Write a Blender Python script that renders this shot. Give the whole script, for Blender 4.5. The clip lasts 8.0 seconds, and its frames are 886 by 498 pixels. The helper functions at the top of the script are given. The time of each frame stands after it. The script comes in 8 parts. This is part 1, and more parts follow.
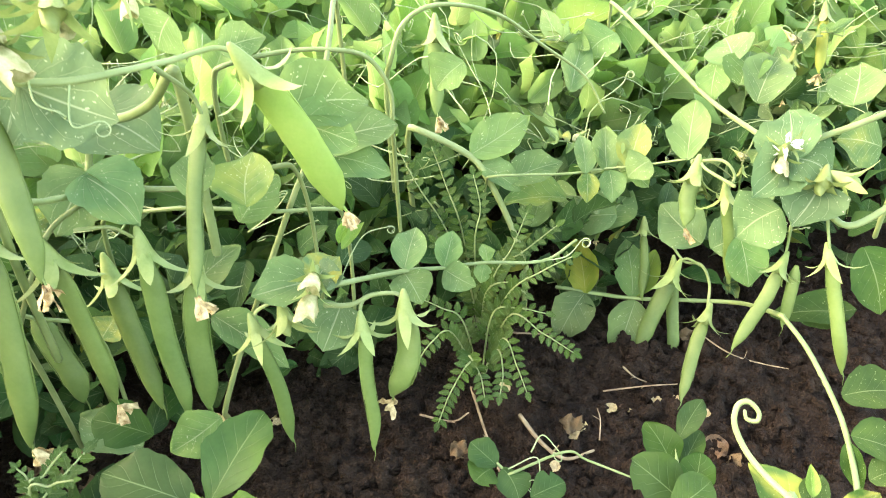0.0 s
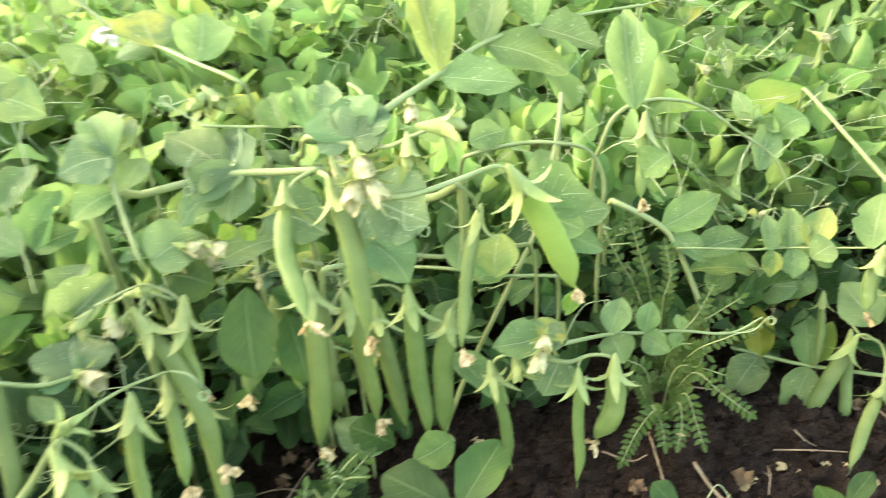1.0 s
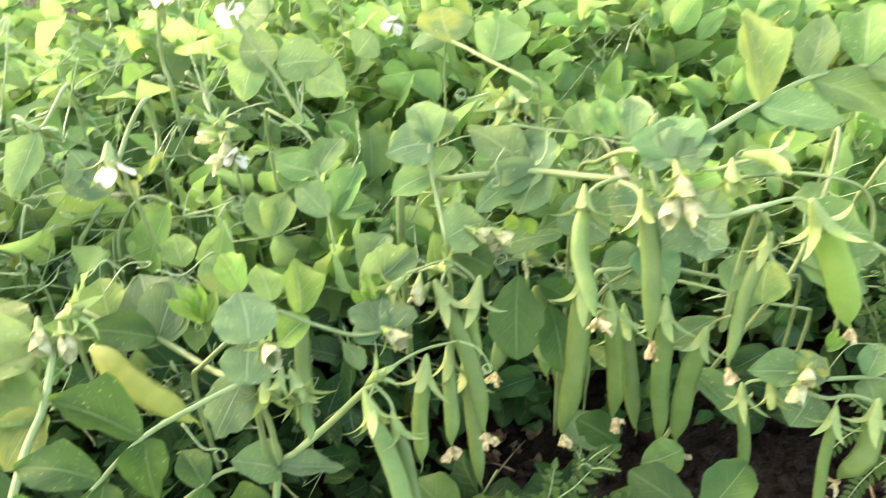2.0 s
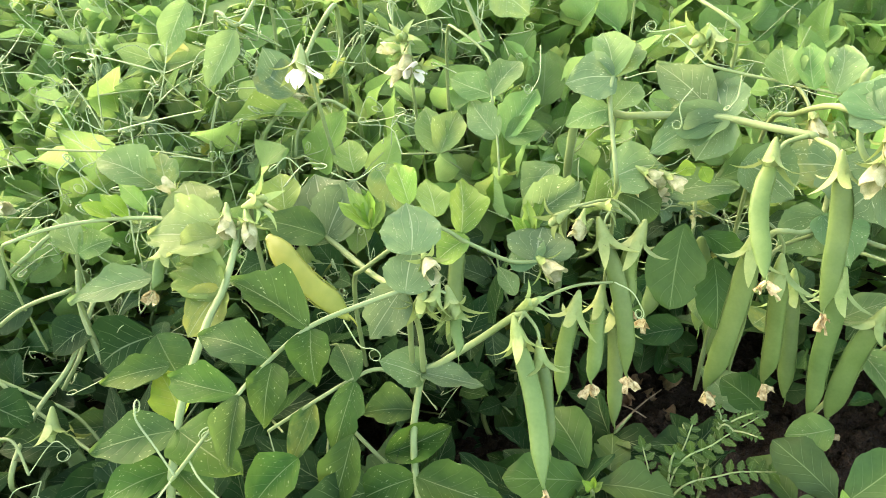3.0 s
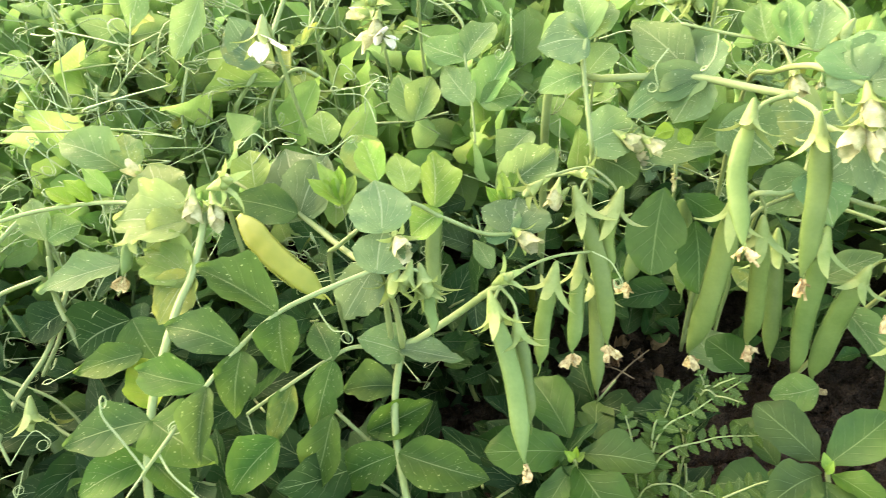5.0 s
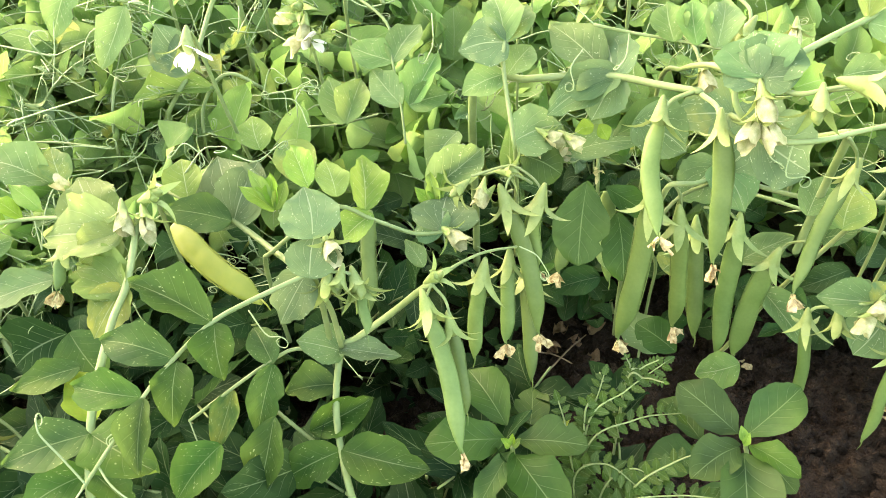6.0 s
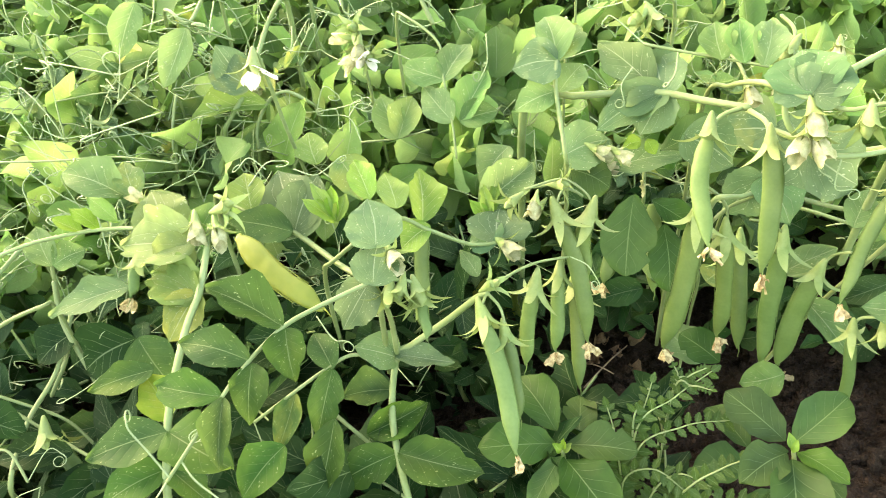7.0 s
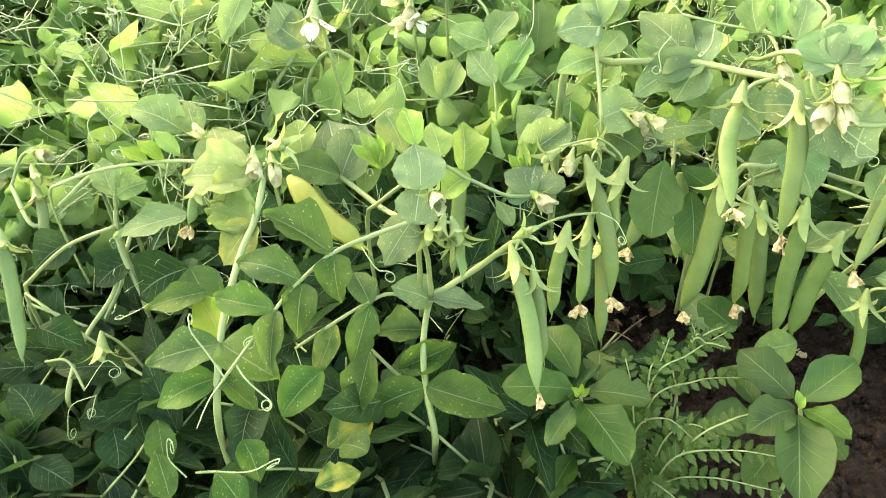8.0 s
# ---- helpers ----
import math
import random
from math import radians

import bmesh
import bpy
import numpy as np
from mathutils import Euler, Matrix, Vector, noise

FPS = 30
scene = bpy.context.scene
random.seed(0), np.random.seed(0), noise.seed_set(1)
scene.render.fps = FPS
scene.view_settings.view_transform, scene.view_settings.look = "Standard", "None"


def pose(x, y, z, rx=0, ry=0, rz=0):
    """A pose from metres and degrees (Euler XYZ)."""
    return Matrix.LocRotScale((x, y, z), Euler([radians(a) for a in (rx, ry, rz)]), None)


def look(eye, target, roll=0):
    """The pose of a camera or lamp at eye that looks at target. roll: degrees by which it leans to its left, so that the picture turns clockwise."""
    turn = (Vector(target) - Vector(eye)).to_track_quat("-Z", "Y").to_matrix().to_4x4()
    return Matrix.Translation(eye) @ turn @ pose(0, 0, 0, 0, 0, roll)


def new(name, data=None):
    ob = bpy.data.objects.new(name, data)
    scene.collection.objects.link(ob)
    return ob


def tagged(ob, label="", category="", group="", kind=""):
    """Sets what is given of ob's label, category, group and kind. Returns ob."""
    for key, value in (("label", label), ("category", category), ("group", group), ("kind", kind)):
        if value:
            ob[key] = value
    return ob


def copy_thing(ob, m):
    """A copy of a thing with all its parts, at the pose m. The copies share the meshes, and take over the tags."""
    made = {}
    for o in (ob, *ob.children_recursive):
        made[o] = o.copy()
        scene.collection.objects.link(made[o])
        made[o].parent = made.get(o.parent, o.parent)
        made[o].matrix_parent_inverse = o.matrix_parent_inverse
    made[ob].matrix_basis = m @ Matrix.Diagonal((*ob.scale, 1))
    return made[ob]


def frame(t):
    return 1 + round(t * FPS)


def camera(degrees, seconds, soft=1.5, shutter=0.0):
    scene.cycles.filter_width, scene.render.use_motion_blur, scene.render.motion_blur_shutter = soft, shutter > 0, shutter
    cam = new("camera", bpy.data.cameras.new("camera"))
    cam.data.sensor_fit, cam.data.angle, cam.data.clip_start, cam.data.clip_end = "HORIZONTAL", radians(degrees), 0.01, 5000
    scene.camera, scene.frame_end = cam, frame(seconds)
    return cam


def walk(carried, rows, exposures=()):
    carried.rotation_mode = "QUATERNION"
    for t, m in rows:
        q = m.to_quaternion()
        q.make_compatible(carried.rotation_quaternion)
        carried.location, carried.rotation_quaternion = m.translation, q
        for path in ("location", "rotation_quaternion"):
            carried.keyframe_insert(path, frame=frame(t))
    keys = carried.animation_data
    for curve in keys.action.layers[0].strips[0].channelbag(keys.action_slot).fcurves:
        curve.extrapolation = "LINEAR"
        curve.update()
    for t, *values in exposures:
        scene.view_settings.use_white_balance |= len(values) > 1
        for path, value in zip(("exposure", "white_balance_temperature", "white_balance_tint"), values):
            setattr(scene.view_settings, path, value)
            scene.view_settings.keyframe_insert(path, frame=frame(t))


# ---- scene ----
cam = camera(61.47, 8.0, soft=0.6, shutter=0.25)
PATH = [
    (0, (0.03039, -0.00173, 0.36739), (-0.04547, 0.84326, -0.16198), -2.477),
    (0.5, (0.02745, -0.01452, 0.39515), (-0.09979, 0.83964, -0.10905), -4.693),
    (0.6, (0.02584, -0.02713, 0.40228), (-0.12862, 0.83191, -0.08578), -4.918),
    (0.8, (0.01866, -0.04533, 0.42682), (-0.19871, 0.79657, -0.06711), -5.617),
    (0.9, (0.00299, -0.05738, 0.43258), (-0.22728, 0.78022, -0.06280), -4.946),
    (1, (-0.00045, -0.06552, 0.43965), (-0.26480, 0.75815, -0.06204), -4.836),
    (1.1, (0.00035, -0.08618, 0.44340), (-0.30120, 0.74025, -0.03208), -6.090),
    (1.2, (-0.01297, -0.07746, 0.46068), (-0.32874, 0.73082, -0.03629), -4.856),
    (1.5, (-0.03506, -0.08888, 0.46647), (-0.39240, 0.70771, -0.02114), -3.960),
    (1.9, (-0.04988, -0.11372, 0.46700), (-0.47953, 0.64824, -0.01758), -2.978),
    (2, (-0.06264, -0.11573, 0.46239), (-0.50009, 0.63118, -0.03837), -2.619),
    (2.2, (-0.07437, -0.12499, 0.44706), (-0.53645, 0.59273, -0.07385), -2.068),
    (3.3, (-0.06468, -0.11563, 0.47047), (-0.64015, 0.45475, -0.11563), -2.461),
    (3.5, (-0.06076, -0.10982, 0.47160), (-0.61586, 0.47370, -0.12116), -1.977),
    (4, (-0.06478, -0.12126, 0.47850), (-0.62657, 0.44278, -0.12671), -3.007),
    (4.5, (-0.07932, -0.11258, 0.46275), (-0.63141, 0.42598, -0.17376), -4.181),
    (5, (-0.06970, -0.10235, 0.46815), (-0.60882, 0.45870, -0.16001), -4.355),
    (5.2, (-0.05344, -0.09475, 0.47208), (-0.57819, 0.47641, -0.15912), -4.072),
    (6.3, (-0.05693, -0.10142, 0.48190), (-0.53695, 0.49490, -0.16151), -4.175),
    (6.5, (-0.05622, -0.10340, 0.48387), (-0.53876, 0.49330, -0.15731), -4.504),
    (7, (-0.06089, -0.12153, 0.48941), (-0.57793, 0.46323, -0.13567), -5.146),
    (7.5, (-0.06150, -0.13516, 0.48674), (-0.59152, 0.43186, -0.14378), -4.814),
    (8, (-0.04337, -0.15735, 0.48761), (-0.57740, 0.40252, -0.14591), -2.946),
]
walk(cam, [(t, look(eye, target, roll)) for t, eye, target, roll in PATH],
     [(0.0, 1.33, 9500.0, 13.0), (1.5, 0.98, 9300.0, 13.0), (3.5, 0.94, 9900.0, 10.5), (5.0, 1.12, 10500.0, 10.5), (7.0, 1.17, 10500.0, 10.5), (8.0, 1.17, 10500.0, 10.5)])

# ---- light ----
SUN_ELEV, SUN_AZ = 35.0, 266.0      # degrees; azimuth the light comes from, clockwise from +y
world = bpy.data.worlds.new("sky")
scene.world = world
world.use_nodes = True
wnt = world.node_tree
sky = wnt.nodes.new("ShaderNodeTexSky")
sky.sky_type, sky.sun_disc = "NISHITA", False
sky.sun_elevation, sky.sun_rotation = radians(SUN_ELEV), radians(SUN_AZ)
sky.air_density, sky.dust_density, sky.ozone_density = 1.0, 1.6, 1.0
wnt.nodes["Background"].inputs["Strength"].default_value = 0.81
wnt.links.new(sky.outputs[0], wnt.nodes["Background"].inputs["Color"])
sun_data = bpy.data.lights.new("sun", "SUN")
sun_data.energy, sun_data.angle, sun_data.color = 0.68, radians(50), (1.0, 0.88, 0.62)
sun = new("sun", sun_data)
_az, _el = radians(SUN_AZ), radians(SUN_ELEV)
sun.matrix_world = look((0, 0, 0), (-math.sin(_az) * math.cos(_el), -math.cos(_az) * math.cos(_el), -math.sin(_el)))


# ---- materials ----
def material(name):
    m = bpy.data.materials.new(name)
    m.use_nodes = True
    nt = m.node_tree
    return m, nt, nt.nodes["Principled BSDF"], nt.nodes["Material Output"]


def node(nt, kind, **inputs):
    n = nt.nodes.new("ShaderNode" + kind)
    for key, value in inputs.items():
        if key in ("operation", "data_type", "blend_type", "feature", "distance", "noise_dimensions", "interpolation_type", "voronoi_dimensions"):
            if key == "operation":
                n.operation = value
            elif key == "data_type":
                n.data_type = value
            elif key == "blend_type":
                n.blend_type = value
            elif key == "feature":
                n.feature = value
            elif key == "noise_dimensions":
                n.noise_dimensions = value
            continue
        slot = n.inputs[int(key[1:])] if key[0] == "i" and key[1:].isdigit() else n.inputs[key.replace("_", " ")]
        if isinstance(value, bpy.types.NodeSocket):
            nt.links.new(value, slot)
        else:
            slot.default_value = value
    return n


def calc(nt, op, a, b=0.0, c=0.0):
    return node(nt, "Math", operation=op, i0=a, i1=b, i2=c).outputs[0]


def ramp01(nt, value, lo, hi):
    return node(nt, "MapRange", i0=value, i1=lo, i2=hi, i3=0.0, i4=1.0).outputs[0]


def blend(nt, f, a, b):
    n = nt.nodes.new("ShaderNodeMix")
    n.data_type = "RGBA"
    for slot, value in ((n.inputs[0], f), (n.inputs[6], a), (n.inputs[7], b)):
        if isinstance(value, bpy.types.NodeSocket):
            nt.links.new(value, slot)
        else:
            slot.default_value = value if isinstance(value, float) else (*value, 1.0)
    return n.outputs[2]


def leaf_material(name, dark, light, pale, radial=False, fleck=0.85, rough=0.55, through_amount=0.50, island=False, wilt=0.12, veins=0.8, sun_tint=0.15, gloss=0.16):
    """Green leaf: thin midrib and side veins along the leaf's own map, white flecks, yellowed blotches, and light through it."""
    m, nt, bsdf, out = material(name)
    uv = node(nt, "UVMap").outputs[0]
    sep = node(nt, "SeparateXYZ", i0=uv)
    u, v = sep.outputs[0], sep.outputs[1]
    side = calc(nt, "ABSOLUTE", calc(nt, "MULTIPLY", calc(nt, "SUBTRACT", u, 0.5), 2.0))
    if island:
        rnd = node(nt, "NewGeometry").outputs["Random Per Island"]
    else:
        rnd = node(nt, "ObjectInfo").outputs["Random"]
    shift = node(nt, "CombineXYZ", i0=calc(nt, "MULTIPLY", rnd, 37.0), i1=calc(nt, "MULTIPLY", rnd, 91.0), i2=rnd).outputs[0]
    place = node(nt, "VectorMath", operation="ADD", i0=uv, i1=shift).outputs[0]
    big = node(nt, "TexNoise", Vector=place, Scale=2.0, Detail=3.0).outputs[0]
    fine = node(nt, "TexNoise", Vector=place, Scale=26.0, Detail=4.0).outputs[0]
    if radial:
        ang = calc(nt, "ARCTAN2", calc(nt, "SUBTRACT", u, 0.5), calc(nt, "ADD", v, 0.06))
        bent = calc(nt, "ADD", ang, calc(nt, "MULTIPLY", calc(nt, "SUBTRACT", big, 0.5), 0.35))
        wave = calc(nt, "ABSOLUTE", calc(nt, "SINE", calc(nt, "MULTIPLY", bent, 12.0)))
        thin = 0.11
    else:
        wave = calc(nt, "ABSOLUTE", calc(nt, "SINE", calc(nt, "MULTIPLY", calc(nt, "SUBTRACT", v, calc(nt, "MULTIPLY", calc(nt, "POWER", side, 0.8), 0.34)), 19.0)))
        thin = 0.13
    vein = calc(nt, "MULTIPLY", calc(nt, "SUBTRACT", 1.0, ramp01(nt, wave, 0.0, thin)), calc(nt, "SUBTRACT", 1.0, ramp01(nt, side, 0.35, 0.95)))
    rib = calc(nt, "SUBTRACT", 1.0, ramp01(nt, side, 0.006, 0.034))
    lines = calc(nt, "MAXIMUM", rib, calc(nt, "MULTIPLY", vein, 0.95 if radial else veins))
    col = blend(nt, ramp01(nt, big, 0.3, 0.7), dark, light)
    # some leaves bluer, some yellower
    tone = node(nt, "HueSaturation", Hue=calc(nt, "ADD", 0.484, calc(nt, "MULTIPLY", rnd, 0.030)), Saturation=calc(nt, "ADD", 0.92, calc(nt, "MULTIPLY", calc(nt, "FRACT", calc(nt, "MULTIPLY", rnd, 7.3)), 0.2)), Value=calc(nt, "ADD", 0.82, calc(nt, "MULTIPLY", calc(nt, "FRACT", calc(nt, "MULTIPLY", rnd, 13.7)), 0.40)), Color=col).outputs[0]
    grain = calc(nt, "ADD", 0.80, calc(nt, "MULTIPLY", calc(nt, "ADD", fine, calc(nt, "MULTIPLY", wave, 0.25)), 0.32))
    tone = node(nt, "VectorMath", operation="MULTIPLY", i0=tone, i1=node(nt, "CombineXYZ", i0=grain, i1=grain, i2=grain).outputs[0]).outputs[0]
    # warm sunlight painted in: yellow-green towards one end of some leaves
    edge = calc(nt, "MULTIPLY", ramp01(nt, calc(nt, "ADD", calc(nt, "MULTIPLY", big, 0.8), calc(nt, "MULTIPLY", v, 0.35)), 0.48, 0.85), calc(nt, "MULTIPLY", calc(nt, "FRACT", calc(nt, "MULTIPLY", rnd, 17.9)), sun_tint * 2))
    tone = blend(nt, edge, tone, (light[0] * 1.3 + 0.02, light[1] * 1.10 + 0.02, light[2] * 0.75))
    if wilt > 0:
        old = calc(nt, "MULTIPLY", ramp01(nt, calc(nt, "FRACT", calc(nt, "MULTIPLY", rnd, 29.3)), 1.0 - wilt, 1.0), ramp01(nt, big, 0.4, 0.65))
        tone = blend(nt, old, tone, (0.38, 0.38, 0.08))
    dots = nt.nodes.new("ShaderNodeTexVoronoi")
    dots.inputs["Scale"].default_value = 21.0
    wander = node(nt, "VectorMath", operation="MULTIPLY", i0=node(nt, "TexNoise", Vector=place, Scale=9.0, Detail=2.0).outputs[1], i1=(0.10, 0.14, 0.0)).outputs[0]
    nt.links.new(node(nt, "VectorMath", operation="ADD", i0=place, i1=wander).outputs[0], dots.inputs["Vector"])
    pick = node(nt, "SeparateXYZ", i0=dots.outputs["Color"])
    reach = calc(nt, "MULTIPLY", ramp01(nt, pick.outputs[0], 0.30, 1.0), 0.34)
    spot = calc(nt, "MULTIPLY", ramp01(nt, calc(nt, "SUBTRACT", reach, dots.outputs["Distance"]), 0.0, 0.08), ramp01(nt, fine, 0.30, 0.46))
    cloud = ramp01(nt, node(nt, "TexNoise", Vector=place, Scale=4.0, Detail=2.0).outputs[0], 0.36, 0.52)
    flecks = calc(nt, "MULTIPLY", calc(nt, "MULTIPLY", spot, cloud), fleck)
    col2 = blend(nt, flecks, tone, pale)
    col3 = blend(nt, calc(nt, "MULTIPLY", lines, 0.55), col2, pale)
    nt.links.new(col3, bsdf.inputs["Base Color"])
    nt.links.new(calc(nt, "ADD", rough - 0.08, calc(nt, "MULTIPLY", fine, 0.2)), bsdf.inputs["Roughness"])
    bsdf.inputs["Specular IOR Level"].default_value = gloss
    height = calc(nt, "SUBTRACT", calc(nt, "ADD", calc(nt, "MULTIPLY", fine, 0.3), calc(nt, "MULTIPLY", wave, 0.35)), calc(nt, "MULTIPLY", lines, 0.5))
    bump = node(nt, "Bump", Strength=0.4, Distance=0.0008, Height=height).outputs[0]
    nt.links.new(bump, bsdf.inputs["Normal"])
    warm = blend(nt, 0.35, col3, (min(light[0] * 1.55, 0.31), min(light[1] * 1.25, 0.46), light[2] * 1.12))
    tr = node(nt, "BsdfTranslucent", Color=warm)
    mix = node(nt, "MixShader", i0=through_amount, i1=bsdf.outputs[0], i2=tr.outputs[0])
    nt.links.new(mix.outputs[0], out.inputs[0])
    return m


def plain_plant_material(name, a, b, scale, rough=0.5, through_amount=0.0, bump=0.2, spec=0.4):
    """Stems, pods, petals and dry bits: two tones mottled by noise at two scales."""
    m, nt, bsdf, out = material(name)
    pos = node(nt, "TexCoord").outputs["Object"]
    rnd = node(nt, "ObjectInfo").outputs["Random"]
    big = node(nt, "TexNoise", Vector=pos, Scale=scale, Detail=4.0).outputs[0]
    fine = node(nt, "TexNoise", Vector=pos, Scale=scale * 9, Detail=3.0).outputs[0]
    f = calc(nt, "ADD", calc(nt, "MULTIPLY", big, 0.75), calc(nt, "MULTIPLY", fine, 0.25))
    col = blend(nt, ramp01(nt, f, 0.35, 0.65), a, b)
    tone = node(nt, "HueSaturation", Hue=calc(nt, "ADD", 0.493, calc(nt, "MULTIPLY", rnd, 0.016)), Value=calc(nt, "ADD", 0.85, calc(nt, "MULTIPLY", calc(nt, "FRACT", calc(nt, "MULTIPLY", rnd, 9.1)), 0.3)), Color=col).outputs[0]
    nt.links.new(tone, bsdf.inputs["Base Color"])
    nt.links.new(calc(nt, "ADD", rough - 0.1, calc(nt, "MULTIPLY", fine, 0.2)), bsdf.inputs["Roughness"])
    bsdf.inputs["Specular IOR Level"].default_value = spec
    nt.links.new(node(nt, "Bump", Strength=bump, Distance=0.0006, Height=fine).outputs[0], bsdf.inputs["Normal"])
    if through_amount > 0:
        tr = node(nt, "BsdfTranslucent", Color=tone)
        mix = node(nt, "MixShader", i0=through_amount, i1=bsdf.outputs[0], i2=tr.outputs[0])
        nt.links.new(mix.outputs[0], out.inputs[0])
    return m


LEAF = leaf_material("pea_leaf", (0.094, 0.186, 0.070), (0.164, 0.280, 0.108), (0.52, 0.60, 0.35))
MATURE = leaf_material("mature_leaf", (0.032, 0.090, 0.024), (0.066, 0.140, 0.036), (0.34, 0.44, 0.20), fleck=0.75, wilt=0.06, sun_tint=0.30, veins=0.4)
# yellower, brighter leaf copy: the glow of sunlight painted into the colour
SUNNY = leaf_material("leaf_with_painted_sun", (0.112, 0.206, 0.056), (0.178, 0.280, 0.082), (0.55, 0.60, 0.34), fleck=0.7, sun_tint=0.20, through_amount=0.4)
# very dark leaf: the shade at the crop edge is in its colour
SHADE = leaf_material("low_plant_leaf_painted_shade", (0.011, 0.037, 0.014), (0.023, 0.062, 0.022), (0.26, 0.36, 0.20), fleck=0.25, wilt=0.01, sun_tint=0.10, gloss=0.08)
STIP = leaf_material("pea_stipule", (0.084, 0.166, 0.078), (0.142, 0.238, 0.112), (0.50, 0.58, 0.38), radial=True, fleck=0.75, veins=0.75)
FADED = leaf_material("faded_stipule", (0.132, 0.224, 0.076), (0.213, 0.287, 0.101), (0.55, 0.57, 0.36), radial=True, fleck=0.6, wilt=0.2)
YOUNG = leaf_material("young_leaf", (0.11, 0.22, 0.036), (0.17, 0.30, 0.060), (0.40, 0.50, 0.20), fleck=0.1, wilt=0.0, through_amount=0.4)
OLD = leaf_material("yellowed_leaf", (0.144, 0.234, 0.045), (0.225, 0.297, 0.059), (0.45, 0.48, 0.20), fleck=0.25, wilt=0.5)
WEED = leaf_material("weed_leaf", (0.031, 0.090, 0.020), (0.054, 0.126, 0.030), (0.26, 0.38, 0.16), fleck=0.0, rough=0.5, wilt=0.03, veins=0.62, gloss=0.25)
FERN = leaf_material("feathery_leaf", (0.038, 0.090, 0.022), (0.062, 0.122, 0.032), (0.28, 0.40, 0.20), fleck=0.0, rough=0.6, wilt=0.0, island=True)
# paler than pea_leaf: sunlight and haze over the crop, put into the colour
FAR_LIT = leaf_material("far_leaf_painted_light", (0.150, 0.300, 0.096), (0.225, 0.385, 0.130), (0.50, 0.56, 0.32), fleck=0.4, island=True, through_amount=0.70, sun_tint=0.07, wilt=0.06)
# darkened leaf copy: the shade low in the crop, painted in
LOW_SHADED = leaf_material("shade_painted_leaf", (0.022, 0.072, 0.024), (0.046, 0.112, 0.036), (0.30, 0.40, 0.22), fleck=0.3, island=True, wilt=0.02)
STEM = plain_plant_material("pea_stem", (0.138, 0.198, 0.072), (0.192, 0.252, 0.108), 60, 0.5, 0.0, 0.2, 0.3)
POD = plain_plant_material("pea_pod", (0.094, 0.168, 0.043), (0.134, 0.214, 0.062), 60, 0.50, 0.25, 0.2, 0.4)
# lighter pod colour that stands in for sun on and through the pod
BRIGHTENED_POD = plain_plant_material("pod_with_painted_light", (0.240, 0.370, 0.095), (0.310, 0.430, 0.125), 60, 0.55, 0.45, 0.2, 0.3)
# yellow of ageing pods; also paints a sun patch on one green pod
RIPE_OR_SUNLIT = plain_plant_material("ripe_or_sunlit_pod", (0.175, 0.225, 0.036), (0.250, 0.275, 0.050), 28, 0.45, 0.15, 0.15, 0.35)
TENDRIL = plain_plant_material("tendril", (0.180, 0.262, 0.115), (0.262, 0.338, 0.168), 60, 0.5)
CALYX = plain_plant_material("calyx", (0.182, 0.270, 0.080), (0.266, 0.342, 0.122), 120, 0.5, 0.25)
PETAL = plain_plant_material("white_petal", (0.760, 0.760, 0.646), (0.817, 0.817, 0.760), 90, 0.6, 0.35)
WILTED = plain_plant_material("wilted_petal", (0.28, 0.31, 0.13), (0.56, 0.54, 0.34), 260, 0.7, 0.3)
DRY = plain_plant_material("dry_petal", (0.20, 0.13, 0.05), (0.68, 0.57, 0.32), 330, 0.8, 0.15, 0.5)
STRAW = plain_plant_material("straw", (0.13, 0.085, 0.05), (0.32, 0.25, 0.16), 90, 0.8, 0.0, 0.5)
DEAD = plain_plant_material("dead_leaf", (0.10, 0.06, 0.03), (0.24, 0.16, 0.09), 90, 0.85, 0.1, 0.6)


def soil_material(name):
    m, nt, bsdf, out = material(name)
    pos = node(nt, "NewGeometry").outputs["Position"]
    a = node(nt, "TexNoise", Vector=pos, Scale=22.0, Detail=6.0, Roughness=0.65).outputs[0]
    b = node(nt, "TexNoise", Vector=pos, Scale=240.0, Detail=7.0, Roughness=0.75).outputs[0]
    stir = node(nt, "TexNoise", Vector=pos, Scale=170.0, Detail=4.0).outputs[1]
    crumbs = node(nt, "VectorMath", operation="ADD", i0=pos, i1=node(nt, "VectorMath", operation="MULTIPLY", i0=stir, i1=(0.007, 0.007, 0.007)).outputs[0]).outputs[0]
    c = node(nt, "TexVoronoi", Vector=crumbs, Scale=190.0).outputs[0]
    e = node(nt, "TexVoronoi", Vector=crumbs, Scale=520.0).outputs[0]
    f = calc(nt, "ADD", calc(nt, "MULTIPLY", a, 0.55), calc(nt, "MULTIPLY", b, 0.45))
    col = blend(nt, ramp01(nt, f, 0.38, 0.66), (0.015, 0.0078, 0.0042), (0.060, 0.034, 0.0190))
    col = blend(nt, ramp01(nt, b, 0.60, 0.70), col, (0.13, 0.088, 0.062))
    nt.links.new(col, bsdf.inputs["Base Color"])
    bsdf.inputs["Roughness"].default_value = 0.9
    bsdf.inputs["Specular IOR Level"].default_value = 0.25
    h = calc(nt, "ADD", calc(nt, "MULTIPLY", b, 0.7), calc(nt, "ADD", calc(nt, "MULTIPLY", calc(nt, "SUBTRACT", 0.6, c), 0.9), calc(nt, "MULTIPLY", calc(nt, "SUBTRACT", 0.6, e), 0.8)))
    nt.links.new(node(nt, "Bump", Strength=1.0, Distance=0.010, Height=h).outputs[0], bsdf.inputs["Normal"])
    return m


SOIL = soil_material("dark_loam")


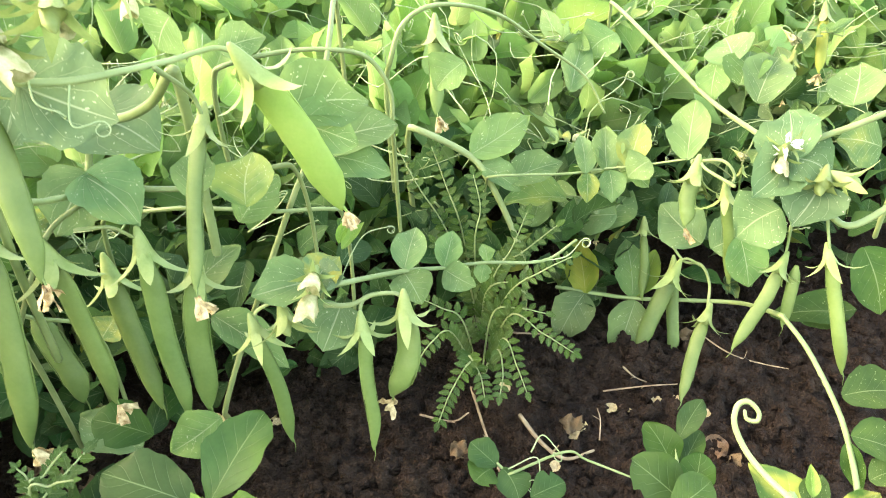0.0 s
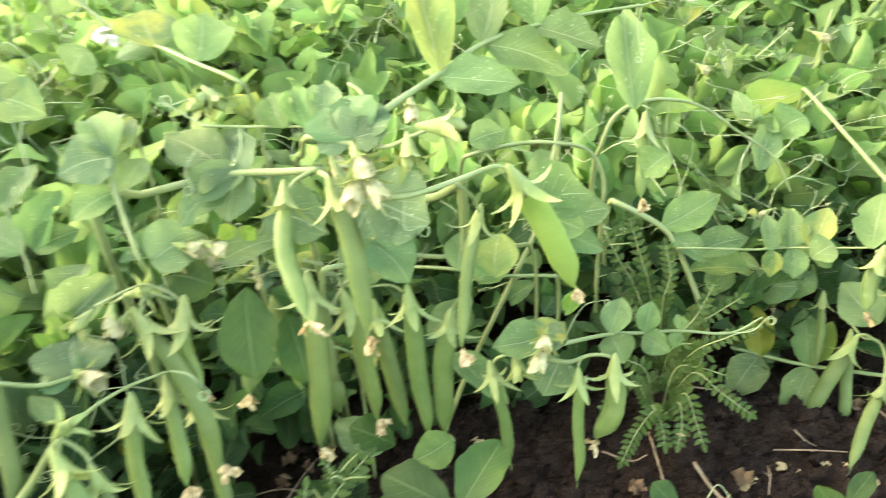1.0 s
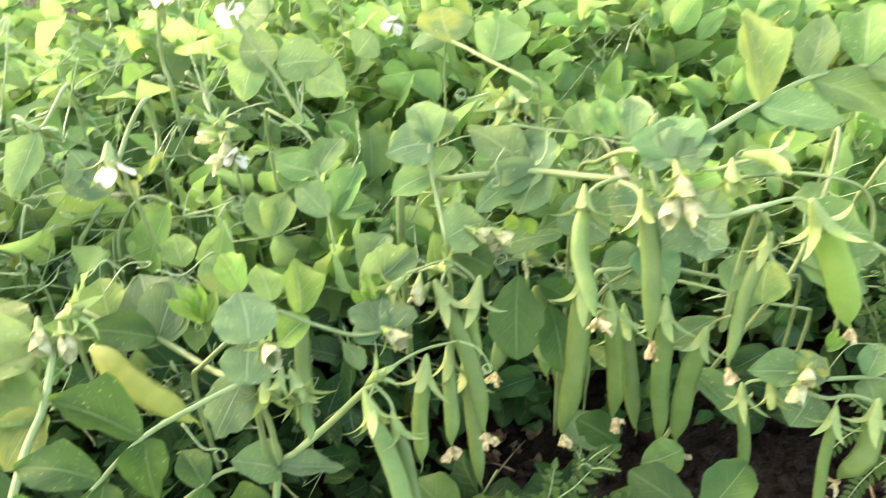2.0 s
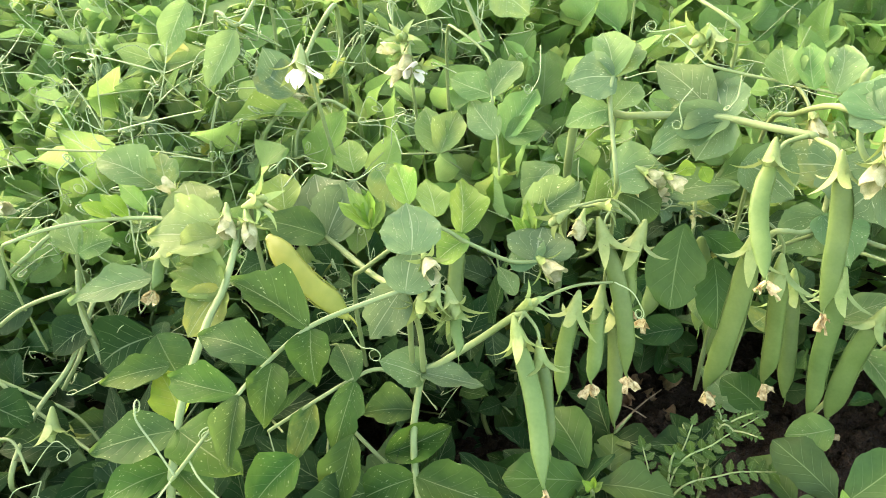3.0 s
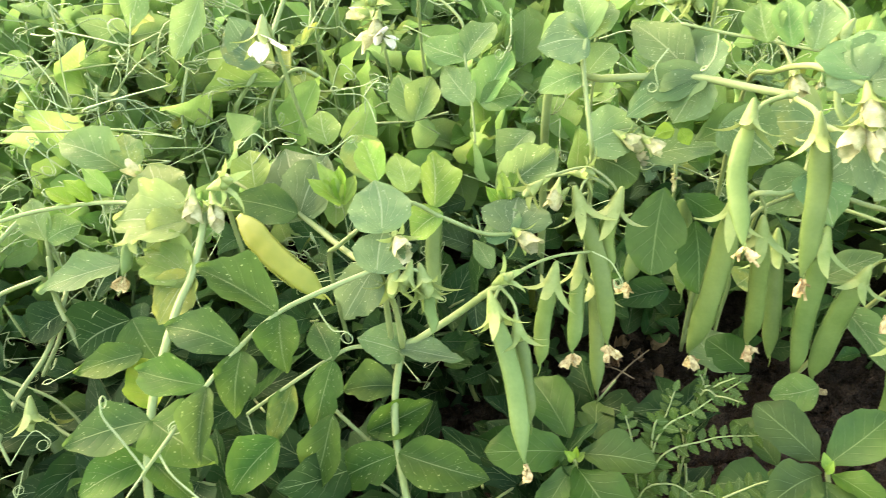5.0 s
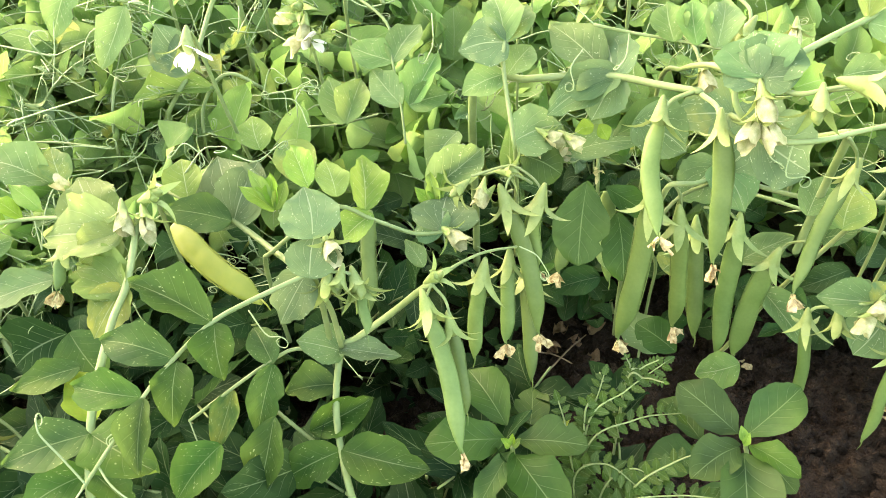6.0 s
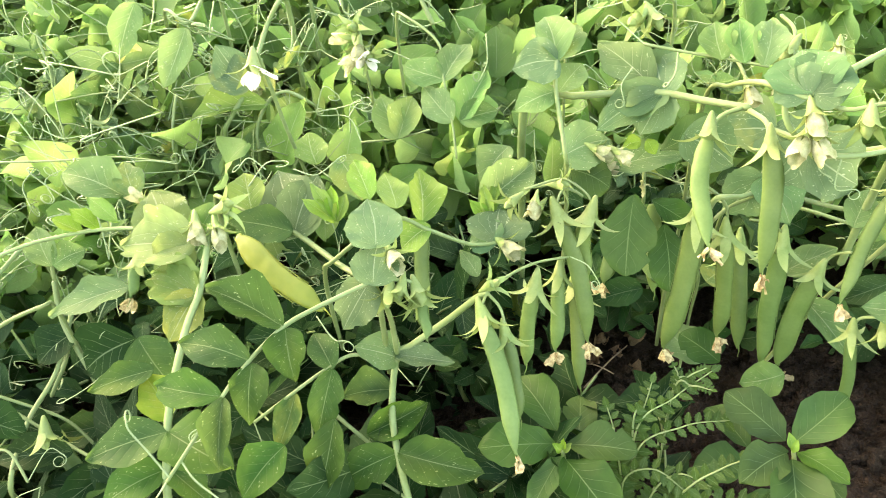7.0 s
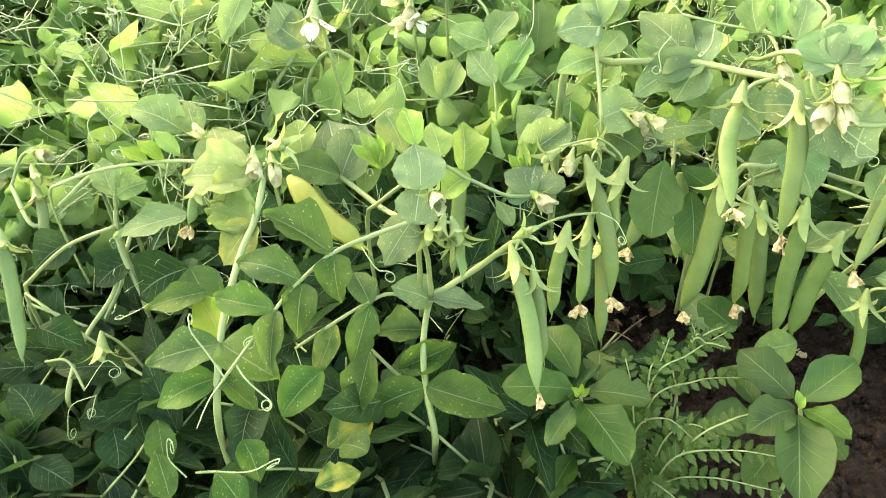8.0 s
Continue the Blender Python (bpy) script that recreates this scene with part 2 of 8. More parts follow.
# ---- builders ----
def mesh_from(bm, name, mats):
    me = bpy.data.meshes.new(name)
    bm.to_mesh(me)
    bm.free()
    for f in me.polygons:
        f.use_smooth = True
    for mt in mats:
        me.materials.append(mt)
    return me


def part(name, data, mat, parent, label="", m=None):
    """One mesh object under a thing or a part; data is a bmesh or a shared mesh, in the thing's own metres."""
    if isinstance(data, bmesh.types.BMesh):
        data = mesh_from(data, name, [mat])
    ob = new(name, data)
    ob.parent = parent
    if m is not None:
        ob.matrix_basis = m
    if label:
        tagged(ob, label)
    return ob


def thing(name, x, y, z, label, category, group="", kind=""):
    ob = new(name)
    ob.empty_display_size = 0.02
    ob.location = (x, y, z)
    return tagged(ob, label, category, group, kind)


def smooth_line(points, per=5):
    """A Catmull-Rom line through a few control points."""
    p = [Vector(q) for q in points]
    if len(p) < 3:
        return [p[0].lerp(p[-1], i / per) for i in range(per + 1)]
    ext = [2 * p[0] - p[1]] + p + [2 * p[-1] - p[-2]]
    out = []
    for i in range(1, len(ext) - 2):
        a, b, c, d = ext[i - 1:i + 3]
        for k in range(per):
            t = k / per
            out.append(0.5 * ((2 * b) + (c - a) * t + (2 * a - 5 * b + 4 * c - d) * t * t + (3 * b - a - 3 * c + d) * t ** 3))
    out.append(p[-1])
    return out


def tube(bm, line, r0, r1, sides=7, ridge=0.0, uv=None):
    """A tapered tube along a line; closed at both ends."""
    rings, n = [], len(line)
    nor = None
    for i, c in enumerate(line):
        d = (line[min(i + 1, n - 1)] - line[max(i - 1, 0)])
        d = d.normalized() if d.length > 1e-9 else Vector((0, 0, 1))
        if nor is None:
            nor = d.orthogonal().normalized()
        nor = (nor - d * nor.dot(d))
        nor = nor.normalized() if nor.length > 1e-6 else d.orthogonal().normalized()
        bi = d.cross(nor)
        r = r0 + (r1 - r0) * i / (n - 1)
        ring = []
        for k in range(sides):
            a = 2 * math.pi * k / sides
            rr = r * (1 + ridge * math.cos(2 * a))
            ring.append(bm.verts.new(c + nor * (rr * math.cos(a)) + bi * (rr * math.sin(a))))
        rings.append(ring)
    for a, b in zip(rings, rings[1:]):
        for k in range(sides):
            bm.faces.new((a[k], a[(k + 1) % sides], b[(k + 1) % sides], b[k]))
    for ring, c, r, sgn in ((rings[0][::-1], line[0], r0, -1), (rings[-1], line[-1], r1, 1)):
        d = (line[-1] - line[-2]) if sgn > 0 else (line[0] - line[1])
        d = d.normalized() if d.length > 1e-9 else Vector((0, 0, 1))
        cap = [bm.verts.new(c + (v.co - c) * 0.55 + d * (r * 0.7)) for v in ring]
        for k in range(sides):
            bm.faces.new((ring[k], ring[(k + 1) % sides], cap[(k + 1) % sides], cap[k]))
        bm.faces.new(cap)


def blade(bm, rows, cols, half, shape, round_ends=False):
    """A leaf blade as a grid: half(v) gives the half width, shape(x, v, s) the height; x across, y along."""
    layer = bm.loops.layers.uv.verify()
    grid = []
    for j in range(rows + 1):
        v = 0.5 - 0.5 * math.cos(math.pi * j / rows) if round_ends else j / rows
        h = half(v)
        row = []
        for i in range(cols + 1):
            s = 2 * i / cols - 1
            x, y, z = shape(s * h, v, s)
            row.append((bm.verts.new((x, y, z)), (i / cols, v)))
        grid.append(row)
    for j in range(rows):
        for i in range(cols):
            q = (grid[j][i], grid[j][i + 1], grid[j + 1][i + 1], grid[j + 1][i])
            f = bm.faces.new([a[0] for a in q])
            for lp, a in zip(f.loops, q):
                lp[layer].uv = a[1]
    return grid


LEAF_FORM = {"ovate": (0.82, 0.74), "broad": (0.84, 0.72), "weed": (1.15, 0.62), "young": (0.85, 0.85), "stipule": (0.62, 0.60)}


def leaflet_mesh(seed, mat, kind="ovate", rows_cols=(16, 6), whole=False):
    """Unit leaf: rounded base at the origin, blunt point at y = 1, width 1, upper side +z."""
    rng = random.Random(seed)
    fold, droop, curl = rng.uniform(0.15, 0.75), rng.uniform(0.02, 0.30), rng.uniform(-0.18, 0.22)
    ph, amp, bite = rng.uniform(0, 6), rng.uniform(0.02, 0.065), rng.random() < 0.4 and not whole
    bite_v, bite_s, skew = rng.uniform(0.45, 0.85), rng.choice((-1, 1)), rng.uniform(-0.05, 0.05)
    lean, taper = rng.uniform(-0.07, 0.07), rng.uniform(0.02, 0.25)
    power, full = LEAF_FORM[kind]
    if kind == "weed":
        taper, fold = 0.0, fold * 0.6
    power *= rng.uniform(0.94, 1.06)

    def half(v):
        e = max(math.sin(math.pi * min(max(v, 0.0), 1.0) ** power), 0.0) ** full
        if v > 0.6:
            e *= 1 - taper * ((v - 0.6) / 0.4) ** 1.5
        return 0.5 * e + 0.004

    def shape(x, v, s):
        a = abs(s)
        ruffle = 1.3 if kind == "stipule" else 1.0
        if kind == "stipule" and a > 0.6:
            x *= 1 + (0.030 * math.sin(v * 19 + ph + 2 * s) + 0.030 * math.sin(v * 43 + 2 * ph + s)) * (1 - 0.5 * v)
        if kind == "weed" and a > 0.9:
            x *= 1 + 0.03 * math.sin(v * 50)
        if kind in ("ovate", "broad") and a > 0.6:
            x *= 1 + 0.028 * math.sin(v * 15 + ph * s) + 0.020 * math.sin(v * 37 + 3 * ph + s)
        if bite and s * bite_s > 0.6:
            x *= 1 - 0.30 * math.exp(-((v - bite_v) / 0.045) ** 2)
        x *= 1 + lean * (1 if s > 0 else -1)
        z = fold * (x * x * 1.2 + 0.26 * abs(x)) - droop * v * v + curl * math.sin(v * 3.1) * 0.5
        z += ruffle * amp * a * a * (math.sin(v * 11 + ph + s * 2) + 0.5 * math.sin(v * 23 + ph * 2 + s)) + 0.25 * curl * x
        z += 0.35 * curl * max(0.0, v - 0.7)
        y = v + (0.10 * a * a * (0.5 - v) if kind == "stipule" else 0.02 * a * (0.5 - v))
        if kind == "stipule" and v < 0.3:
            y -= 0.14 * a * (1 - v / 0.3)
        elif kind != "stipule" and v < 0.25:
            y -= 0.035 * a * (1 - v / 0.25)
        return x + skew * math.sin(v * 3.14), y, z

    bm = bmesh.new()
    blade(bm, rows_cols[0], rows_cols[1], half, shape, True)
    return mesh_from(bm, "leaf_" + kind, [mat])


LEAVES = [leaflet_mesh(10 + i, LEAF) for i in range(9)]
MATURE_LEAVES = [leaflet_mesh(10 + i, MATURE, "broad") for i in range(9)]
SUNNY_LEAVES = [leaflet_mesh(15 + i, SUNNY) for i in range(6)]
SHADE_LEAVES = [leaflet_mesh(30 + i, SHADE, "broad", (10, 4)) for i in range(6)]
OLD_LEAVES = [leaflet_mesh(40 + i, OLD) for i in range(3)]
# stipule darkened the same way, with shade in the colour
SHADE_STIP = leaf_material("low_plant_stipule_painted_shade", (0.011, 0.034, 0.013), (0.020, 0.054, 0.020), (0.24, 0.33, 0.19), radial=True, fleck=0.3, wilt=0.04, sun_tint=0.1)
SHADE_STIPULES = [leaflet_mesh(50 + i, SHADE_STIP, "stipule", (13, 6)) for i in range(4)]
STIPULES = [leaflet_mesh(60 + i, STIP, "stipule", (22, 8)) for i in range(6)]
FADED_STIPULES = [leaflet_mesh(70 + i, FADED, "stipule", (22, 8)) for i in range(4)]
YOUNGS = [leaflet_mesh(80 + i, YOUNG, "young", (12, 6)) for i in range(4)]
LIGHT_LEAVES = [leaflet_mesh(120 + i, FAR_LIT, rows_cols=(7, 2), whole=True) for i in range(8)]
FIELD_LEAVES = [leaflet_mesh(20 + i, LEAF, rows_cols=(10, 4)) for i in range(7)]
FIELD_STIPULES = [leaflet_mesh(65 + i, STIP, "stipule", (13, 6)) for i in range(4)]
NEAR_LEAVES = [leaflet_mesh(130 + i, FAR_LIT, rows_cols=(9, 4), whole=True) for i in range(8)]
BROADS = [leaflet_mesh(140 + i, FAR_LIT, "stipule", (9, 4), True) for i in range(6)]
WEEDS = [leaflet_mesh(100 + i, WEED, "weed") for i in range(5)]


def leaf_pose(base, tip, width, face):
    """Where a unit leaf goes: from base to tip, upper side towards face."""
    b, t = Vector(base), Vector(tip)
    y = t - b
    length = max(y.length, 1e-5)
    y /= length
    f = Vector(face)
    z = f - y * f.dot(y)
    z = z.normalized() if z.length > 1e-4 else y.orthogonal().normalized()
    x = y.cross(z)
    m = Matrix(((x.x * width, y.x * length, z.x * length, b.x), (x.y * width, y.y * length, z.y * length, b.y), (x.z * width, y.z * length, z.z * length, b.z), (0, 0, 0, 1)))
    return m


class Grower:
    """Adds parts to one plant; points are given in world metres, the plant stands at origin."""

    def __init__(self, plant, seed):
        self.plant, self.o, self.rng, self.field = plant, Vector(plant.location), random.Random(seed), False

    def local(self, p):
        return Vector(p) - self.o

    def stem(self, r0, r1, *points, name="stem", mat=None):
        bm = bmesh.new()
        line = smooth_line([self.local(p) for p in points], 3 if self.field else 6)
        tube(bm, line, r0, r1, 6 if self.field else 8, 0.10)
        return part(name, bm, mat or STEM, self.plant)

    def stalk(self, r0, r1, *points):
        return self.stem(r0, r1, *points, name="stalk")

    def leaf(self, base, tip, width, face, kind="leaf"):
        pool, name = {"leaf": (LEAVES, "leaflet"), "stipule": (STIPULES, "stipule"), "young": (YOUNGS, "young_leaf"), "old": (OLD_LEAVES, "leaflet"), "weed": (WEEDS, "leaf"), "mature": (MATURE_LEAVES, "leaflet"), "sunny": (SUNNY_LEAVES, "leaflet"), "shade": (SHADE_LEAVES, "leaflet"), "shade_stipule": (SHADE_STIPULES, "stipule"), "faded": (FADED_STIPULES, "stipule")}[kind]
        if self.field and kind in ("leaf", "stipule"):
            pool = FIELD_LEAVES if kind == "leaf" else FIELD_STIPULES
        b, t = self.local(base), self.local(tip)
        width *= 0.84 if kind == "mature" else (0.95 if kind in ("stipule", "faded") else 0.90)
        return part(name, self.rng.choice(pool), None, self.plant, {"old": "yellowing leaflet", "faded": "faded cream-yellow stipule"}.get(kind, ""), leaf_pose(b, t, width, face))

    def tendril(self, r, *points, curl=0.0, turns=1.4):
        """A thin wire through the points; curl: radius of the coil at its end."""
        line = smooth_line([self.local(p) for p in points], 6)
        if curl:
            d = (line[-1] - line[-2]).normalized()
            side = (d.cross(Vector((self.rng.uniform(-1, 1), self.rng.uniform(-1, 1), self.rng.uniform(-0.3, 1))))).normalized()
            c, n = line[-1] + side * curl, int(12 * turns)
            for k in range(1, n + 1):
                a = 2 * math.pi * turns * k / n
                q = curl * (1 - 0.45 * k / n)
                line.append(c - side * (q * math.cos(a)) + d * (q * math.sin(a)) + d.cross(side) * (curl * 0.35 * k / n))
        bm = bmesh.new()
        tube(bm, line, r, r * 0.55, 5)
        return part("tendril", bm, TENDRIL, self.plant)

    def branched_tendril(self, r, root, *ends):
        """A forked tendril: thin wires from one root, each ending in a coil."""
        bm = bmesh.new()
        p = self.local(root)
        for e in ends:
            q = self.local(e)
            d0 = q - p
            mid = p.lerp(q, 0.5) + Vector((self.rng.uniform(-1, 1), self.rng.uniform(-1, 1), self.rng.uniform(-0.5, 1))) * (0.22 * d0.length)
            line = smooth_line([p, mid, q], 4 if self.field else 6)
            d = (line[-1] - line[-2]).normalized()
            side = d.cross(Vector((self.rng.uniform(-1, 1), self.rng.uniform(-1, 1), self.rng.uniform(-0.3, 1)))).normalized()
            curl, turns = self.rng.uniform(0.002, 0.006), self.rng.uniform(0.6, 1.9)
            c, n = line[-1] + side * curl, int((7 if self.field else 11) * turns)
            for k in range(1, n + 1):
                a, w = 2 * math.pi * turns * k / n, curl * (1 - 0.5 * k / n)
                line.append(c - side * (w * math.cos(a)) + d * (w * math.sin(a)) + d.cross(side) * (curl * 0.3 * k / n))
            tube(bm, line, r, r * 0.6, 3 if self.field else 4)
        return part("tendril", bm, TENDRIL, self.plant)

    def calyx(self, parent, base, axis, size, mat=None):
        """Cup with five pointed sepals that flare round the axis."""
        b, d = self.local(base), Vector(axis).normalized()
        bm = bmesh.new()
        e1 = d.orthogonal().normalized()
        e2 = d.cross(e1)
        tube(bm, [b - d * size * 0.45, b - d * size * 0.2, b + d * size * 0.1, b + d * size * 0.42], size * 0.09, size * 0.33, 8)
        ph = self.rng.uniform(0, 6)
        for k in range(5):
            a = ph + 2 * math.pi * k / 5 + self.rng.uniform(-0.2, 0.2)
            o = e1 * math.cos(a) + e2 * math.sin(a)
            w = d.cross(o)
            flare, ln = self.rng.uniform(0.7, 1.9), size * self.rng.uniform(1.15, 1.65)
            twist = w * self.rng.uniform(-0.25, 0.25)
            rows, c = [], b + d * (size * 0.22) + o * (size * 0.20)
            for j in range(6):
                v = j / 5
                bend = 0.45 + flare * v ** 0.7
                h = size * 0.25 * (1 - v) ** 0.75 * (0.72 + 1.3 * v * (1 - v)) + size * 0.008
                mid = (o * math.cos(bend) - d * math.sin(bend)) * (size * 0.07 * (1 - v))
                rows.append([bm.verts.new(c - w * h), bm.verts.new(c + mid), bm.verts.new(c + w * h)])
                c = c + (d * math.cos(bend) + o * math.sin(bend) + twist * v) * (ln / 5)
            for r0, r1 in zip(rows, rows[1:]):
                for i in range(2):
                    bm.faces.new((r0[i], r0[i + 1], r1[i + 1], r1[i]))
        return part("calyx", bm, mat or CALYX, parent)

    def dry_bit(self, parent, at, axis, size, mat=None, name="dried_flower"):
        """Crumpled papery remains of a flower."""
        c, d = self.local(at), Vector(axis).normalized()
        bm = bmesh.new()
        for k in range(5):
            o = Vector((self.rng.uniform(-1, 1), self.rng.uniform(-1, 1), self.rng.uniform(-1, 1))).normalized()
            y = (d * 1.0 + o * 0.8).normalized()
            z = y.orthogonal().normalized()
            z.rotate(Matrix.Rotation(self.rng.uniform(0, 6), 3, y))
            x = y.cross(z)
            ln, w = size * self.rng.uniform(0.6, 1.1), size * self.rng.uniform(0.3, 0.6)
            g = []
            for j in range(4):
                v = j / 3
                h = w * (0.35 + 0.9 * v) * (1 if v < 0.99 else 0.7)
                g.append([bm.verts.new(c + y * (ln * v) + x * (h * s) + z * (size * self.rng.uniform(-0.16, 0.16))) for s in (-0.5, 0, 0.5)])
            for r0, r1 in zip(g, g[1:]):
                for i in range(2):
                    bm.faces.new((r0[i], r0[i + 1], r1[i + 1], r1[i]))
        return part(name, bm, mat or DRY, parent)

    def pod(self, base, tip, width, bow, face, cup=0.012, dry=0.010, ripe_or_sunlit=False, thick=0.42, beans=8, pale=False):
        """A pea pod from its stalk end to its tip: broad side towards face, seeds showing as soft swellings, calyx and dry flower."""
        width *= 0.90
        b, t = self.local(base), self.local(tip)
        ax = t - b
        ln = ax.length
        ax /= ln
        f = Vector(face)
        z = (f - ax * f.dot(ax)).normalized()
        x = ax.cross(z)
        bm = bmesh.new()
        rows, sides = (16, 8) if self.field else (34, 12)
        wob = self.rng.uniform(-0.004, 0.004)
        rings = []
        ph = self.rng.uniform(0, 6)
        for j in range(rows + 1):
            s = j / rows
            prof = 0.30 + 0.70 * math.sin(s / 0.24 * math.pi / 2) if s < 0.24 else 1.0
            if s > 0.72:
                prof = math.cos((s - 0.72) / 0.28 * math.pi / 2) ** 0.8
            prof = max(prof * (0.94 + 0.06 * math.sin(s * 5 + ph)), 0.05)
            c = b + ax * (ln * s) + x * (bow * math.sin(math.pi * s) + wob * math.sin(s * 7 + ph) * s * (1 - s) + 0.10 * width * max(0.0, s - 0.8) * 5) + z * (0.25 * bow * math.sin(2 * math.pi * s))
            swell = 1 + (0.4 if pale else 1.0) * (0.030 + 0.03 * math.sin(s * 9 + ph) ** 2) * math.cos(2 * math.pi * beans * s + ph + 0.8 * math.sin(s * 5 + 2 * ph)) * (1 if 0.12 < s < 0.9 else 0.3)
            prof *= 1 + 0.014 * math.cos(2 * math.pi * beans * s + ph) + 0.02 * math.sin(s * 23 + 2 * ph)
            ring = []
            for k in range(sides):
                a = 2 * math.pi * k / sides
                ca, sa = math.cos(a), math.sin(a)
                rx = 0.5 * width * prof * (abs(ca) ** 0.9) * (1 if ca >= 0 else -1)
                rz = 0.5 * width * thick * prof * (abs(sa) ** 1.15) * (1 if sa >= 0 else -1) * swell
                ring.append(bm.verts.new(c + x * rx + z * rz))
            rings.append(ring)
        for a, c2 in zip(rings, rings[1:]):
            for k in range(sides):
                bm.faces.new((a[k], a[(k + 1) % sides], c2[(k + 1) % sides], c2[k]))
        bm.faces.new(rings[0][::-1])
        bm.faces.new(rings[-1])
        # seam along both edges and the pointed beak
        for sgn in (1, -1):
            seam = [b + ax * (ln * s) + x * (bow * math.sin(math.pi * s) + wob * math.sin(s * 7 + ph) * s * (1 - s)) + z * (0.25 * bow * math.sin(2 * math.pi * s)) for s in (0.2, 0.35, 0.5, 0.65, 0.75)]
            tube(bm, [q + x * (sgn * 0.472 * width) for q in seam], width * 0.022, width * 0.022, 5)
        tube(bm, [t - ax * 0.002, t + ax * 0.002, t + ax * 0.006 + x * 0.001], width * 0.05, width * 0.02, 5)
        bm.normal_update()
        ob = part("pod", bm, RIPE_OR_SUNLIT if ripe_or_sunlit else (BRIGHTENED_POD if pale else POD), self.plant, "yellow pod, aged or with painted sunlight" if ripe_or_sunlit else ("broad flat pod with painted-in brightness" if pale else ""))
        if cup:
            self.calyx(ob, Vector(base) - ax * 0.001, ax + x * (bow / ln) * 2, cup * 1.18)
        if dry:
            self.dry_bit(ob, Vector(tip) + ax * 0.001, ax, dry)
        return ob

    def flower(self, at, axis, size, kind="wilted"):
        """Calyx with petals: an open white flower, a wilted cream one, or a green bud."""
        p, d = Vector(at), Vector(axis).normalized()
        if kind == "bud":
            bm = bmesh.new()
            b = self.local(p)
            e = d.orthogonal().normalized()
            line = [b + d * (size * s) + e * (size * 0.12 * math.sin(s * 3)) for s in (0.0, 0.2, 0.5, 0.8, 1.0, 1.1)]
            tube(bm, line[:4], size * 0.20, size * 0.26, 8)
            tube(bm, line[3:], size * 0.26, size * 0.05, 8)
            ob = part("flower", bm, CALYX, self.plant, "closed green flower bud")
            self.calyx(ob, p, d, size * 1.15)
            return ob
        bm = bmesh.new()
        c = self.local(p) + d * size * 0.3
        e1 = d.orthogonal().normalized()
        e1.rotate(Matrix.Rotation(self.rng.uniform(0, 6), 3, d))
        e2 = d.cross(e1)
        crumple = 0.025 if kind == "open" else 0.14

        def petal(out, wide, ln, w, cup_in):
            g = []
            for j in range(8):
                v = 0.5 - 0.5 * math.cos(math.pi * j / 7)
                h = w * (0.04 + 0.96 * math.sin(math.pi * (0.06 + 0.93 * v)) ** 0.75)
                row = []
                for i in range(5):
                    s = i / 2 - 1
                    q = c + out * (ln * v) + wide * (h * s * 0.5) + d * (cup_in * s * s * size + size * crumple * self.rng.uniform(-1, 1) * v)
                    row.append(bm.verts.new(q))
                g.append(row)
            for r0, r1 in zip(g, g[1:]):
                for i in range(4):
                    bm.faces.new((r0[i], r0[i + 1], r1[i + 1], r1[i]))

        if kind == "open":
            petal((e1 * 0.85 + d * 0.5).normalized(), e2, size * 1.2, size * 1.35, 0.10)
            petal((d * 0.9 - e1 * 0.25 + e2 * 0.4).normalized(), e1, size * 0.85, size * 0.7, 0.2)
            petal((d * 0.9 - e1 * 0.25 - e2 * 0.4).normalized(), e1, size * 0.85, size * 0.7, 0.2)
        else:
            # folded petals wrapped round the axis, their rims frayed
            for a, wrap, ln in ((0.3, 1.5, 1.35), (2.4, 1.2, 1.55), (4.4, 1.3, 1.15)):
                a += self.rng.uniform(-0.4, 0.4)
                flare, turn = self.rng.uniform(0.05, 0.28), self.rng.uniform(-0.35, 0.35)
                g = []
                for j in range(6):
                    v = j / 5
                    rad = size * (0.15 + 0.26 * math.sin(math.pi * (0.1 + 0.7 * v)) + flare * v * v)
                    row = []
                    for i in range(7):
                        s = i / 3 - 1
                        b = a + turn * v + wrap * s * (0.75 + 0.25 * v)
                        k = 1 - 0.22 * s * s * v + 0.06 * self.rng.uniform(-1, 1) * v
                        row.append(bm.verts.new(c + d * (size * ln * v * k) + (e1 * math.cos(b) + e2 * math.sin(b)) * (rad * (1 + 0.14 * self.rng.uniform(-1, 1) * v))))
                    g.append(row)
                for r0, r1 in zip(g, g[1:]):
                    for i in range(6):
                        bm.faces.new((r0[i], r0[i + 1], r1[i + 1], r1[i]))
        ob = part("flower", bm, PETAL if kind == "open" else WILTED, self.plant, "open white flower" if kind == "open" else "wilted cream flower")
        self.calyx(ob, p, d, size * 0.95)
        return ob


PEA_LABEL = "green pea plant with pods and curling tendrils in dark soil"
PEAS = "pea plants in the field"


def ground_height(x, y):
    p = Vector((x, y, 0))
    fade = 1 / (1 + max(0.0, math.hypot(x, y - 0.3) - 1.2) * 1.5)
    h = 0.022 * noise.noise(p * 3.2) + 0.010 * noise.noise(p * 13) + fade * (0.005 * noise.noise(p * 45) + 0.007 * (0.6 - noise.voronoi(p * 50)[0][0]) + 0.006 * noise.noise(p * 70) + 0.0095 * (0.6 - noise.voronoi(p * 105)[0][0]) + 0.003 * noise.noise(p * 240))
    return h + 0.012 * math.exp(-((x + 0.06) ** 2 + (y - 0.34) ** 2) / 0.012) - 0.012


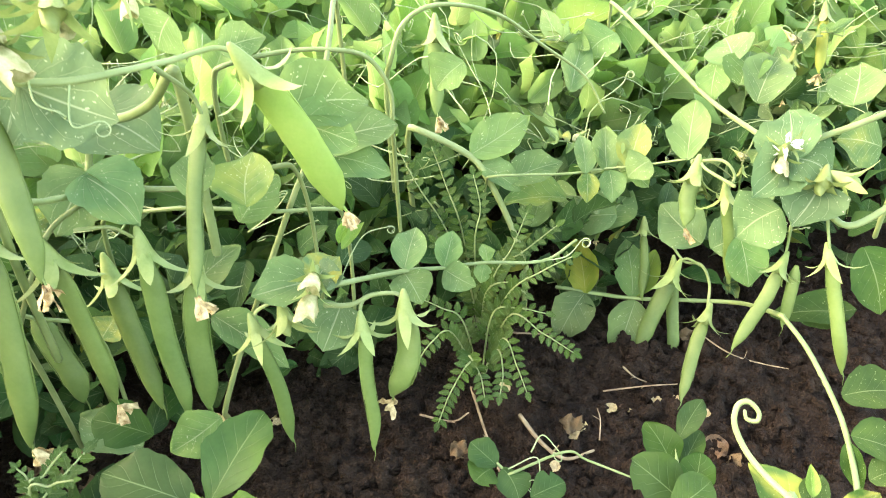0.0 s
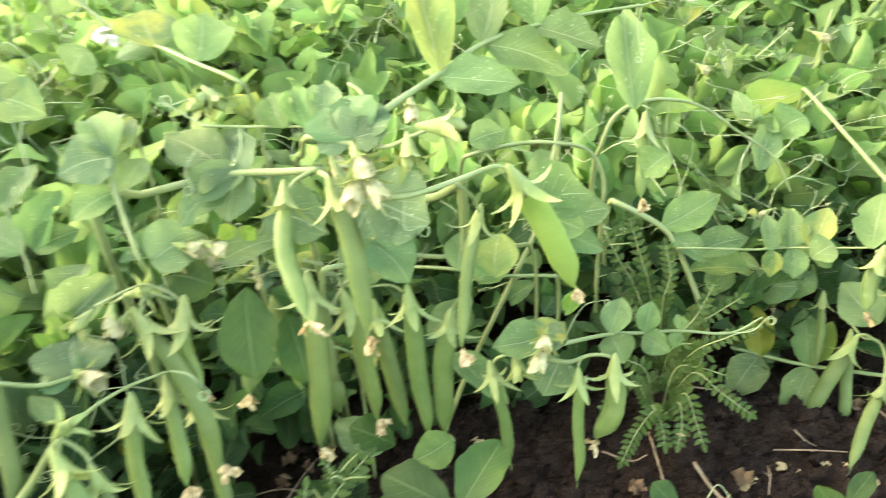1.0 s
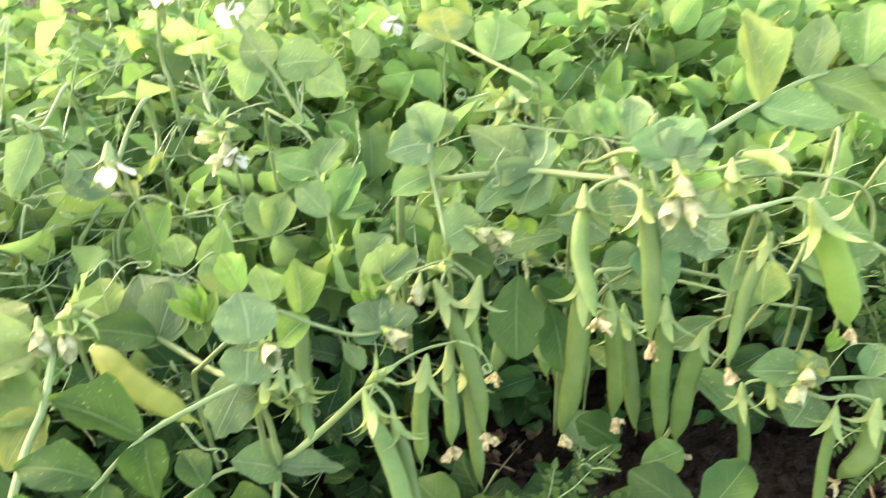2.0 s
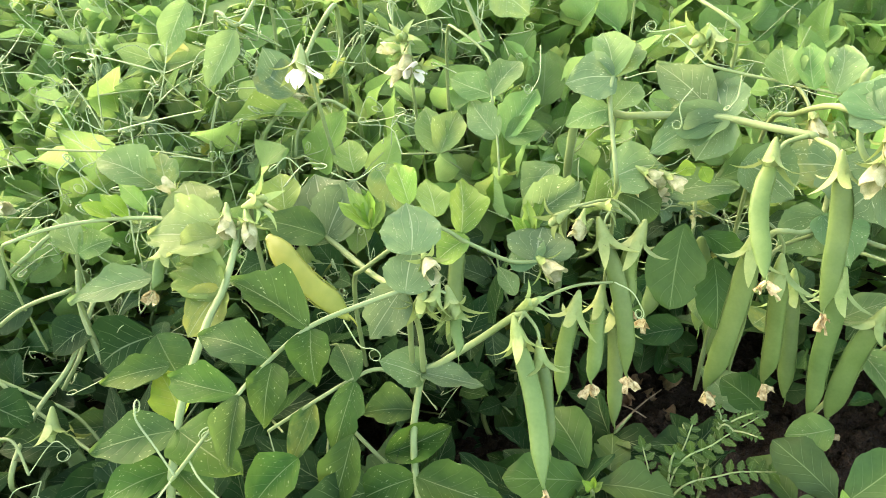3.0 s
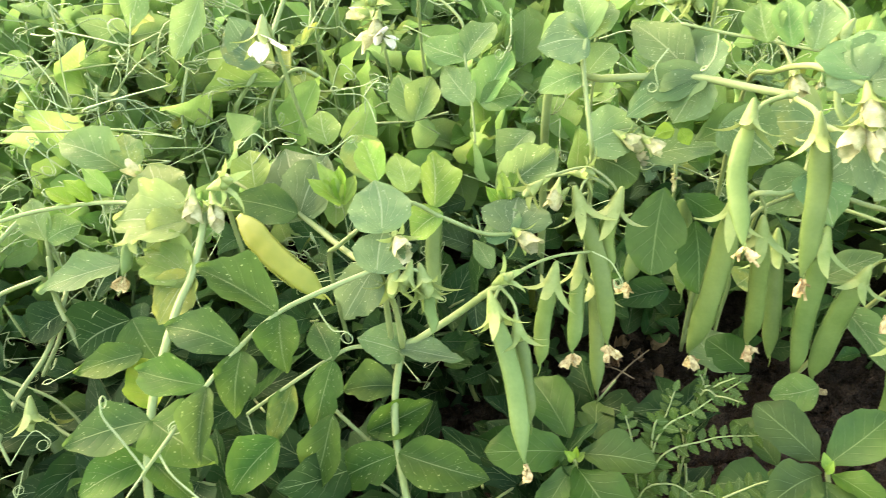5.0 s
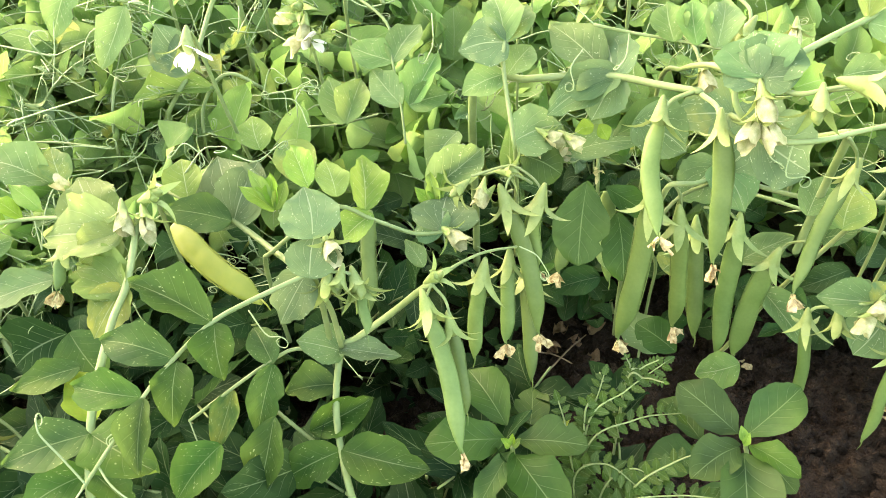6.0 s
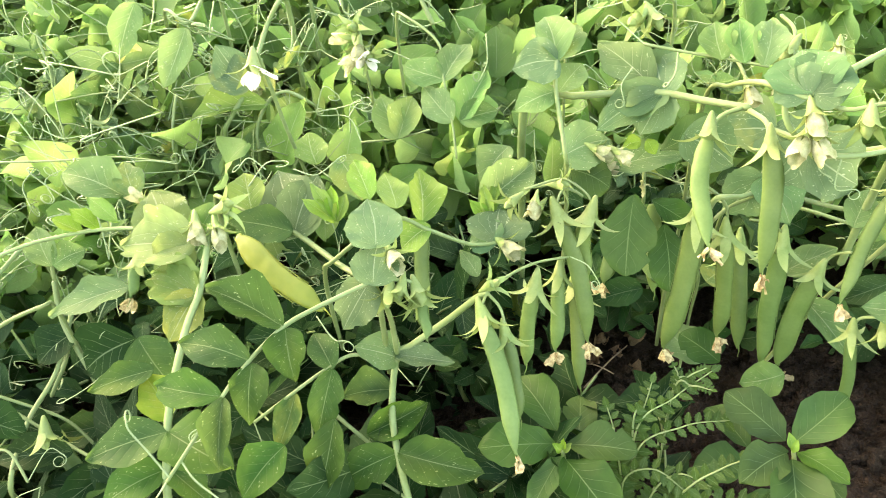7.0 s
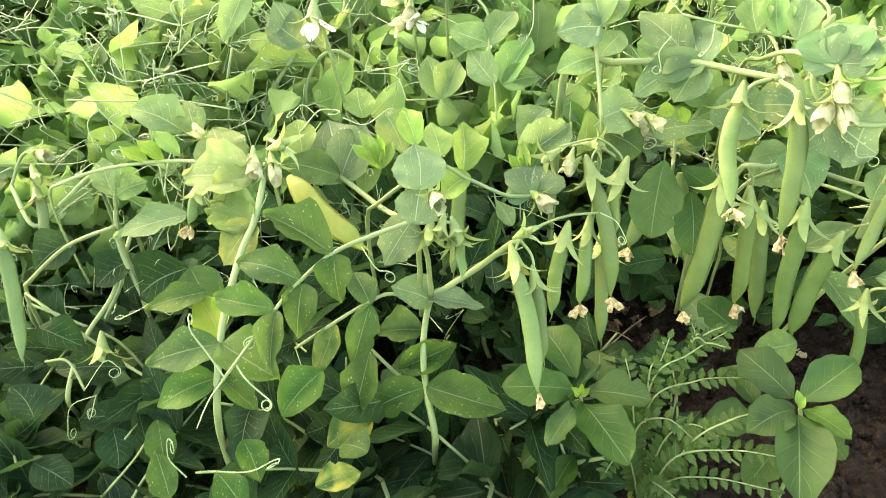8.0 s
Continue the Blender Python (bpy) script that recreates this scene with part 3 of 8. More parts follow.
# ---- ground ----
def axis_steps(lo, hi):
    """Coordinates across the sheet: close together over the bare strip, wider and wider outwards."""
    out = list(np.arange(lo, hi, 0.0045))
    for sign, start in ((1, hi), (-1, lo)):
        x, s = start, 0.006
        while abs(x) < 400:
            x += sign * s
            s *= 1.0 if s >= 0.012 and abs(x) < 1.2 else (1.25 if s > 0.1 else 1.08)
            out.append(x)
    return sorted(out)


def build_ground():
    xs, ys = axis_steps(-0.30, 0.42), axis_steps(0.16, 0.58)
    n = len(xs)
    verts = [(x, y, ground_height(x, y) if max(abs(x), abs(y)) < 30 else 0.0) for y in ys for x in xs]
    faces = [(j * n + i, j * n + i + 1, (j + 1) * n + i + 1, (j + 1) * n + i) for j in range(len(ys) - 1) for i in range(n - 1)]
    me = bpy.data.meshes.new("ground")
    me.from_pydata(verts, [], faces)
    me.polygons.foreach_set("use_smooth", [True] * len(faces))
    me.materials.append(SOIL)
    tagged(new("ground", me), "dark brown crumbly field soil", "ground", kind="structure")


build_ground()


def joined(name, pieces, mats, label, category):
    """Many copies of small meshes in one object: pieces are (mesh, matrix)."""
    vs, fs, uvs, base = [], [], [], 0
    cache = {}
    for me, m in pieces:
        if me.name not in cache:
            co = np.empty(len(me.vertices) * 3)
            me.vertices.foreach_get("co", co)
            uv = np.zeros(len(me.loops) * 2)
            if me.uv_layers:
                me.uv_layers[0].data.foreach_get("uv", uv)
            cache[me.name] = (co.reshape(-1, 3), [tuple(p.vertices) for p in me.polygons], uv)
        co, polys, uv = cache[me.name]
        a = np.array(m)
        vs.append(co @ a[:3, :3].T + a[:3, 3])
        fs += [tuple(i + base for i in p) for p in polys]
        uvs.append(uv)
        base += len(co)
    me = bpy.data.meshes.new(name)
    me.from_pydata(np.concatenate(vs).tolist(), [], fs)
    me.uv_layers.new(name="UVMap").data.foreach_set("uv", np.concatenate(uvs))
    me.polygons.foreach_set("use_smooth", [True] * len(fs))
    for mt in mats:
        me.materials.append(mt)
    return tagged(new(name, me), label, category, kind="stuff")


def clod_mesh(seed, detail=2):
    bm = bmesh.new()
    bmesh.ops.create_icosphere(bm, subdivisions=detail, radius=1.0)
    off = Vector((seed * 3.1, seed * 1.7, 0))
    for v in bm.verts:
        v.co *= 1 + 0.55 * noise.noise(v.co * 1.3 + off) + 0.60 * noise.noise(v.co * 3.1 + off) + 0.3 * noise.noise(v.co * 7 + off)
        v.co.z *= 0.75
    return mesh_from(bm, "clod", [SOIL])


CLODS = [clod_mesh(i) for i in range(6)]
CRUMBS = [clod_mesh(20 + i, 1) for i in range(6)]


def side_of_row(x, y):
    """How far a place lies beyond the near edge of the crop (negative: bare soil on the camera's side)."""
    edge = ((1.6, 0.80), (0.55, 0.60), (0.2, 0.50), (0.02, 0.43), (-0.12, 0.35), (-0.23, 0.28), (-0.31, 0.17), (-0.37, 0.08), (-0.44, -0.01), (-0.54, -0.12), (-0.8, -0.28), (-1.9, -0.65))
    best, sign = 9.0, 1.0
    for (x0, y0), (x1, y1) in zip(edge, edge[1:]):
        dx, dy = x1 - x0, y1 - y0
        t = min(1, max(0, ((x - x0) * dx + (y - y0) * dy) / (dx * dx + dy * dy)))
        ex, ey = x - x0 - t * dx, y - y0 - t * dy
        d = math.hypot(ex, ey)
        if d < best:
            best, sign = d, (1 if dx * ey - dy * ex < 0 else -1)
    return best * sign


def scatter_clods():
    rng, pieces = random.Random(5), []
    for i in range(15000):
        x, y = rng.uniform(-0.40, 0.45), rng.uniform(0.12, 0.60)
        if side_of_row(x, y) > 0.13:
            continue
        r = 0.0011 + 0.0052 * rng.random() ** 2.6
        m = Matrix.LocRotScale((x, y, ground_height(x, y) + r * 0.15), Euler((rng.uniform(0, 6), rng.uniform(0, 6), rng.uniform(0, 6))), Vector((r, r, r)) * 1.0)
        pieces.append((rng.choice(CLODS if r > 0.0048 else CRUMBS), m))
    joined("soil_clods", pieces, [SOIL], "loose crumbs and clods of dark brown soil", "soil")


scatter_clods()


# ---- pea plants of the field ----
def grow_pea(plant, seed, height, lean, pods=0.5, leaf_kind="leaf"):
    """A whole pea plant: a bending stem with stipules, pinnate leaves, tendrils, flowers and pods."""
    g = Grower(plant, seed)
    g.field = True
    rng = g.rng
    o = Vector(plant.location)
    a = rng.uniform(0, 6.28)
    d = Vector((math.cos(a), math.sin(a), 0))
    side = Vector((-d.y, d.x, 0))
    ctrl = [o + Vector((0, 0, -0.02))]
    for k in range(1, 6):
        f = k / 5
        ctrl.append(o + Vector((0, 0, height * (f - 0.12 * f * f))) + d * (lean * f * f) + side * (rng.uniform(-0.02, 0.02)))
    g.stem(0.0026, 0.0014, *ctrl)
    line = smooth_line(ctrl, 12)
    nodes = max(4, int(height / 0.050))
    for k in range(nodes):
        f = 0.12 + 0.88 * (k + rng.uniform(-0.2, 0.2)) / nodes
        i = min(int(f * (len(line) - 1)), len(line) - 2)
        p, t = line[i], (line[i + 1] - line[i]).normalized()
        turn = a + (k % 2) * math.pi + rng.uniform(-0.7, 0.7)
        out = Vector((math.cos(turn), math.sin(turn), 0.35)).normalized()
        w = out.cross(Vector((0, 0, 1))).normalized()
        size = rng.uniform(0.9, 1.3) * (1.0 if f < 0.85 else 0.7)
        for s in (1, -1):
            tip = p + (out * 0.6 + w * s * 0.7 + Vector((0, 0, rng.uniform(-0.2, 0.6)))).normalized() * 0.036 * size
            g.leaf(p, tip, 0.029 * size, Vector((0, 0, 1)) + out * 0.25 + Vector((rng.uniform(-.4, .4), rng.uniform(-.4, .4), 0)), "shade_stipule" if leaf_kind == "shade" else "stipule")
        reach = rng.uniform(0.055, 0.085) * size
        end = p + out * reach + Vector((0, 0, rng.uniform(0.0, 0.03)))
        mid = p.lerp(end, 0.5) + Vector((0, 0, 0.010))
        g.stalk(0.0012, 0.0008, p, mid, end)
        pairs = rng.choice((1, 2, 2, 3))
        for j in range(pairs):
            q = p.lerp(end, 0.45 + 0.5 * j / pairs) + Vector((0, 0, 0.008))
            for s in (1, -1):
                dirv = (w * s + out * rng.uniform(0.2, 0.7) + Vector((0, 0, rng.uniform(-0.3, 1.1)))).normalized()
                ln = rng.uniform(0.032, 0.048) * size
                kind = "young" if f > 0.92 else ("old" if f < 0.35 and rng.random() < 0.3 else leaf_kind)
                g.leaf(q, q + dirv * ln, ln * rng.uniform(0.52, 0.66), Vector((rng.uniform(-.9, .9), rng.uniform(-.9, .9), 0.7)), kind)
        if f > 0.35 and leaf_kind == "leaf":
            ends = [end + (out + w * s * 0.9 + Vector((0, 0, rng.uniform(-0.1, 1.0)))).normalized() * rng.uniform(0.025, 0.07) for s in (1, -1, 0.2)]
            g.branched_tendril(0.00075, end, *ends)
        if 0.5 < f and rng.random() < pods:
            top = p + (out * -0.3 + w * rng.uniform(-0.6, 0.6) + Vector((0, 0, 0.7))).normalized() * 0.035
            g.stalk(0.0011, 0.0008, p, p.lerp(top, 0.6) + Vector((0, 0, 0.008)), top, top + out * 0.010 + Vector((0, 0, -0.008)))
            b = top + out * 0.010 + Vector((0, 0, -0.008))
            hang = Vector((rng.uniform(-0.25, 0.25), rng.uniform(-0.25, 0.25), -1)).normalized()
            if f < 0.85:
                ln = rng.uniform(0.05, 0.085)
                g.pod(b, b + hang * ln, ln * rng.uniform(0.14, 0.19), rng.uniform(-0.004, 0.006), out, ripe_or_sunlit=rng.random() < 0.15)
            else:
                g.flower(b, out * 0.6 + Vector((0, 0, -0.5)), 0.011, rng.choice(("open", "wilted", "bud")))


def plant_field():
    rng = random.Random(21)
    kinds = []
    for i in range(7):
        base = thing("pea_plant", -0.9 + 0.17 * i, 0.62 + 0.11 * i, 0.0, PEA_LABEL, "pea plant", PEAS)
        grow_pea(base, 300 + i, rng.uniform(0.30, 0.39), rng.uniform(0.03, 0.12), (0.15, 0.5, 0.35, 0.6, 0.2, 0.4, 0.3)[i])
        kinds.append(base)
    # edge plants whose leaf colours already hold the shade
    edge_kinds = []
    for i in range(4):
        base = thing("pea_plant", -0.86 - 0.08 * i, 0.05 - 0.03 * i, 0.0, "pea plant at the crop edge, shade painted into its leaves", "pea plant", PEAS)
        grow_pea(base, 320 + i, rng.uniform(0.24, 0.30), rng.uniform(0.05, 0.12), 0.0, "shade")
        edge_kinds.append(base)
    spots, tries = [], 0
    while len(spots) < FIELD_PLANTS and tries < 60000:
        tries += 1
        x, y = rng.uniform(-1.15, 0.75), rng.uniform(-0.5, 1.25)
        s = side_of_row(x, y)
        if not 0.03 < s < 0.62 or rng.random() < s * 0.6:
            continue
        gap = 0.050 + 0.050 * s
        if all(math.hypot(x - a, y - b) > gap for a, b in spots):
            spots.append((x, y))
    for x, y in spots:
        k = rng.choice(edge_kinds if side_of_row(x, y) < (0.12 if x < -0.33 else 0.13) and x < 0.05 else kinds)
        z = rng.uniform(0.80, 1.0) * (0.52 + 0.48 * min(1.0, side_of_row(x, y) / 0.42))
        ob = copy_thing(k, pose(x, y, ground_height(x, y), rng.uniform(-12, 12), rng.uniform(-12, 12), rng.uniform(0, 360)))
        ob.scale = (z, z, z)
    # low young plants under the near edge, their leaf colour darkened for shade
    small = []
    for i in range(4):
        base = thing("pea_plant", -0.64 - 0.07 * i, -0.19 - 0.02 * i, 0.0, "low young pea plant, shade painted into its small leaves", "pea plant", PEAS)
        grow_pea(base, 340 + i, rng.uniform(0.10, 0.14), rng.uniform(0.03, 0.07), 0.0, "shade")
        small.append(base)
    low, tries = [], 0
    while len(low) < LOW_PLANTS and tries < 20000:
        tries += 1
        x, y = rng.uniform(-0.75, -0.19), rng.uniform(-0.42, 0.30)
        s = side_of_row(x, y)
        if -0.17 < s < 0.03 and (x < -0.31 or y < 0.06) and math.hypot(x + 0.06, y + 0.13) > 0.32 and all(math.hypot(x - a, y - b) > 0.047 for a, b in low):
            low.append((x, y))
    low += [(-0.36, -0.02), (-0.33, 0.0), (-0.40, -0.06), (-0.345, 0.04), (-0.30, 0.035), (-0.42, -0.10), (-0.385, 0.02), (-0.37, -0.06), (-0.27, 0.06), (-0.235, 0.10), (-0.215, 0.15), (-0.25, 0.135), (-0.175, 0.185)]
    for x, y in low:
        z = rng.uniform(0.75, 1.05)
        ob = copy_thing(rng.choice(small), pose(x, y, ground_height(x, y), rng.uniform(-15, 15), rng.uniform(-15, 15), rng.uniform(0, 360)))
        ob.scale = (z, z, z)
    # leaves between the near stems
    pieces, wires, lower = [], [], []
    for i in range(LOOSE_LEAVES):
        x, y = rng.uniform(-1.3, 0.9), rng.uniform(-0.6, 1.4)
        s = side_of_row(x, y)
        if not 0.01 < s < 0.75:
            continue
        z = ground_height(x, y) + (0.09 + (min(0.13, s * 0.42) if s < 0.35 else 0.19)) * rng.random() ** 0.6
        # leaves near the edge take the painted-shade colour, the others the pale one
        shade_painted_leaf = (s < 0.13 and z < 0.15) or (s < 0.14 and x < -0.33)
        ln = rng.uniform(0.018, 0.042) if shade_painted_leaf else rng.uniform(0.032, 0.058)
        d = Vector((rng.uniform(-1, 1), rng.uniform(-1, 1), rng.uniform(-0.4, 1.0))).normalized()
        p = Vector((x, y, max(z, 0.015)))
        (lower if shade_painted_leaf else pieces).append((rng.choice(NEAR_LEAVES if s < 0.25 else LIGHT_LEAVES), leaf_pose(p, p + d * ln, ln * rng.uniform(0.50, 0.68), Vector((rng.uniform(-.9, .9), rng.uniform(-.9, .9), 0.8)))))
    # broad upright stipules that close the crop's upper face
    for i in range(BROAD_STIPULES):
        x, y = rng.uniform(-1.3, 0.9), rng.uniform(-0.6, 1.4)
        s = side_of_row(x, y)
        if not 0.12 < s < 0.8:
            continue
        p = Vector((x, y, ground_height(x, y) + rng.uniform(0.4, 1.0) * (0.15 + min(0.08, s * 0.25))))
        d = Vector((rng.uniform(-0.6, 0.6), rng.uniform(-0.6, 0.6), rng.uniform(0.3, 1.0))).normalized()
        ln = rng.uniform(0.034, 0.054)
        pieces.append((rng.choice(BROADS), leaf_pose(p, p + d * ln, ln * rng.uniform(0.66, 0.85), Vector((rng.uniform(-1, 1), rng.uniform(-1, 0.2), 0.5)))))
    joined("low_pea_foliage", lower, [LOW_SHADED], "lower pea leaves among the stems, shade painted into their green", "foliage")
    # thin stems and coiled tendrils tangled through the upper leaves
    for i in range(2600):
        x, y = rng.uniform(-1.1, 0.75), rng.uniform(-0.5, 1.2)
        s = side_of_row(x, y)
        if not 0.05 < s < 0.5:
            continue
        top = 0.16 + min(0.13, 0.30 * s)
        p = Vector((x, y, ground_height(x, y) + rng.uniform(0.55, 1.0) * top))
        d = Vector((rng.uniform(-1, 1), rng.uniform(-1, 1), rng.uniform(-0.2, 1.1))).normalized()
        if i % 3:
            wires.append((rng.choice(COILS), leaf_pose(p, p + d * rng.uniform(0.03, 0.06), 0.035, Vector((rng.uniform(-1, 1), rng.uniform(-1, 1), 0.3)))))
        else:
            wires.append((rng.choice(STRAYS), leaf_pose(p - d * 0.06, p + d * 0.05, 0.16, Vector((rng.uniform(-1, 1), rng.uniform(-1, 1), 0.3)))))
    # tendrils over the dark lower leaves
    for i in range(150):
        x, y = rng.uniform(-0.75, -0.30), rng.uniform(-0.32, 0.16)
        s = side_of_row(x, y)
        if not -0.06 < s < 0.12 or math.hypot(x + 0.06, y + 0.13) < 0.37:
            continue
        p = Vector((x, y, ground_height(x, y) + rng.uniform(0.05, 0.17)))
        d = Vector((rng.uniform(-1, 1), rng.uniform(-1, 1), rng.uniform(-0.3, 0.8))).normalized()
        wires.append((rng.choice(COILS), leaf_pose(p, p + d * rng.uniform(0.02, 0.045), 0.028, Vector((rng.uniform(-1, 1), rng.uniform(-1, 1), 0.3)))))
    # long wavy tendrils hooked together over the crop
    for i in range(260):
        x, y = rng.uniform(-1.0, -0.50), rng.uniform(0.0, 0.45)
        s = side_of_row(x, y)
        if not 0.08 < s < 0.42:
            continue
        p = Vector((x, y, ground_height(x, y) + rng.uniform(0.75, 1.15) * (0.17 + min(0.10, 0.30 * s))))
        d = Vector((rng.uniform(-1, 1), rng.uniform(-1, 1), rng.uniform(-0.2, 0.9))).normalized()
        wires.append((rng.choice(COILS), leaf_pose(p, p + d * rng.uniform(0.05, 0.09), 0.045, Vector((rng.uniform(-1, 1), rng.uniform(-1, 1), 0.3)))))
    # the crop farther off, stem by stem
    for i in range(FAR_STEMS):
        x, y = rng.uniform(-3.6, 3.4), rng.uniform(-1.6, 3.6)
        s = side_of_row(x, y)
        if s < (0.42 if -1.1 < x < 0.72 else 0.03) or rng.random() < (s - 0.42) * 0.4:
            continue
        h = rng.uniform(0.22, 0.33) * (1 + 0.18 * noise.noise(Vector((x * 3, y * 3, 5))))
        base, a = Vector((x, y, ground_height(x, y))), rng.uniform(0, 6.28)
        tip = base + Vector((rng.uniform(-0.09, 0.09), rng.uniform(-0.09, 0.09), h))
        wires.append((rng.choice(STRAYS), leaf_pose(base, tip, h, Vector((math.cos(a), math.sin(a), 0.1)))))
        for k in range(7 if s < 1.2 else 5):
            q = base.lerp(tip, 0.22 + 0.78 * k / (6 if s < 1.2 else 4))
            a += 2.2 + rng.uniform(-0.5, 0.5)
            out = Vector((math.cos(a), math.sin(a), rng.uniform(0.1, 0.6)))
            for j in range(4):
                p = q + out * (0.012 + 0.016 * (j // 2))
                side = Vector((-out.y, out.x, 0)) * (1 if j % 2 else -1)
                d = (side + out * rng.uniform(0.1, 0.8) + Vector((0, 0, rng.uniform(-0.2, 0.9)))).normalized()
                ln = rng.uniform(0.032, 0.052)
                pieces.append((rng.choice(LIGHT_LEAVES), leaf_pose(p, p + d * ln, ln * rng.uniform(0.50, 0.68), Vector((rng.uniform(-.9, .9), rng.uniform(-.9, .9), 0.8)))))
            if k > 3 and s < 0.8:
                e = q + out * 0.045
                wires.append((rng.choice(COILS), leaf_pose(e, e + (out + Vector((0, 0, rng.uniform(-0.2, 0.9)))).normalized() * rng.uniform(0.025, 0.05), 0.03, Vector((rng.uniform(-1, 1), rng.uniform(-1, 1), 0.3)))))
    joined("pea_foliage", pieces, [FAR_LIT], "dense tangle of green pea leaves in the field", "foliage")
    joined("pea_stems", wires, [TENDRIL], "thin pale pea stems and tendrils among the leaves", "stems")


def stray_stem(seed):
    rng = random.Random(seed)
    bm = bmesh.new()
    bend, sway, ph = rng.uniform(-0.35, 0.35), rng.uniform(0.05, 0.12), rng.uniform(0, 6)
    pts = [Vector((bend * (k / 5) ** 2 + sway * math.sin(k * 1.4 + ph) - sway * math.sin(ph), k / 5, 0.6 * sway * math.cos(k * 1.1 + ph) - 0.6 * sway * math.cos(ph))) for k in range(6)]
    tube(bm, smooth_line(pts, 2), 0.0048, 0.0026, 4)
    return mesh_from(bm, "stray_stem", [STEM])


def coil(seed):
    """A forked tendril: two arching wires that end in loose coils."""
    rng = random.Random(seed)
    bm = bmesh.new()
    for k in range(2):
        way = Vector((rng.uniform(0.15, 0.5) * (1 if k else -1), 1.0, rng.uniform(-0.3, 0.3))).normalized()
        arch = Vector((way.y, -way.x, rng.uniform(-0.4, 0.4))) * (rng.uniform(0.10, 0.30) * (1 if k else -1))
        ln = rng.uniform(0.6, 1.0)
        line = [way * (ln * t) + arch * (t * t) for t in (0, 0.25, 0.5, 0.75, 1.0)]
        d = (line[-1] - line[-2]).normalized()
        side = arch.normalized()
        side = (side - d * side.dot(d)).normalized()
        up, r, turns = d.cross(side), rng.uniform(0.06, 0.13), rng.uniform(0.6, 1.7)
        c, n = line[-1] + side * r, int(7 * turns) + 2
        for j in range(1, n + 1):
            a, w = 2 * math.pi * turns * j / n, r * (1 - 0.5 * j / n)
            line.append(c - side * (w * math.cos(a)) + d * (w * math.sin(a)) + up * (0.3 * r * j / n))
        tube(bm, line, 0.0105, 0.007, 3)
    return mesh_from(bm, "coil", [TENDRIL])


STRAYS = [stray_stem(i) for i in range(6)]
COILS = [coil(i) for i in range(5)]
FIELD_PLANTS, LOW_PLANTS, LOOSE_LEAVES, BROAD_STIPULES, FAR_STEMS = 97, 23, 25000, 6000, 4300
plant_field()


# ---- weeds ----
def toothed_leaflet(bm, base, tip, width, face):
    """Small leaflet with toothed edges, as a fan either side of its rib."""
    layer = bm.loops.layers.uv.verify()
    y = tip - base
    ln = y.length
    y /= ln
    z = (face - y * face.dot(y)).normalized()
    x = y.cross(z)
    prof = (0.12, 0.75, 0.55, 1.0, 0.72, 0.82, 0.45, 0.42, 0.04)
    n = len(prof)
    rows = []
    for j, h in enumerate(prof):
        v = j / (n - 1)
        c = base + y * (ln * v) - z * (0.12 * ln * v * v)
        o = x * (width * 0.5 * h)
        rows.append([(bm.verts.new(c - o + z * (0.1 * width * h)), (0.5 - 0.5 * h, v)), (bm.verts.new(c), (0.5, v)), (bm.verts.new(c + o + z * (0.1 * width * h)), (0.5 + 0.5 * h, v))])
    for a, b in zip(rows, rows[1:]):
        for i in range(2):
            q = (a[i], a[i + 1], b[i + 1], b[i])
            f = bm.faces.new([k[0] for k in q])
            for lp, k in zip(f.loops, q):
                lp[layer].uv = k[1]


def frond(g, size, face, *points, start=0.30):
    """A feathery leaf: a thin rib with pairs of toothed leaflets."""
    line = smooth_line([g.local(p) for p in points], 10)
    rib = bmesh.new()
    tube(rib, line, 0.0008, 0.0004, 5)
    ob = part("leaf_rib", rib, STEM, g.plant)
    bm = bmesh.new()
    total = sum((b - a).length for a, b in zip(line, line[1:]))
    step, run, last, k = size * 0.44, 0.0, total * start, 0
    f = Vector(face)
    for a, b in zip(line, line[1:]):
        run += (b - a).length
        if run - last > step:
            last = run
            k += 1
            d = (b - a).normalized()
            w = d.cross(f).normalized()
            left = 1 - 0.55 * max(0.0, run / total - 0.45)
            for s in (1, -1):
                o = (w * s * 0.9 + d * 0.5 + f * g.rng.uniform(-0.15, 0.25)).normalized()
                toothed_leaflet(bm, b + o * 0.0005, b + o * size * 0.94 * left * g.rng.uniform(0.85, 1.1), size * 0.62 * left, f)
    toothed_leaflet(bm, line[-1], line[-1] + (line[-1] - line[-2]).normalized() * size * 0.7, size * 0.5, f)
    part("feathered_blade", bm, FERN, ob)


# ---- the plants along the near edge of the crop ----
g = Grower(thing("pea_plant", -0.2591, 0.0509, 0.0, "pea plant with an arching compound leaf and drooping pods", "pea plant", PEAS), 501)
g.stem(0.0020, 0.0018, (-0.2591, 0.0509, -0.0300), (-0.2609, 0.0525, 0.0541), (-0.2477, 0.0410, 0.1081), (-0.2651, 0.0535, 0.1230), (-0.2833, 0.0713, 0.1386), (-0.2963, 0.0936, 0.1542), (-0.2906, 0.1024, 0.1610), (-0.2722, 0.1147, 0.1813), (-0.2534, 0.1190, 0.2049), (-0.2456, 0.1206, 0.2128))
g.stalk(0.0015, 0.0009, (-0.2852, 0.0728, 0.2360), (-0.2926, 0.0415, 0.2385), (-0.2953, 0.0215, 0.2396), (-0.2938, -0.0017, 0.2374), (-0.2870, -0.0232, 0.2373), (-0.2861, -0.0596, 0.2184))
g.stalk(0.0014, 0.0015, (-0.2841, 0.0737, 0.2359), (-0.2884, 0.0856, 0.1995), (-0.2961, 0.0939, 0.1576))
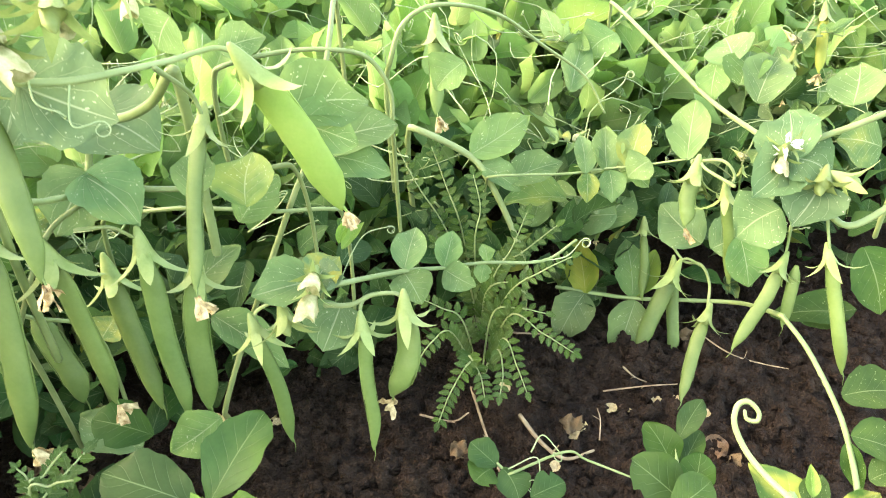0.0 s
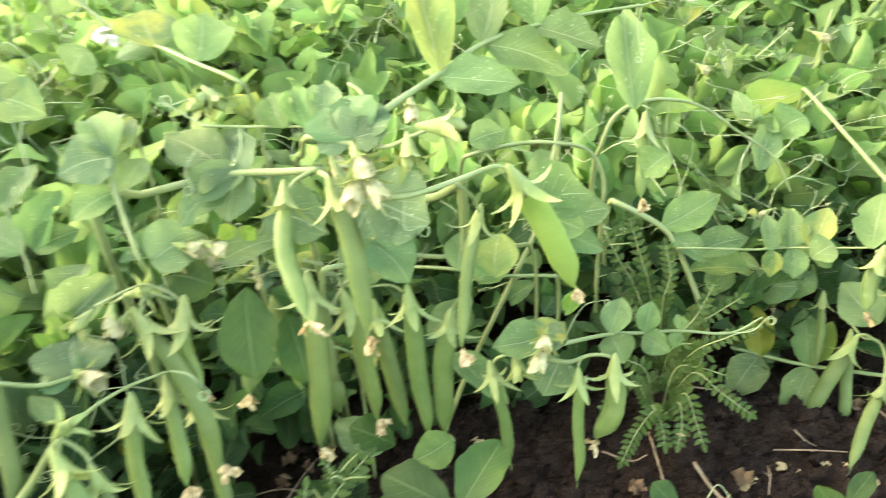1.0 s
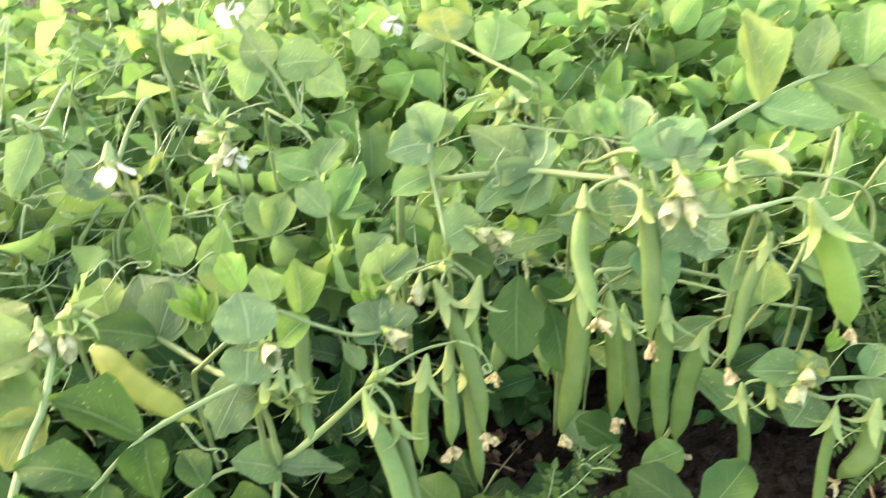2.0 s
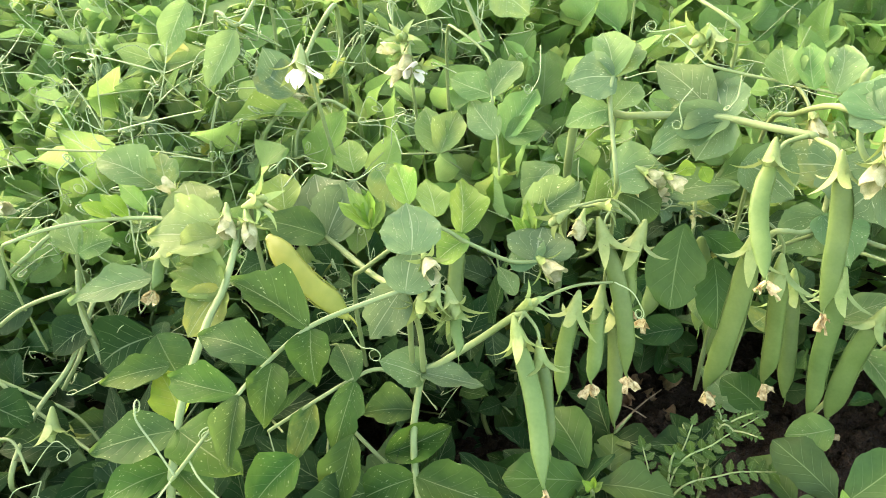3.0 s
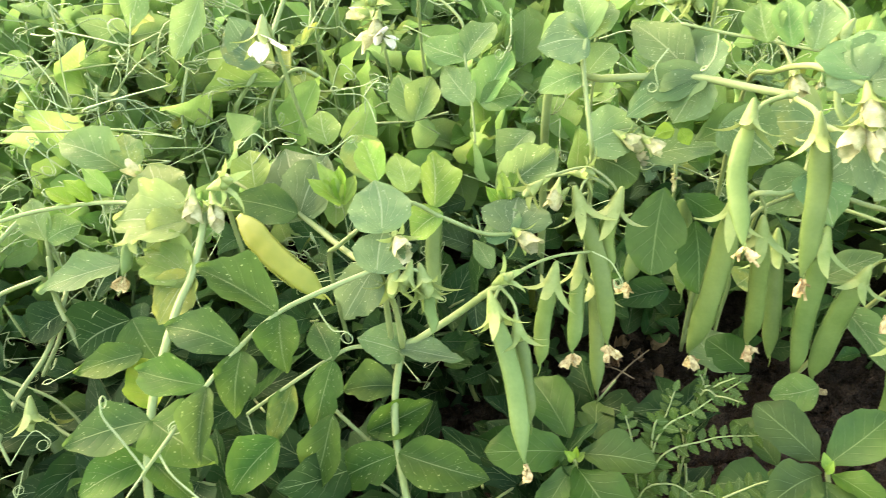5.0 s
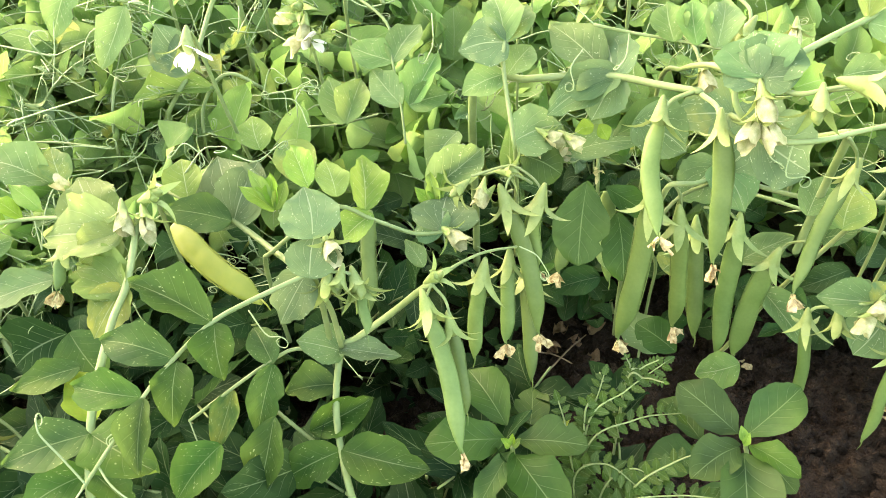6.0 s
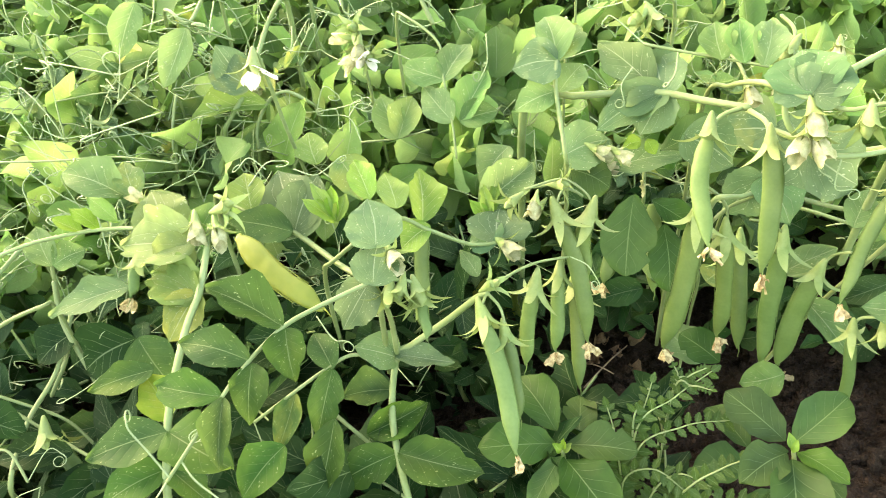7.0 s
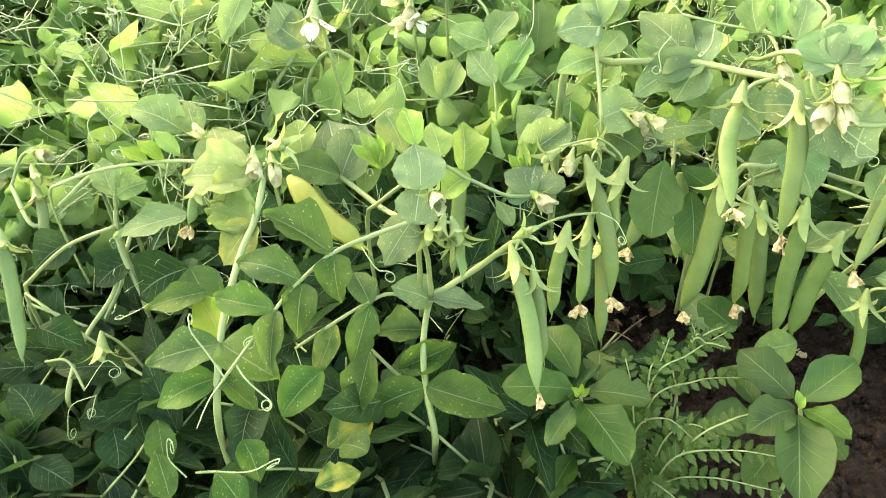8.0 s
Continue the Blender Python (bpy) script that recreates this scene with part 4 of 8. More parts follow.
g.tendril(0.00050, (-0.2859, -0.0581, 0.2197), (-0.2955, -0.0585, 0.2305), (-0.3036, -0.0591, 0.2398), (-0.3066, -0.0572, 0.2441), curl=0.0030, turns=1.30)
g.tendril(0.00050, (-0.2861, -0.0596, 0.2184), (-0.2846, -0.0697, 0.2142), (-0.2817, -0.0801, 0.2069))
g.tendril(0.00050, (-0.2867, -0.0506, 0.2226), (-0.2755, -0.0524, 0.2197), (-0.2628, -0.0506, 0.2140), curl=0.0030, turns=1.44)
g.leaf((-0.2960, 0.0216, 0.2403), (-0.3325, 0.0089, 0.2569), 0.0251, (0.46, -0.17, 0.87), "mature")
g.leaf((-0.2940, 0.0221, 0.2391), (-0.2748, 0.0074, 0.2270), 0.0226, (0.37, -0.25, 0.89), "mature")
g.leaf((-0.2940, -0.0015, 0.2378), (-0.3263, -0.0171, 0.2467), 0.0229, (0.39, -0.31, 0.87), "mature")
g.leaf((-0.2914, -0.0018, 0.2370), (-0.2756, -0.0206, 0.2255), 0.0207, (0.45, -0.16, 0.88), "mature")
g.leaf((-0.2880, -0.0235, 0.2378), (-0.3187, -0.0378, 0.2402), 0.0209, (0.25, -0.39, 0.89), "mature")
g.leaf((-0.2858, -0.0234, 0.2376), (-0.2676, -0.0442, 0.2240), 0.0159, (0.40, -0.24, 0.89), "mature")
g.leaf((-0.2971, 0.0929, 0.1543), (-0.3151, 0.0780, 0.1665), 0.0259, (0.57, -0.02, 0.82), "stipule")
g.leaf((-0.2944, 0.0944, 0.1567), (-0.2637, 0.1082, 0.1602), 0.0156, (0.04, -0.33, 0.94), "stipule")
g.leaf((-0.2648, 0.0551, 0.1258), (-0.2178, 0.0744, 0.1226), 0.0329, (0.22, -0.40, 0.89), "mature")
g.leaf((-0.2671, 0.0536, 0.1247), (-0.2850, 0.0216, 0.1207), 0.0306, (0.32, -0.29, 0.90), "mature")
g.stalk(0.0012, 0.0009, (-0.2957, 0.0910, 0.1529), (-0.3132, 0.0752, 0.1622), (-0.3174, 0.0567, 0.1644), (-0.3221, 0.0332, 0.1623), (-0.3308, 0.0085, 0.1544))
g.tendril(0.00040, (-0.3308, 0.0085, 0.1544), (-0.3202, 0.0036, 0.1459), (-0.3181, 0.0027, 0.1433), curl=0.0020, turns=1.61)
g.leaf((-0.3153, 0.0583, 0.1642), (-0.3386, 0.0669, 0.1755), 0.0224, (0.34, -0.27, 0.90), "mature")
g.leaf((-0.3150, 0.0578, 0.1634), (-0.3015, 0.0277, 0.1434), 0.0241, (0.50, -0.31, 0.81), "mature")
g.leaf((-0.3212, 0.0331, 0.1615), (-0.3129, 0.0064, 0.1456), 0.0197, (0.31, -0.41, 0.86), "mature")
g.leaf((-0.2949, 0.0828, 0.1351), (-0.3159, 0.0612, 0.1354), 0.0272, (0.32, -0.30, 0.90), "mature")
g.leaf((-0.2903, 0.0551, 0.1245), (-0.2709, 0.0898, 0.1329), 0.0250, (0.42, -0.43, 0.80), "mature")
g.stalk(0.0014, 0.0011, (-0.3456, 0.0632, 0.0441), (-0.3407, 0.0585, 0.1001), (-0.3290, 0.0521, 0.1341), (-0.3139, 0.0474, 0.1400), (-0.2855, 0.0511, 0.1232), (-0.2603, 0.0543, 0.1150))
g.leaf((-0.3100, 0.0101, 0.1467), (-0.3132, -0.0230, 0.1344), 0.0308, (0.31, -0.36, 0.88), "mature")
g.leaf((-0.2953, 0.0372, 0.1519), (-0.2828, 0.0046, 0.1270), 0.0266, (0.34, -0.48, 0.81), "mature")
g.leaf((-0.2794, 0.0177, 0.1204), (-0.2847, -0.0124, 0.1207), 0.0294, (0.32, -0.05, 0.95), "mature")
g.pod((-0.2453, 0.1143, 0.2034), (-0.1998, 0.0814, 0.1463), 0.0112, -0.0019, (0.45, -0.58, 0.69), cup=0.0129, beans=8)
g.pod((-0.2329, 0.1185, 0.1924), (-0.2105, 0.1008, 0.1493), 0.0090, -0.0009, (0.38, -0.77, 0.51), cup=0.0105, dry=0, beans=5)
g.pod((-0.2431, 0.1210, 0.1823), (-0.2241, 0.1081, 0.1433), 0.0104, -0.0000, (0.43, -0.78, 0.46), cup=0, dry=0, beans=5)
g.pod((-0.2341, 0.1519, 0.2038), (-0.2277, 0.1328, 0.1534), 0.0111, 0.0020, (0.08, -0.93, 0.36), cup=0.0128, dry=0, beans=5)
g.pod((-0.2341, 0.1784, 0.1934), (-0.2230, 0.1586, 0.1464), 0.0105, -0.0000, (0.19, -0.89, 0.42), cup=0.0120, beans=5)
g.pod((-0.2399, 0.1820, 0.2335), (-0.2071, 0.1702, 0.1538), 0.0113, -0.0040, (0.49, -0.81, 0.32), cup=0.0130, beans=8)
g.pod((-0.2311, 0.1920, 0.1748), (-0.2076, 0.1652, 0.1143), 0.0108, -0.0000, (0.07, -0.90, 0.43), cup=0.0125, dry=0, beans=7)
g.pod((-0.2228, 0.1935, 0.2333), (-0.2171, 0.1827, 0.1913), 0.0117, 0.0046, (0.06, -0.96, 0.26), cup=0.0134, beans=5)
g.stalk(0.0011, 0.0008, (-0.2456, 0.1206, 0.2128), (-0.2418, 0.1359, 0.2159), (-0.2361, 0.1560, 0.2140), (-0.2252, 0.1720, 0.2120))
g.stalk(0.0009, 0.0007, (-0.2456, 0.1206, 0.2128), (-0.2459, 0.1171, 0.2082), (-0.2453, 0.1143, 0.2034))
g.stalk(0.0009, 0.0007, (-0.2456, 0.1206, 0.2128), (-0.2380, 0.1218, 0.2044), (-0.2336, 0.1196, 0.1955))
g.stalk(0.0009, 0.0007, (-0.2556, 0.1740, 0.2470), (-0.2449, 0.1900, 0.2483), (-0.2368, 0.1922, 0.2485), (-0.2271, 0.1950, 0.2414), (-0.2225, 0.1942, 0.2337))
g.stalk(0.0009, 0.0007, (-0.2386, 0.1921, 0.2467), (-0.2406, 0.1864, 0.2414), (-0.2399, 0.1820, 0.2335))
g.flower((-0.2563, 0.1664, 0.2453), (-0.17, -0.96, -0.22), 0.0090, "bud")
g.flower((-0.2490, 0.1756, 0.2446), (0.17, -0.65, -0.74), 0.0070, "wilted")
g.flower((-0.2470, 0.1215, 0.2148), (0.67, 0.32, 0.67), 0.0090, "bud")
g.flower((-0.2849, 0.0891, 0.2478), (0.87, -0.48, -0.06), 0.0094, "wilted")
g.flower((-0.2614, 0.1543, 0.2206), (0.97, -0.18, -0.13), 0.0101, "wilted")
g.flower((-0.2772, 0.0789, 0.2335), (0.40, -0.69, -0.60), 0.0110, "bud")
g.flower((-0.2674, 0.0876, 0.2319), (0.74, -0.49, -0.46), 0.0110, "bud")
g.flower((-0.2727, 0.0837, 0.2342), (0.33, -0.77, -0.55), 0.0100, "bud")
g.tendril(0.00040, (-0.2870, -0.0232, 0.2373), (-0.2847, -0.0328, 0.2328), (-0.2878, -0.0408, 0.2310), curl=0.0030, turns=1.30)
g.tendril(0.00040, (-0.2930, 0.0406, 0.2332), (-0.2794, 0.0377, 0.2273), (-0.2731, 0.0401, 0.2274), curl=0.0040, turns=0.97)
g.tendril(0.00040, (-0.2239, 0.1730, 0.2119), (-0.2128, 0.1730, 0.2107), (-0.2044, 0.1719, 0.2027), curl=0.0030, turns=1.66)
g.pod((-0.2657, 0.0873, 0.2270), (-0.2514, 0.0755, 0.2106), 0.0065, -0.0012, (0.41, -0.54, 0.74), cup=0.0105, dry=0, beans=5)
g.stalk(0.0009, 0.0007, (-0.2836, 0.0741, 0.2359), (-0.2776, 0.0798, 0.2362), (-0.2699, 0.0863, 0.2344), (-0.2657, 0.0875, 0.2289))
g.leaf((-0.2898, 0.0851, 0.2514), (-0.3041, 0.0973, 0.2682), 0.0316, (0.56, -0.37, 0.74), "stipule")
g.leaf((-0.2829, 0.0727, 0.2372), (-0.2917, 0.0881, 0.2493), 0.0270, (0.47, -0.37, 0.81), "stipule")
g.leaf((-0.2870, 0.0721, 0.2337), (-0.2947, 0.0532, 0.2096), 0.0257, (0.35, -0.79, 0.50), "stipule")
g.leaf((-0.2619, 0.1539, 0.2206), (-0.2694, 0.1681, 0.2321), 0.0395, (0.36, -0.47, 0.81), "stipule")
g.leaf((-0.2621, 0.1514, 0.2201), (-0.2784, 0.1518, 0.2275), 0.0246, (0.34, -0.54, 0.77), "stipule")
g.leaf((-0.2952, 0.1281, 0.2368), (-0.3115, 0.1465, 0.2563), 0.0233, (0.59, -0.28, 0.76), "sunny")
g.leaf((-0.3108, 0.1052, 0.2603), (-0.3298, 0.1145, 0.2735), 0.0183, (0.31, -0.50, 0.81), "sunny")
g.leaf((-0.3007, 0.1144, 0.2526), (-0.3180, 0.1268, 0.2656), 0.0206, (0.51, -0.17, 0.84), "sunny")
g.leaf((-0.2822, 0.1669, 0.2304), (-0.2711, 0.2070, 0.2427), 0.0309, (0.44, -0.37, 0.82))
g.leaf((-0.2621, 0.1343, 0.2073), (-0.2762, 0.1377, 0.2189), 0.0128, (0.55, -0.35, 0.76))
g.leaf((-0.2913, 0.1292, 0.2346), (-0.3035, 0.1142, 0.2227), 0.0222, (0.17, -0.69, 0.70), "sunny")
g.stalk(0.0014, 0.0012, (-0.3654, 0.1066, 0.1086), (-0.3604, 0.1008, 0.1623), (-0.3496, 0.0944, 0.1986), (-0.3367, 0.0921, 0.2135), (-0.3073, 0.1144, 0.2421), (-0.2904, 0.1278, 0.2326), (-0.2725, 0.1407, 0.2219), (-0.2613, 0.1530, 0.2193))
g.leaf((-0.2717, 0.1611, 0.2243), (-0.2840, 0.1587, 0.2386), 0.0098, (0.74, -0.32, 0.59), "young")
g.leaf((-0.2723, 0.1620, 0.2256), (-0.2843, 0.1707, 0.2437), 0.0090, (0.46, -0.64, 0.61), "young")
g.leaf((-0.2718, 0.1624, 0.2256), (-0.2704, 0.1755, 0.2367), 0.0091, (0.59, -0.56, 0.59), "young")
g.leaf((-0.2740, 0.1647, 0.2295), (-0.2799, 0.1805, 0.2412), 0.0094, (0.10, -0.57, 0.82), "young")
g.leaf((-0.3442, 0.1048, 0.2316), (-0.3631, 0.0995, 0.2455), 0.0111, (0.62, -0.20, 0.76), "young")
g.leaf((-0.3447, 0.1055, 0.2326), (-0.3656, 0.1097, 0.2507), 0.0095, (0.59, -0.30, 0.75), "young")
g.leaf((-0.3442, 0.1059, 0.2326), (-0.3579, 0.1172, 0.2465), 0.0097, (0.35, -0.53, 0.77), "young")
g.leaf((-0.3432, 0.1056, 0.2315), (-0.3463, 0.1191, 0.2435), 0.0099, (0.50, -0.51, 0.70), "young")

g = Grower(thing("pea_plant", -0.3639, -0.0441, 0.0, "pea plant with pale stipules, faded flowers and a yellow pod", "pea plant", PEAS), 502)
g.stem(0.0020, 0.0017, (-0.3639, -0.0441, -0.0300), (-0.3494, -0.0478, 0.0829), (-0.3155, -0.0564, 0.1658), (-0.3252, -0.0402, 0.1954), (-0.3356, -0.0242, 0.2110), (-0.3498, 0.0004, 0.2265), (-0.3583, 0.0171, 0.2332), (-0.3679, 0.0332, 0.2449), (-0.3761, 0.0450, 0.2532))
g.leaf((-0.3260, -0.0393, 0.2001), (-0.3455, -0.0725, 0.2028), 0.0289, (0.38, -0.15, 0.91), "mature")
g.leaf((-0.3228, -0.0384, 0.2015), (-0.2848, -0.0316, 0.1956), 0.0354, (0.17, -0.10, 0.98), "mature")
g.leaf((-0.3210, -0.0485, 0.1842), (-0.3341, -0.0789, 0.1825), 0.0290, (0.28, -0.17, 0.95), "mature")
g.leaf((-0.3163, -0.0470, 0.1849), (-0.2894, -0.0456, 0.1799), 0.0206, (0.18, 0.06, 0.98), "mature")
g.leaf((-0.3617, 0.0168, 0.2325), (-0.3943, 0.0060, 0.2366), 0.0247, (0.27, -0.50, 0.82), "faded")
g.leaf((-0.3611, 0.0158, 0.2311), (-0.3613, -0.0083, 0.2167), 0.0249, (0.35, -0.48, 0.80), "faded")
g.leaf((-0.3649, 0.0166, 0.2302), (-0.3975, 0.0122, 0.2338), 0.0307, (0.15, -0.35, 0.92), "faded")
g.pod((-0.4149, 0.0175, 0.2324), (-0.4097, 0.0024, 0.2156), 0.0070, -0.0000, (0.79, -0.31, 0.53), cup=0.0105, beans=5)
g.leaf((-0.4141, 0.0045, 0.2196), (-0.4391, -0.0343, 0.2200), 0.0250, (0.27, -0.16, 0.95))
g.stalk(0.0014, 0.0012, (-0.5494, -0.0708, 0.0566), (-0.5426, -0.0728, 0.1103), (-0.5295, -0.0730, 0.1466), (-0.5151, -0.0698, 0.1615), (-0.4917, -0.0474, 0.1872), (-0.4627, -0.0277, 0.2041), (-0.4665, -0.0214, 0.1975), (-0.4767, -0.0176, 0.1634), (-0.4860, -0.0168, 0.1075))
# green pod; the yellow is sunlight put into its colour
g.pod((-0.3973, 0.0711, 0.2200), (-0.3282, 0.0721, 0.1942), 0.0170, 0.0027, (0.30, -0.53, 0.79), cup=0, dry=0, ripe_or_sunlit=True, beans=7)
g.flower((-0.3818, 0.0410, 0.2591), (0.63, -0.53, -0.57), 0.0094, "wilted")
g.flower((-0.3727, 0.0466, 0.2566), (0.70, -0.43, -0.56), 0.0094, "wilted")
g.flower((-0.3736, 0.0507, 0.2613), (0.78, 0.49, 0.39), 0.0100, "bud")
g.flower((-0.4322, 0.0413, 0.2482), (-0.61, -0.39, 0.69), 0.0078, "wilted")
g.leaf((-0.4069, 0.0331, 0.2420), (-0.4288, 0.0435, 0.2602), 0.0353, (0.48, -0.38, 0.79), "faded")
g.leaf((-0.4585, 0.0398, 0.2461), (-0.4922, 0.0239, 0.2623), 0.0303, (0.50, -0.19, 0.85))
g.leaf((-0.4517, 0.0071, 0.2419), (-0.4705, 0.0007, 0.2514), 0.0109, (0.49, -0.16, 0.86), "young")
g.leaf((-0.4446, 0.0140, 0.2425), (-0.4634, 0.0100, 0.2542), 0.0115, (0.54, -0.10, 0.83), "young")
g.leaf((-0.4376, 0.0230, 0.2451), (-0.4596, 0.0200, 0.2573), 0.0121, (0.49, -0.40, 0.78), "young")
g.stalk(0.0012, 0.0009, (-0.3824, 0.0351, 0.2459), (-0.4163, 0.0290, 0.2443), (-0.4456, 0.0125, 0.2419), (-0.4675, -0.0145, 0.2411), (-0.4803, -0.0368, 0.2372), (-0.4940, -0.0417, 0.2260), (-0.5068, -0.0411, 0.1907), (-0.5136, -0.0378, 0.1360))
g.tendril(0.00040, (-0.4675, -0.0145, 0.2411), (-0.4737, -0.0168, 0.2441), (-0.4749, -0.0259, 0.2414), curl=0.0030, turns=1.07)
g.leaf((-0.3824, 0.0321, 0.2463), (-0.4192, 0.0101, 0.2450), 0.0371, (0.24, -0.46, 0.86), "faded")
g.leaf((-0.3828, 0.0317, 0.2464), (-0.3876, 0.0108, 0.2403), 0.0273, (0.63, -0.34, 0.70), "faded")
g.leaf((-0.3757, 0.0954, 0.2168), (-0.4039, 0.0722, 0.2312), 0.0290, (0.61, -0.28, 0.74), "mature")
g.stalk(0.0016, 0.0020, (-0.4652, 0.1029, 0.1253), (-0.4602, 0.0988, 0.1806), (-0.4478, 0.0931, 0.2153), (-0.4312, 0.0887, 0.2245), (-0.3991, 0.0911, 0.2209), (-0.3786, 0.0996, 0.2120), (-0.3365, 0.0955, 0.2085), (-0.2922, 0.0788, 0.2282), (-0.2928, 0.0827, 0.2213), (-0.3002, 0.0899, 0.1870), (-0.3080, 0.0958, 0.1313))
g.leaf((-0.3788, 0.1000, 0.2125), (-0.4139, 0.1198, 0.2392), 0.0467, (0.32, -0.52, 0.80), "stipule")
g.leaf((-0.3791, 0.1004, 0.2131), (-0.3860, 0.1326, 0.2362), 0.0334, (0.47, -0.44, 0.76), "stipule")
g.leaf((-0.4034, 0.0893, 0.2260), (-0.4201, 0.1018, 0.2435), 0.0256, (0.53, -0.36, 0.77), "sunny")
g.leaf((-0.4497, 0.0433, 0.2453), (-0.4691, 0.0525, 0.2619), 0.0203, (0.55, -0.27, 0.79))
g.leaf((-0.4941, -0.0049, 0.2049), (-0.5111, 0.0016, 0.2251), 0.0212, (0.65, -0.37, 0.67))
g.leaf((-0.4927, -0.0038, 0.2048), (-0.4810, 0.0139, 0.2117), 0.0222, (0.37, -0.54, 0.75))
g.stalk(0.0016, 0.0014, (-0.4910, -0.0429, 0.1189), (-0.4932, -0.0204, 0.1417), (-0.4992, -0.0102, 0.1722), (-0.4981, -0.0033, 0.2018))
# leaf of the shade kind: darkened green stands for the shade here
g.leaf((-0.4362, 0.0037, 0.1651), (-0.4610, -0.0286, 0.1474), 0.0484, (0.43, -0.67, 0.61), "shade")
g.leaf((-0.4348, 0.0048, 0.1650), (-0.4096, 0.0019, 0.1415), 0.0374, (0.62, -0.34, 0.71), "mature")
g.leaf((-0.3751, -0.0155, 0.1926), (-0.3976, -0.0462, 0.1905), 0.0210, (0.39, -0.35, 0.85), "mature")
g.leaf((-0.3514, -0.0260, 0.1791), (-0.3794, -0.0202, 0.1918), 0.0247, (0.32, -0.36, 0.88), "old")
# four more low leaves with shade in their colour
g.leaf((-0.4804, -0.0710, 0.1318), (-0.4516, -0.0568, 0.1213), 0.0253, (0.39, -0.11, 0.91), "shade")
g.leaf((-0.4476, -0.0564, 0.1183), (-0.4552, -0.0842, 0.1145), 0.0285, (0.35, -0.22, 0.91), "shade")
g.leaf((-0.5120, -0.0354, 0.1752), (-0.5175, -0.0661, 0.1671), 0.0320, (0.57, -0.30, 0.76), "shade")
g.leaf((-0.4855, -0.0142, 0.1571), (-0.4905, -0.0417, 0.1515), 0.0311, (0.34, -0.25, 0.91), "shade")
g.stalk(0.0012, 0.0011, (-0.5580, -0.0735, 0.0362), (-0.5516, -0.0753, 0.0921), (-0.5381, -0.0756, 0.1262), (-0.5221, -0.0728, 0.1326), (-0.5001, -0.0587, 0.1196), (-0.4768, -0.0453, 0.1049), (-0.4518, -0.0422, 0.0871), (-0.4551, -0.0394, 0.0725), (-0.4653, -0.0368, 0.0363), (-0.4747, -0.0354, -0.0175))
g.stalk(0.0016, 0.0014, (-0.4923, -0.0149, 0.0296), (-0.4834, -0.0171, 0.0830), (-0.4729, -0.0197, 0.1196), (-0.4678, -0.0210, 0.1361), (-0.4895, -0.0160, 0.1667), (-0.4981, -0.0071, 0.1902))
g.pod((-0.4740, -0.0586, 0.1061), (-0.4318, -0.0652, 0.0810), 0.0124, -0.0011, (0.45, -0.29, 0.84), cup=0.0142, dry=0, beans=5)

g = Grower(thing("pea_plant", -0.3224, 0.2674, 0.0, "pea plant with a long row of hanging green pods", "pea plant", PEAS), 503)
g.stem(0.0026, 0.0022, (-0.3224, 0.2674, -0.0300), (-0.3129, 0.2558, 0.1351), (-0.2910, 0.2285, 0.2702), (-0.2628, 0.2350, 0.2764), (-0.2354, 0.2472, 0.2804), (-0.2150, 0.2549, 0.2822), (-0.1875, 0.2519, 0.2857), (-0.1646, 0.2492, 0.2892))
g.stalk(0.0014, 0.0009, (-0.1674, 0.2477, 0.2889), (-0.1748, 0.2410, 0.2854), (-0.1775, 0.2346, 0.2790))
g.stalk(0.0014, 0.0009, (-0.1636, 0.2489, 0.2881), (-0.1481, 0.2268, 0.2960), (-0.1422, 0.2161, 0.2927))
g.pod((-0.1652, 0.2580, 0.2015), (-0.1556, 0.2561, 0.1155), 0.0135, -0.0021, (-0.05, -1.00, 0.02), cup=0.0138, beans=8)
g.pod((-0.1374, 0.2852, 0.1888), (-0.1260, 0.2655, 0.0968), 0.0142, 0.0007, (-0.08, -0.98, 0.20), cup=0.0145, beans=9)
g.pod((-0.1116, 0.2808, 0.1789), (-0.1164, 0.2696, 0.0986), 0.0148, 0.0029, (0.09, -0.99, 0.13), cup=0.0119, beans=8)
g.pod((-0.1653, 0.2974, 0.1668), (-0.1441, 0.2740, 0.0951), 0.0132, 0.0010, (0.17, -0.92, 0.36), cup=0.0138, dry=0, beans=6)
g.pod((-0.1787, 0.2426, 0.2212), (-0.1783, 0.2216, 0.1209), 0.0165, -0.0021, (-0.04, -0.98, 0.21), cup=0.0145, beans=10)
g.pod((-0.1419, 0.2170, 0.2939), (-0.1267, 0.2010, 0.2257), 0.0112, -0.0023, (0.32, -0.91, 0.28), cup=0.0107, beans=7)
g.pod((-0.1781, 0.2355, 0.2808), (-0.1538, 0.1939, 0.2361), 0.0107, 0.0047, (0.16, -0.68, 0.72), cup=0.0123, beans=6)
g.pod((-0.3248, 0.1603, 0.2041), (-0.3063, 0.1279, 0.1478), 0.0114, -0.0000, (0.51, -0.66, 0.55), cup=0, dry=0, beans=6)
g.pod((-0.2172, 0.2663, 0.1958), (-0.2009, 0.2505, 0.1376), 0.0142, -0.0000, (0.28, -0.90, 0.32), cup=0, dry=0, beans=6)
g.pod((-0.2385, 0.2675, 0.1723), (-0.2358, 0.2446, 0.1329), 0.0127, -0.0000, (0.36, -0.80, 0.49), cup=0.0145, beans=5)
g.stalk(0.0010, 0.0008, (-0.1842, 0.2528, 0.2315), (-0.1744, 0.2547, 0.2275), (-0.1675, 0.2589, 0.2169), (-0.1653, 0.2588, 0.2050))
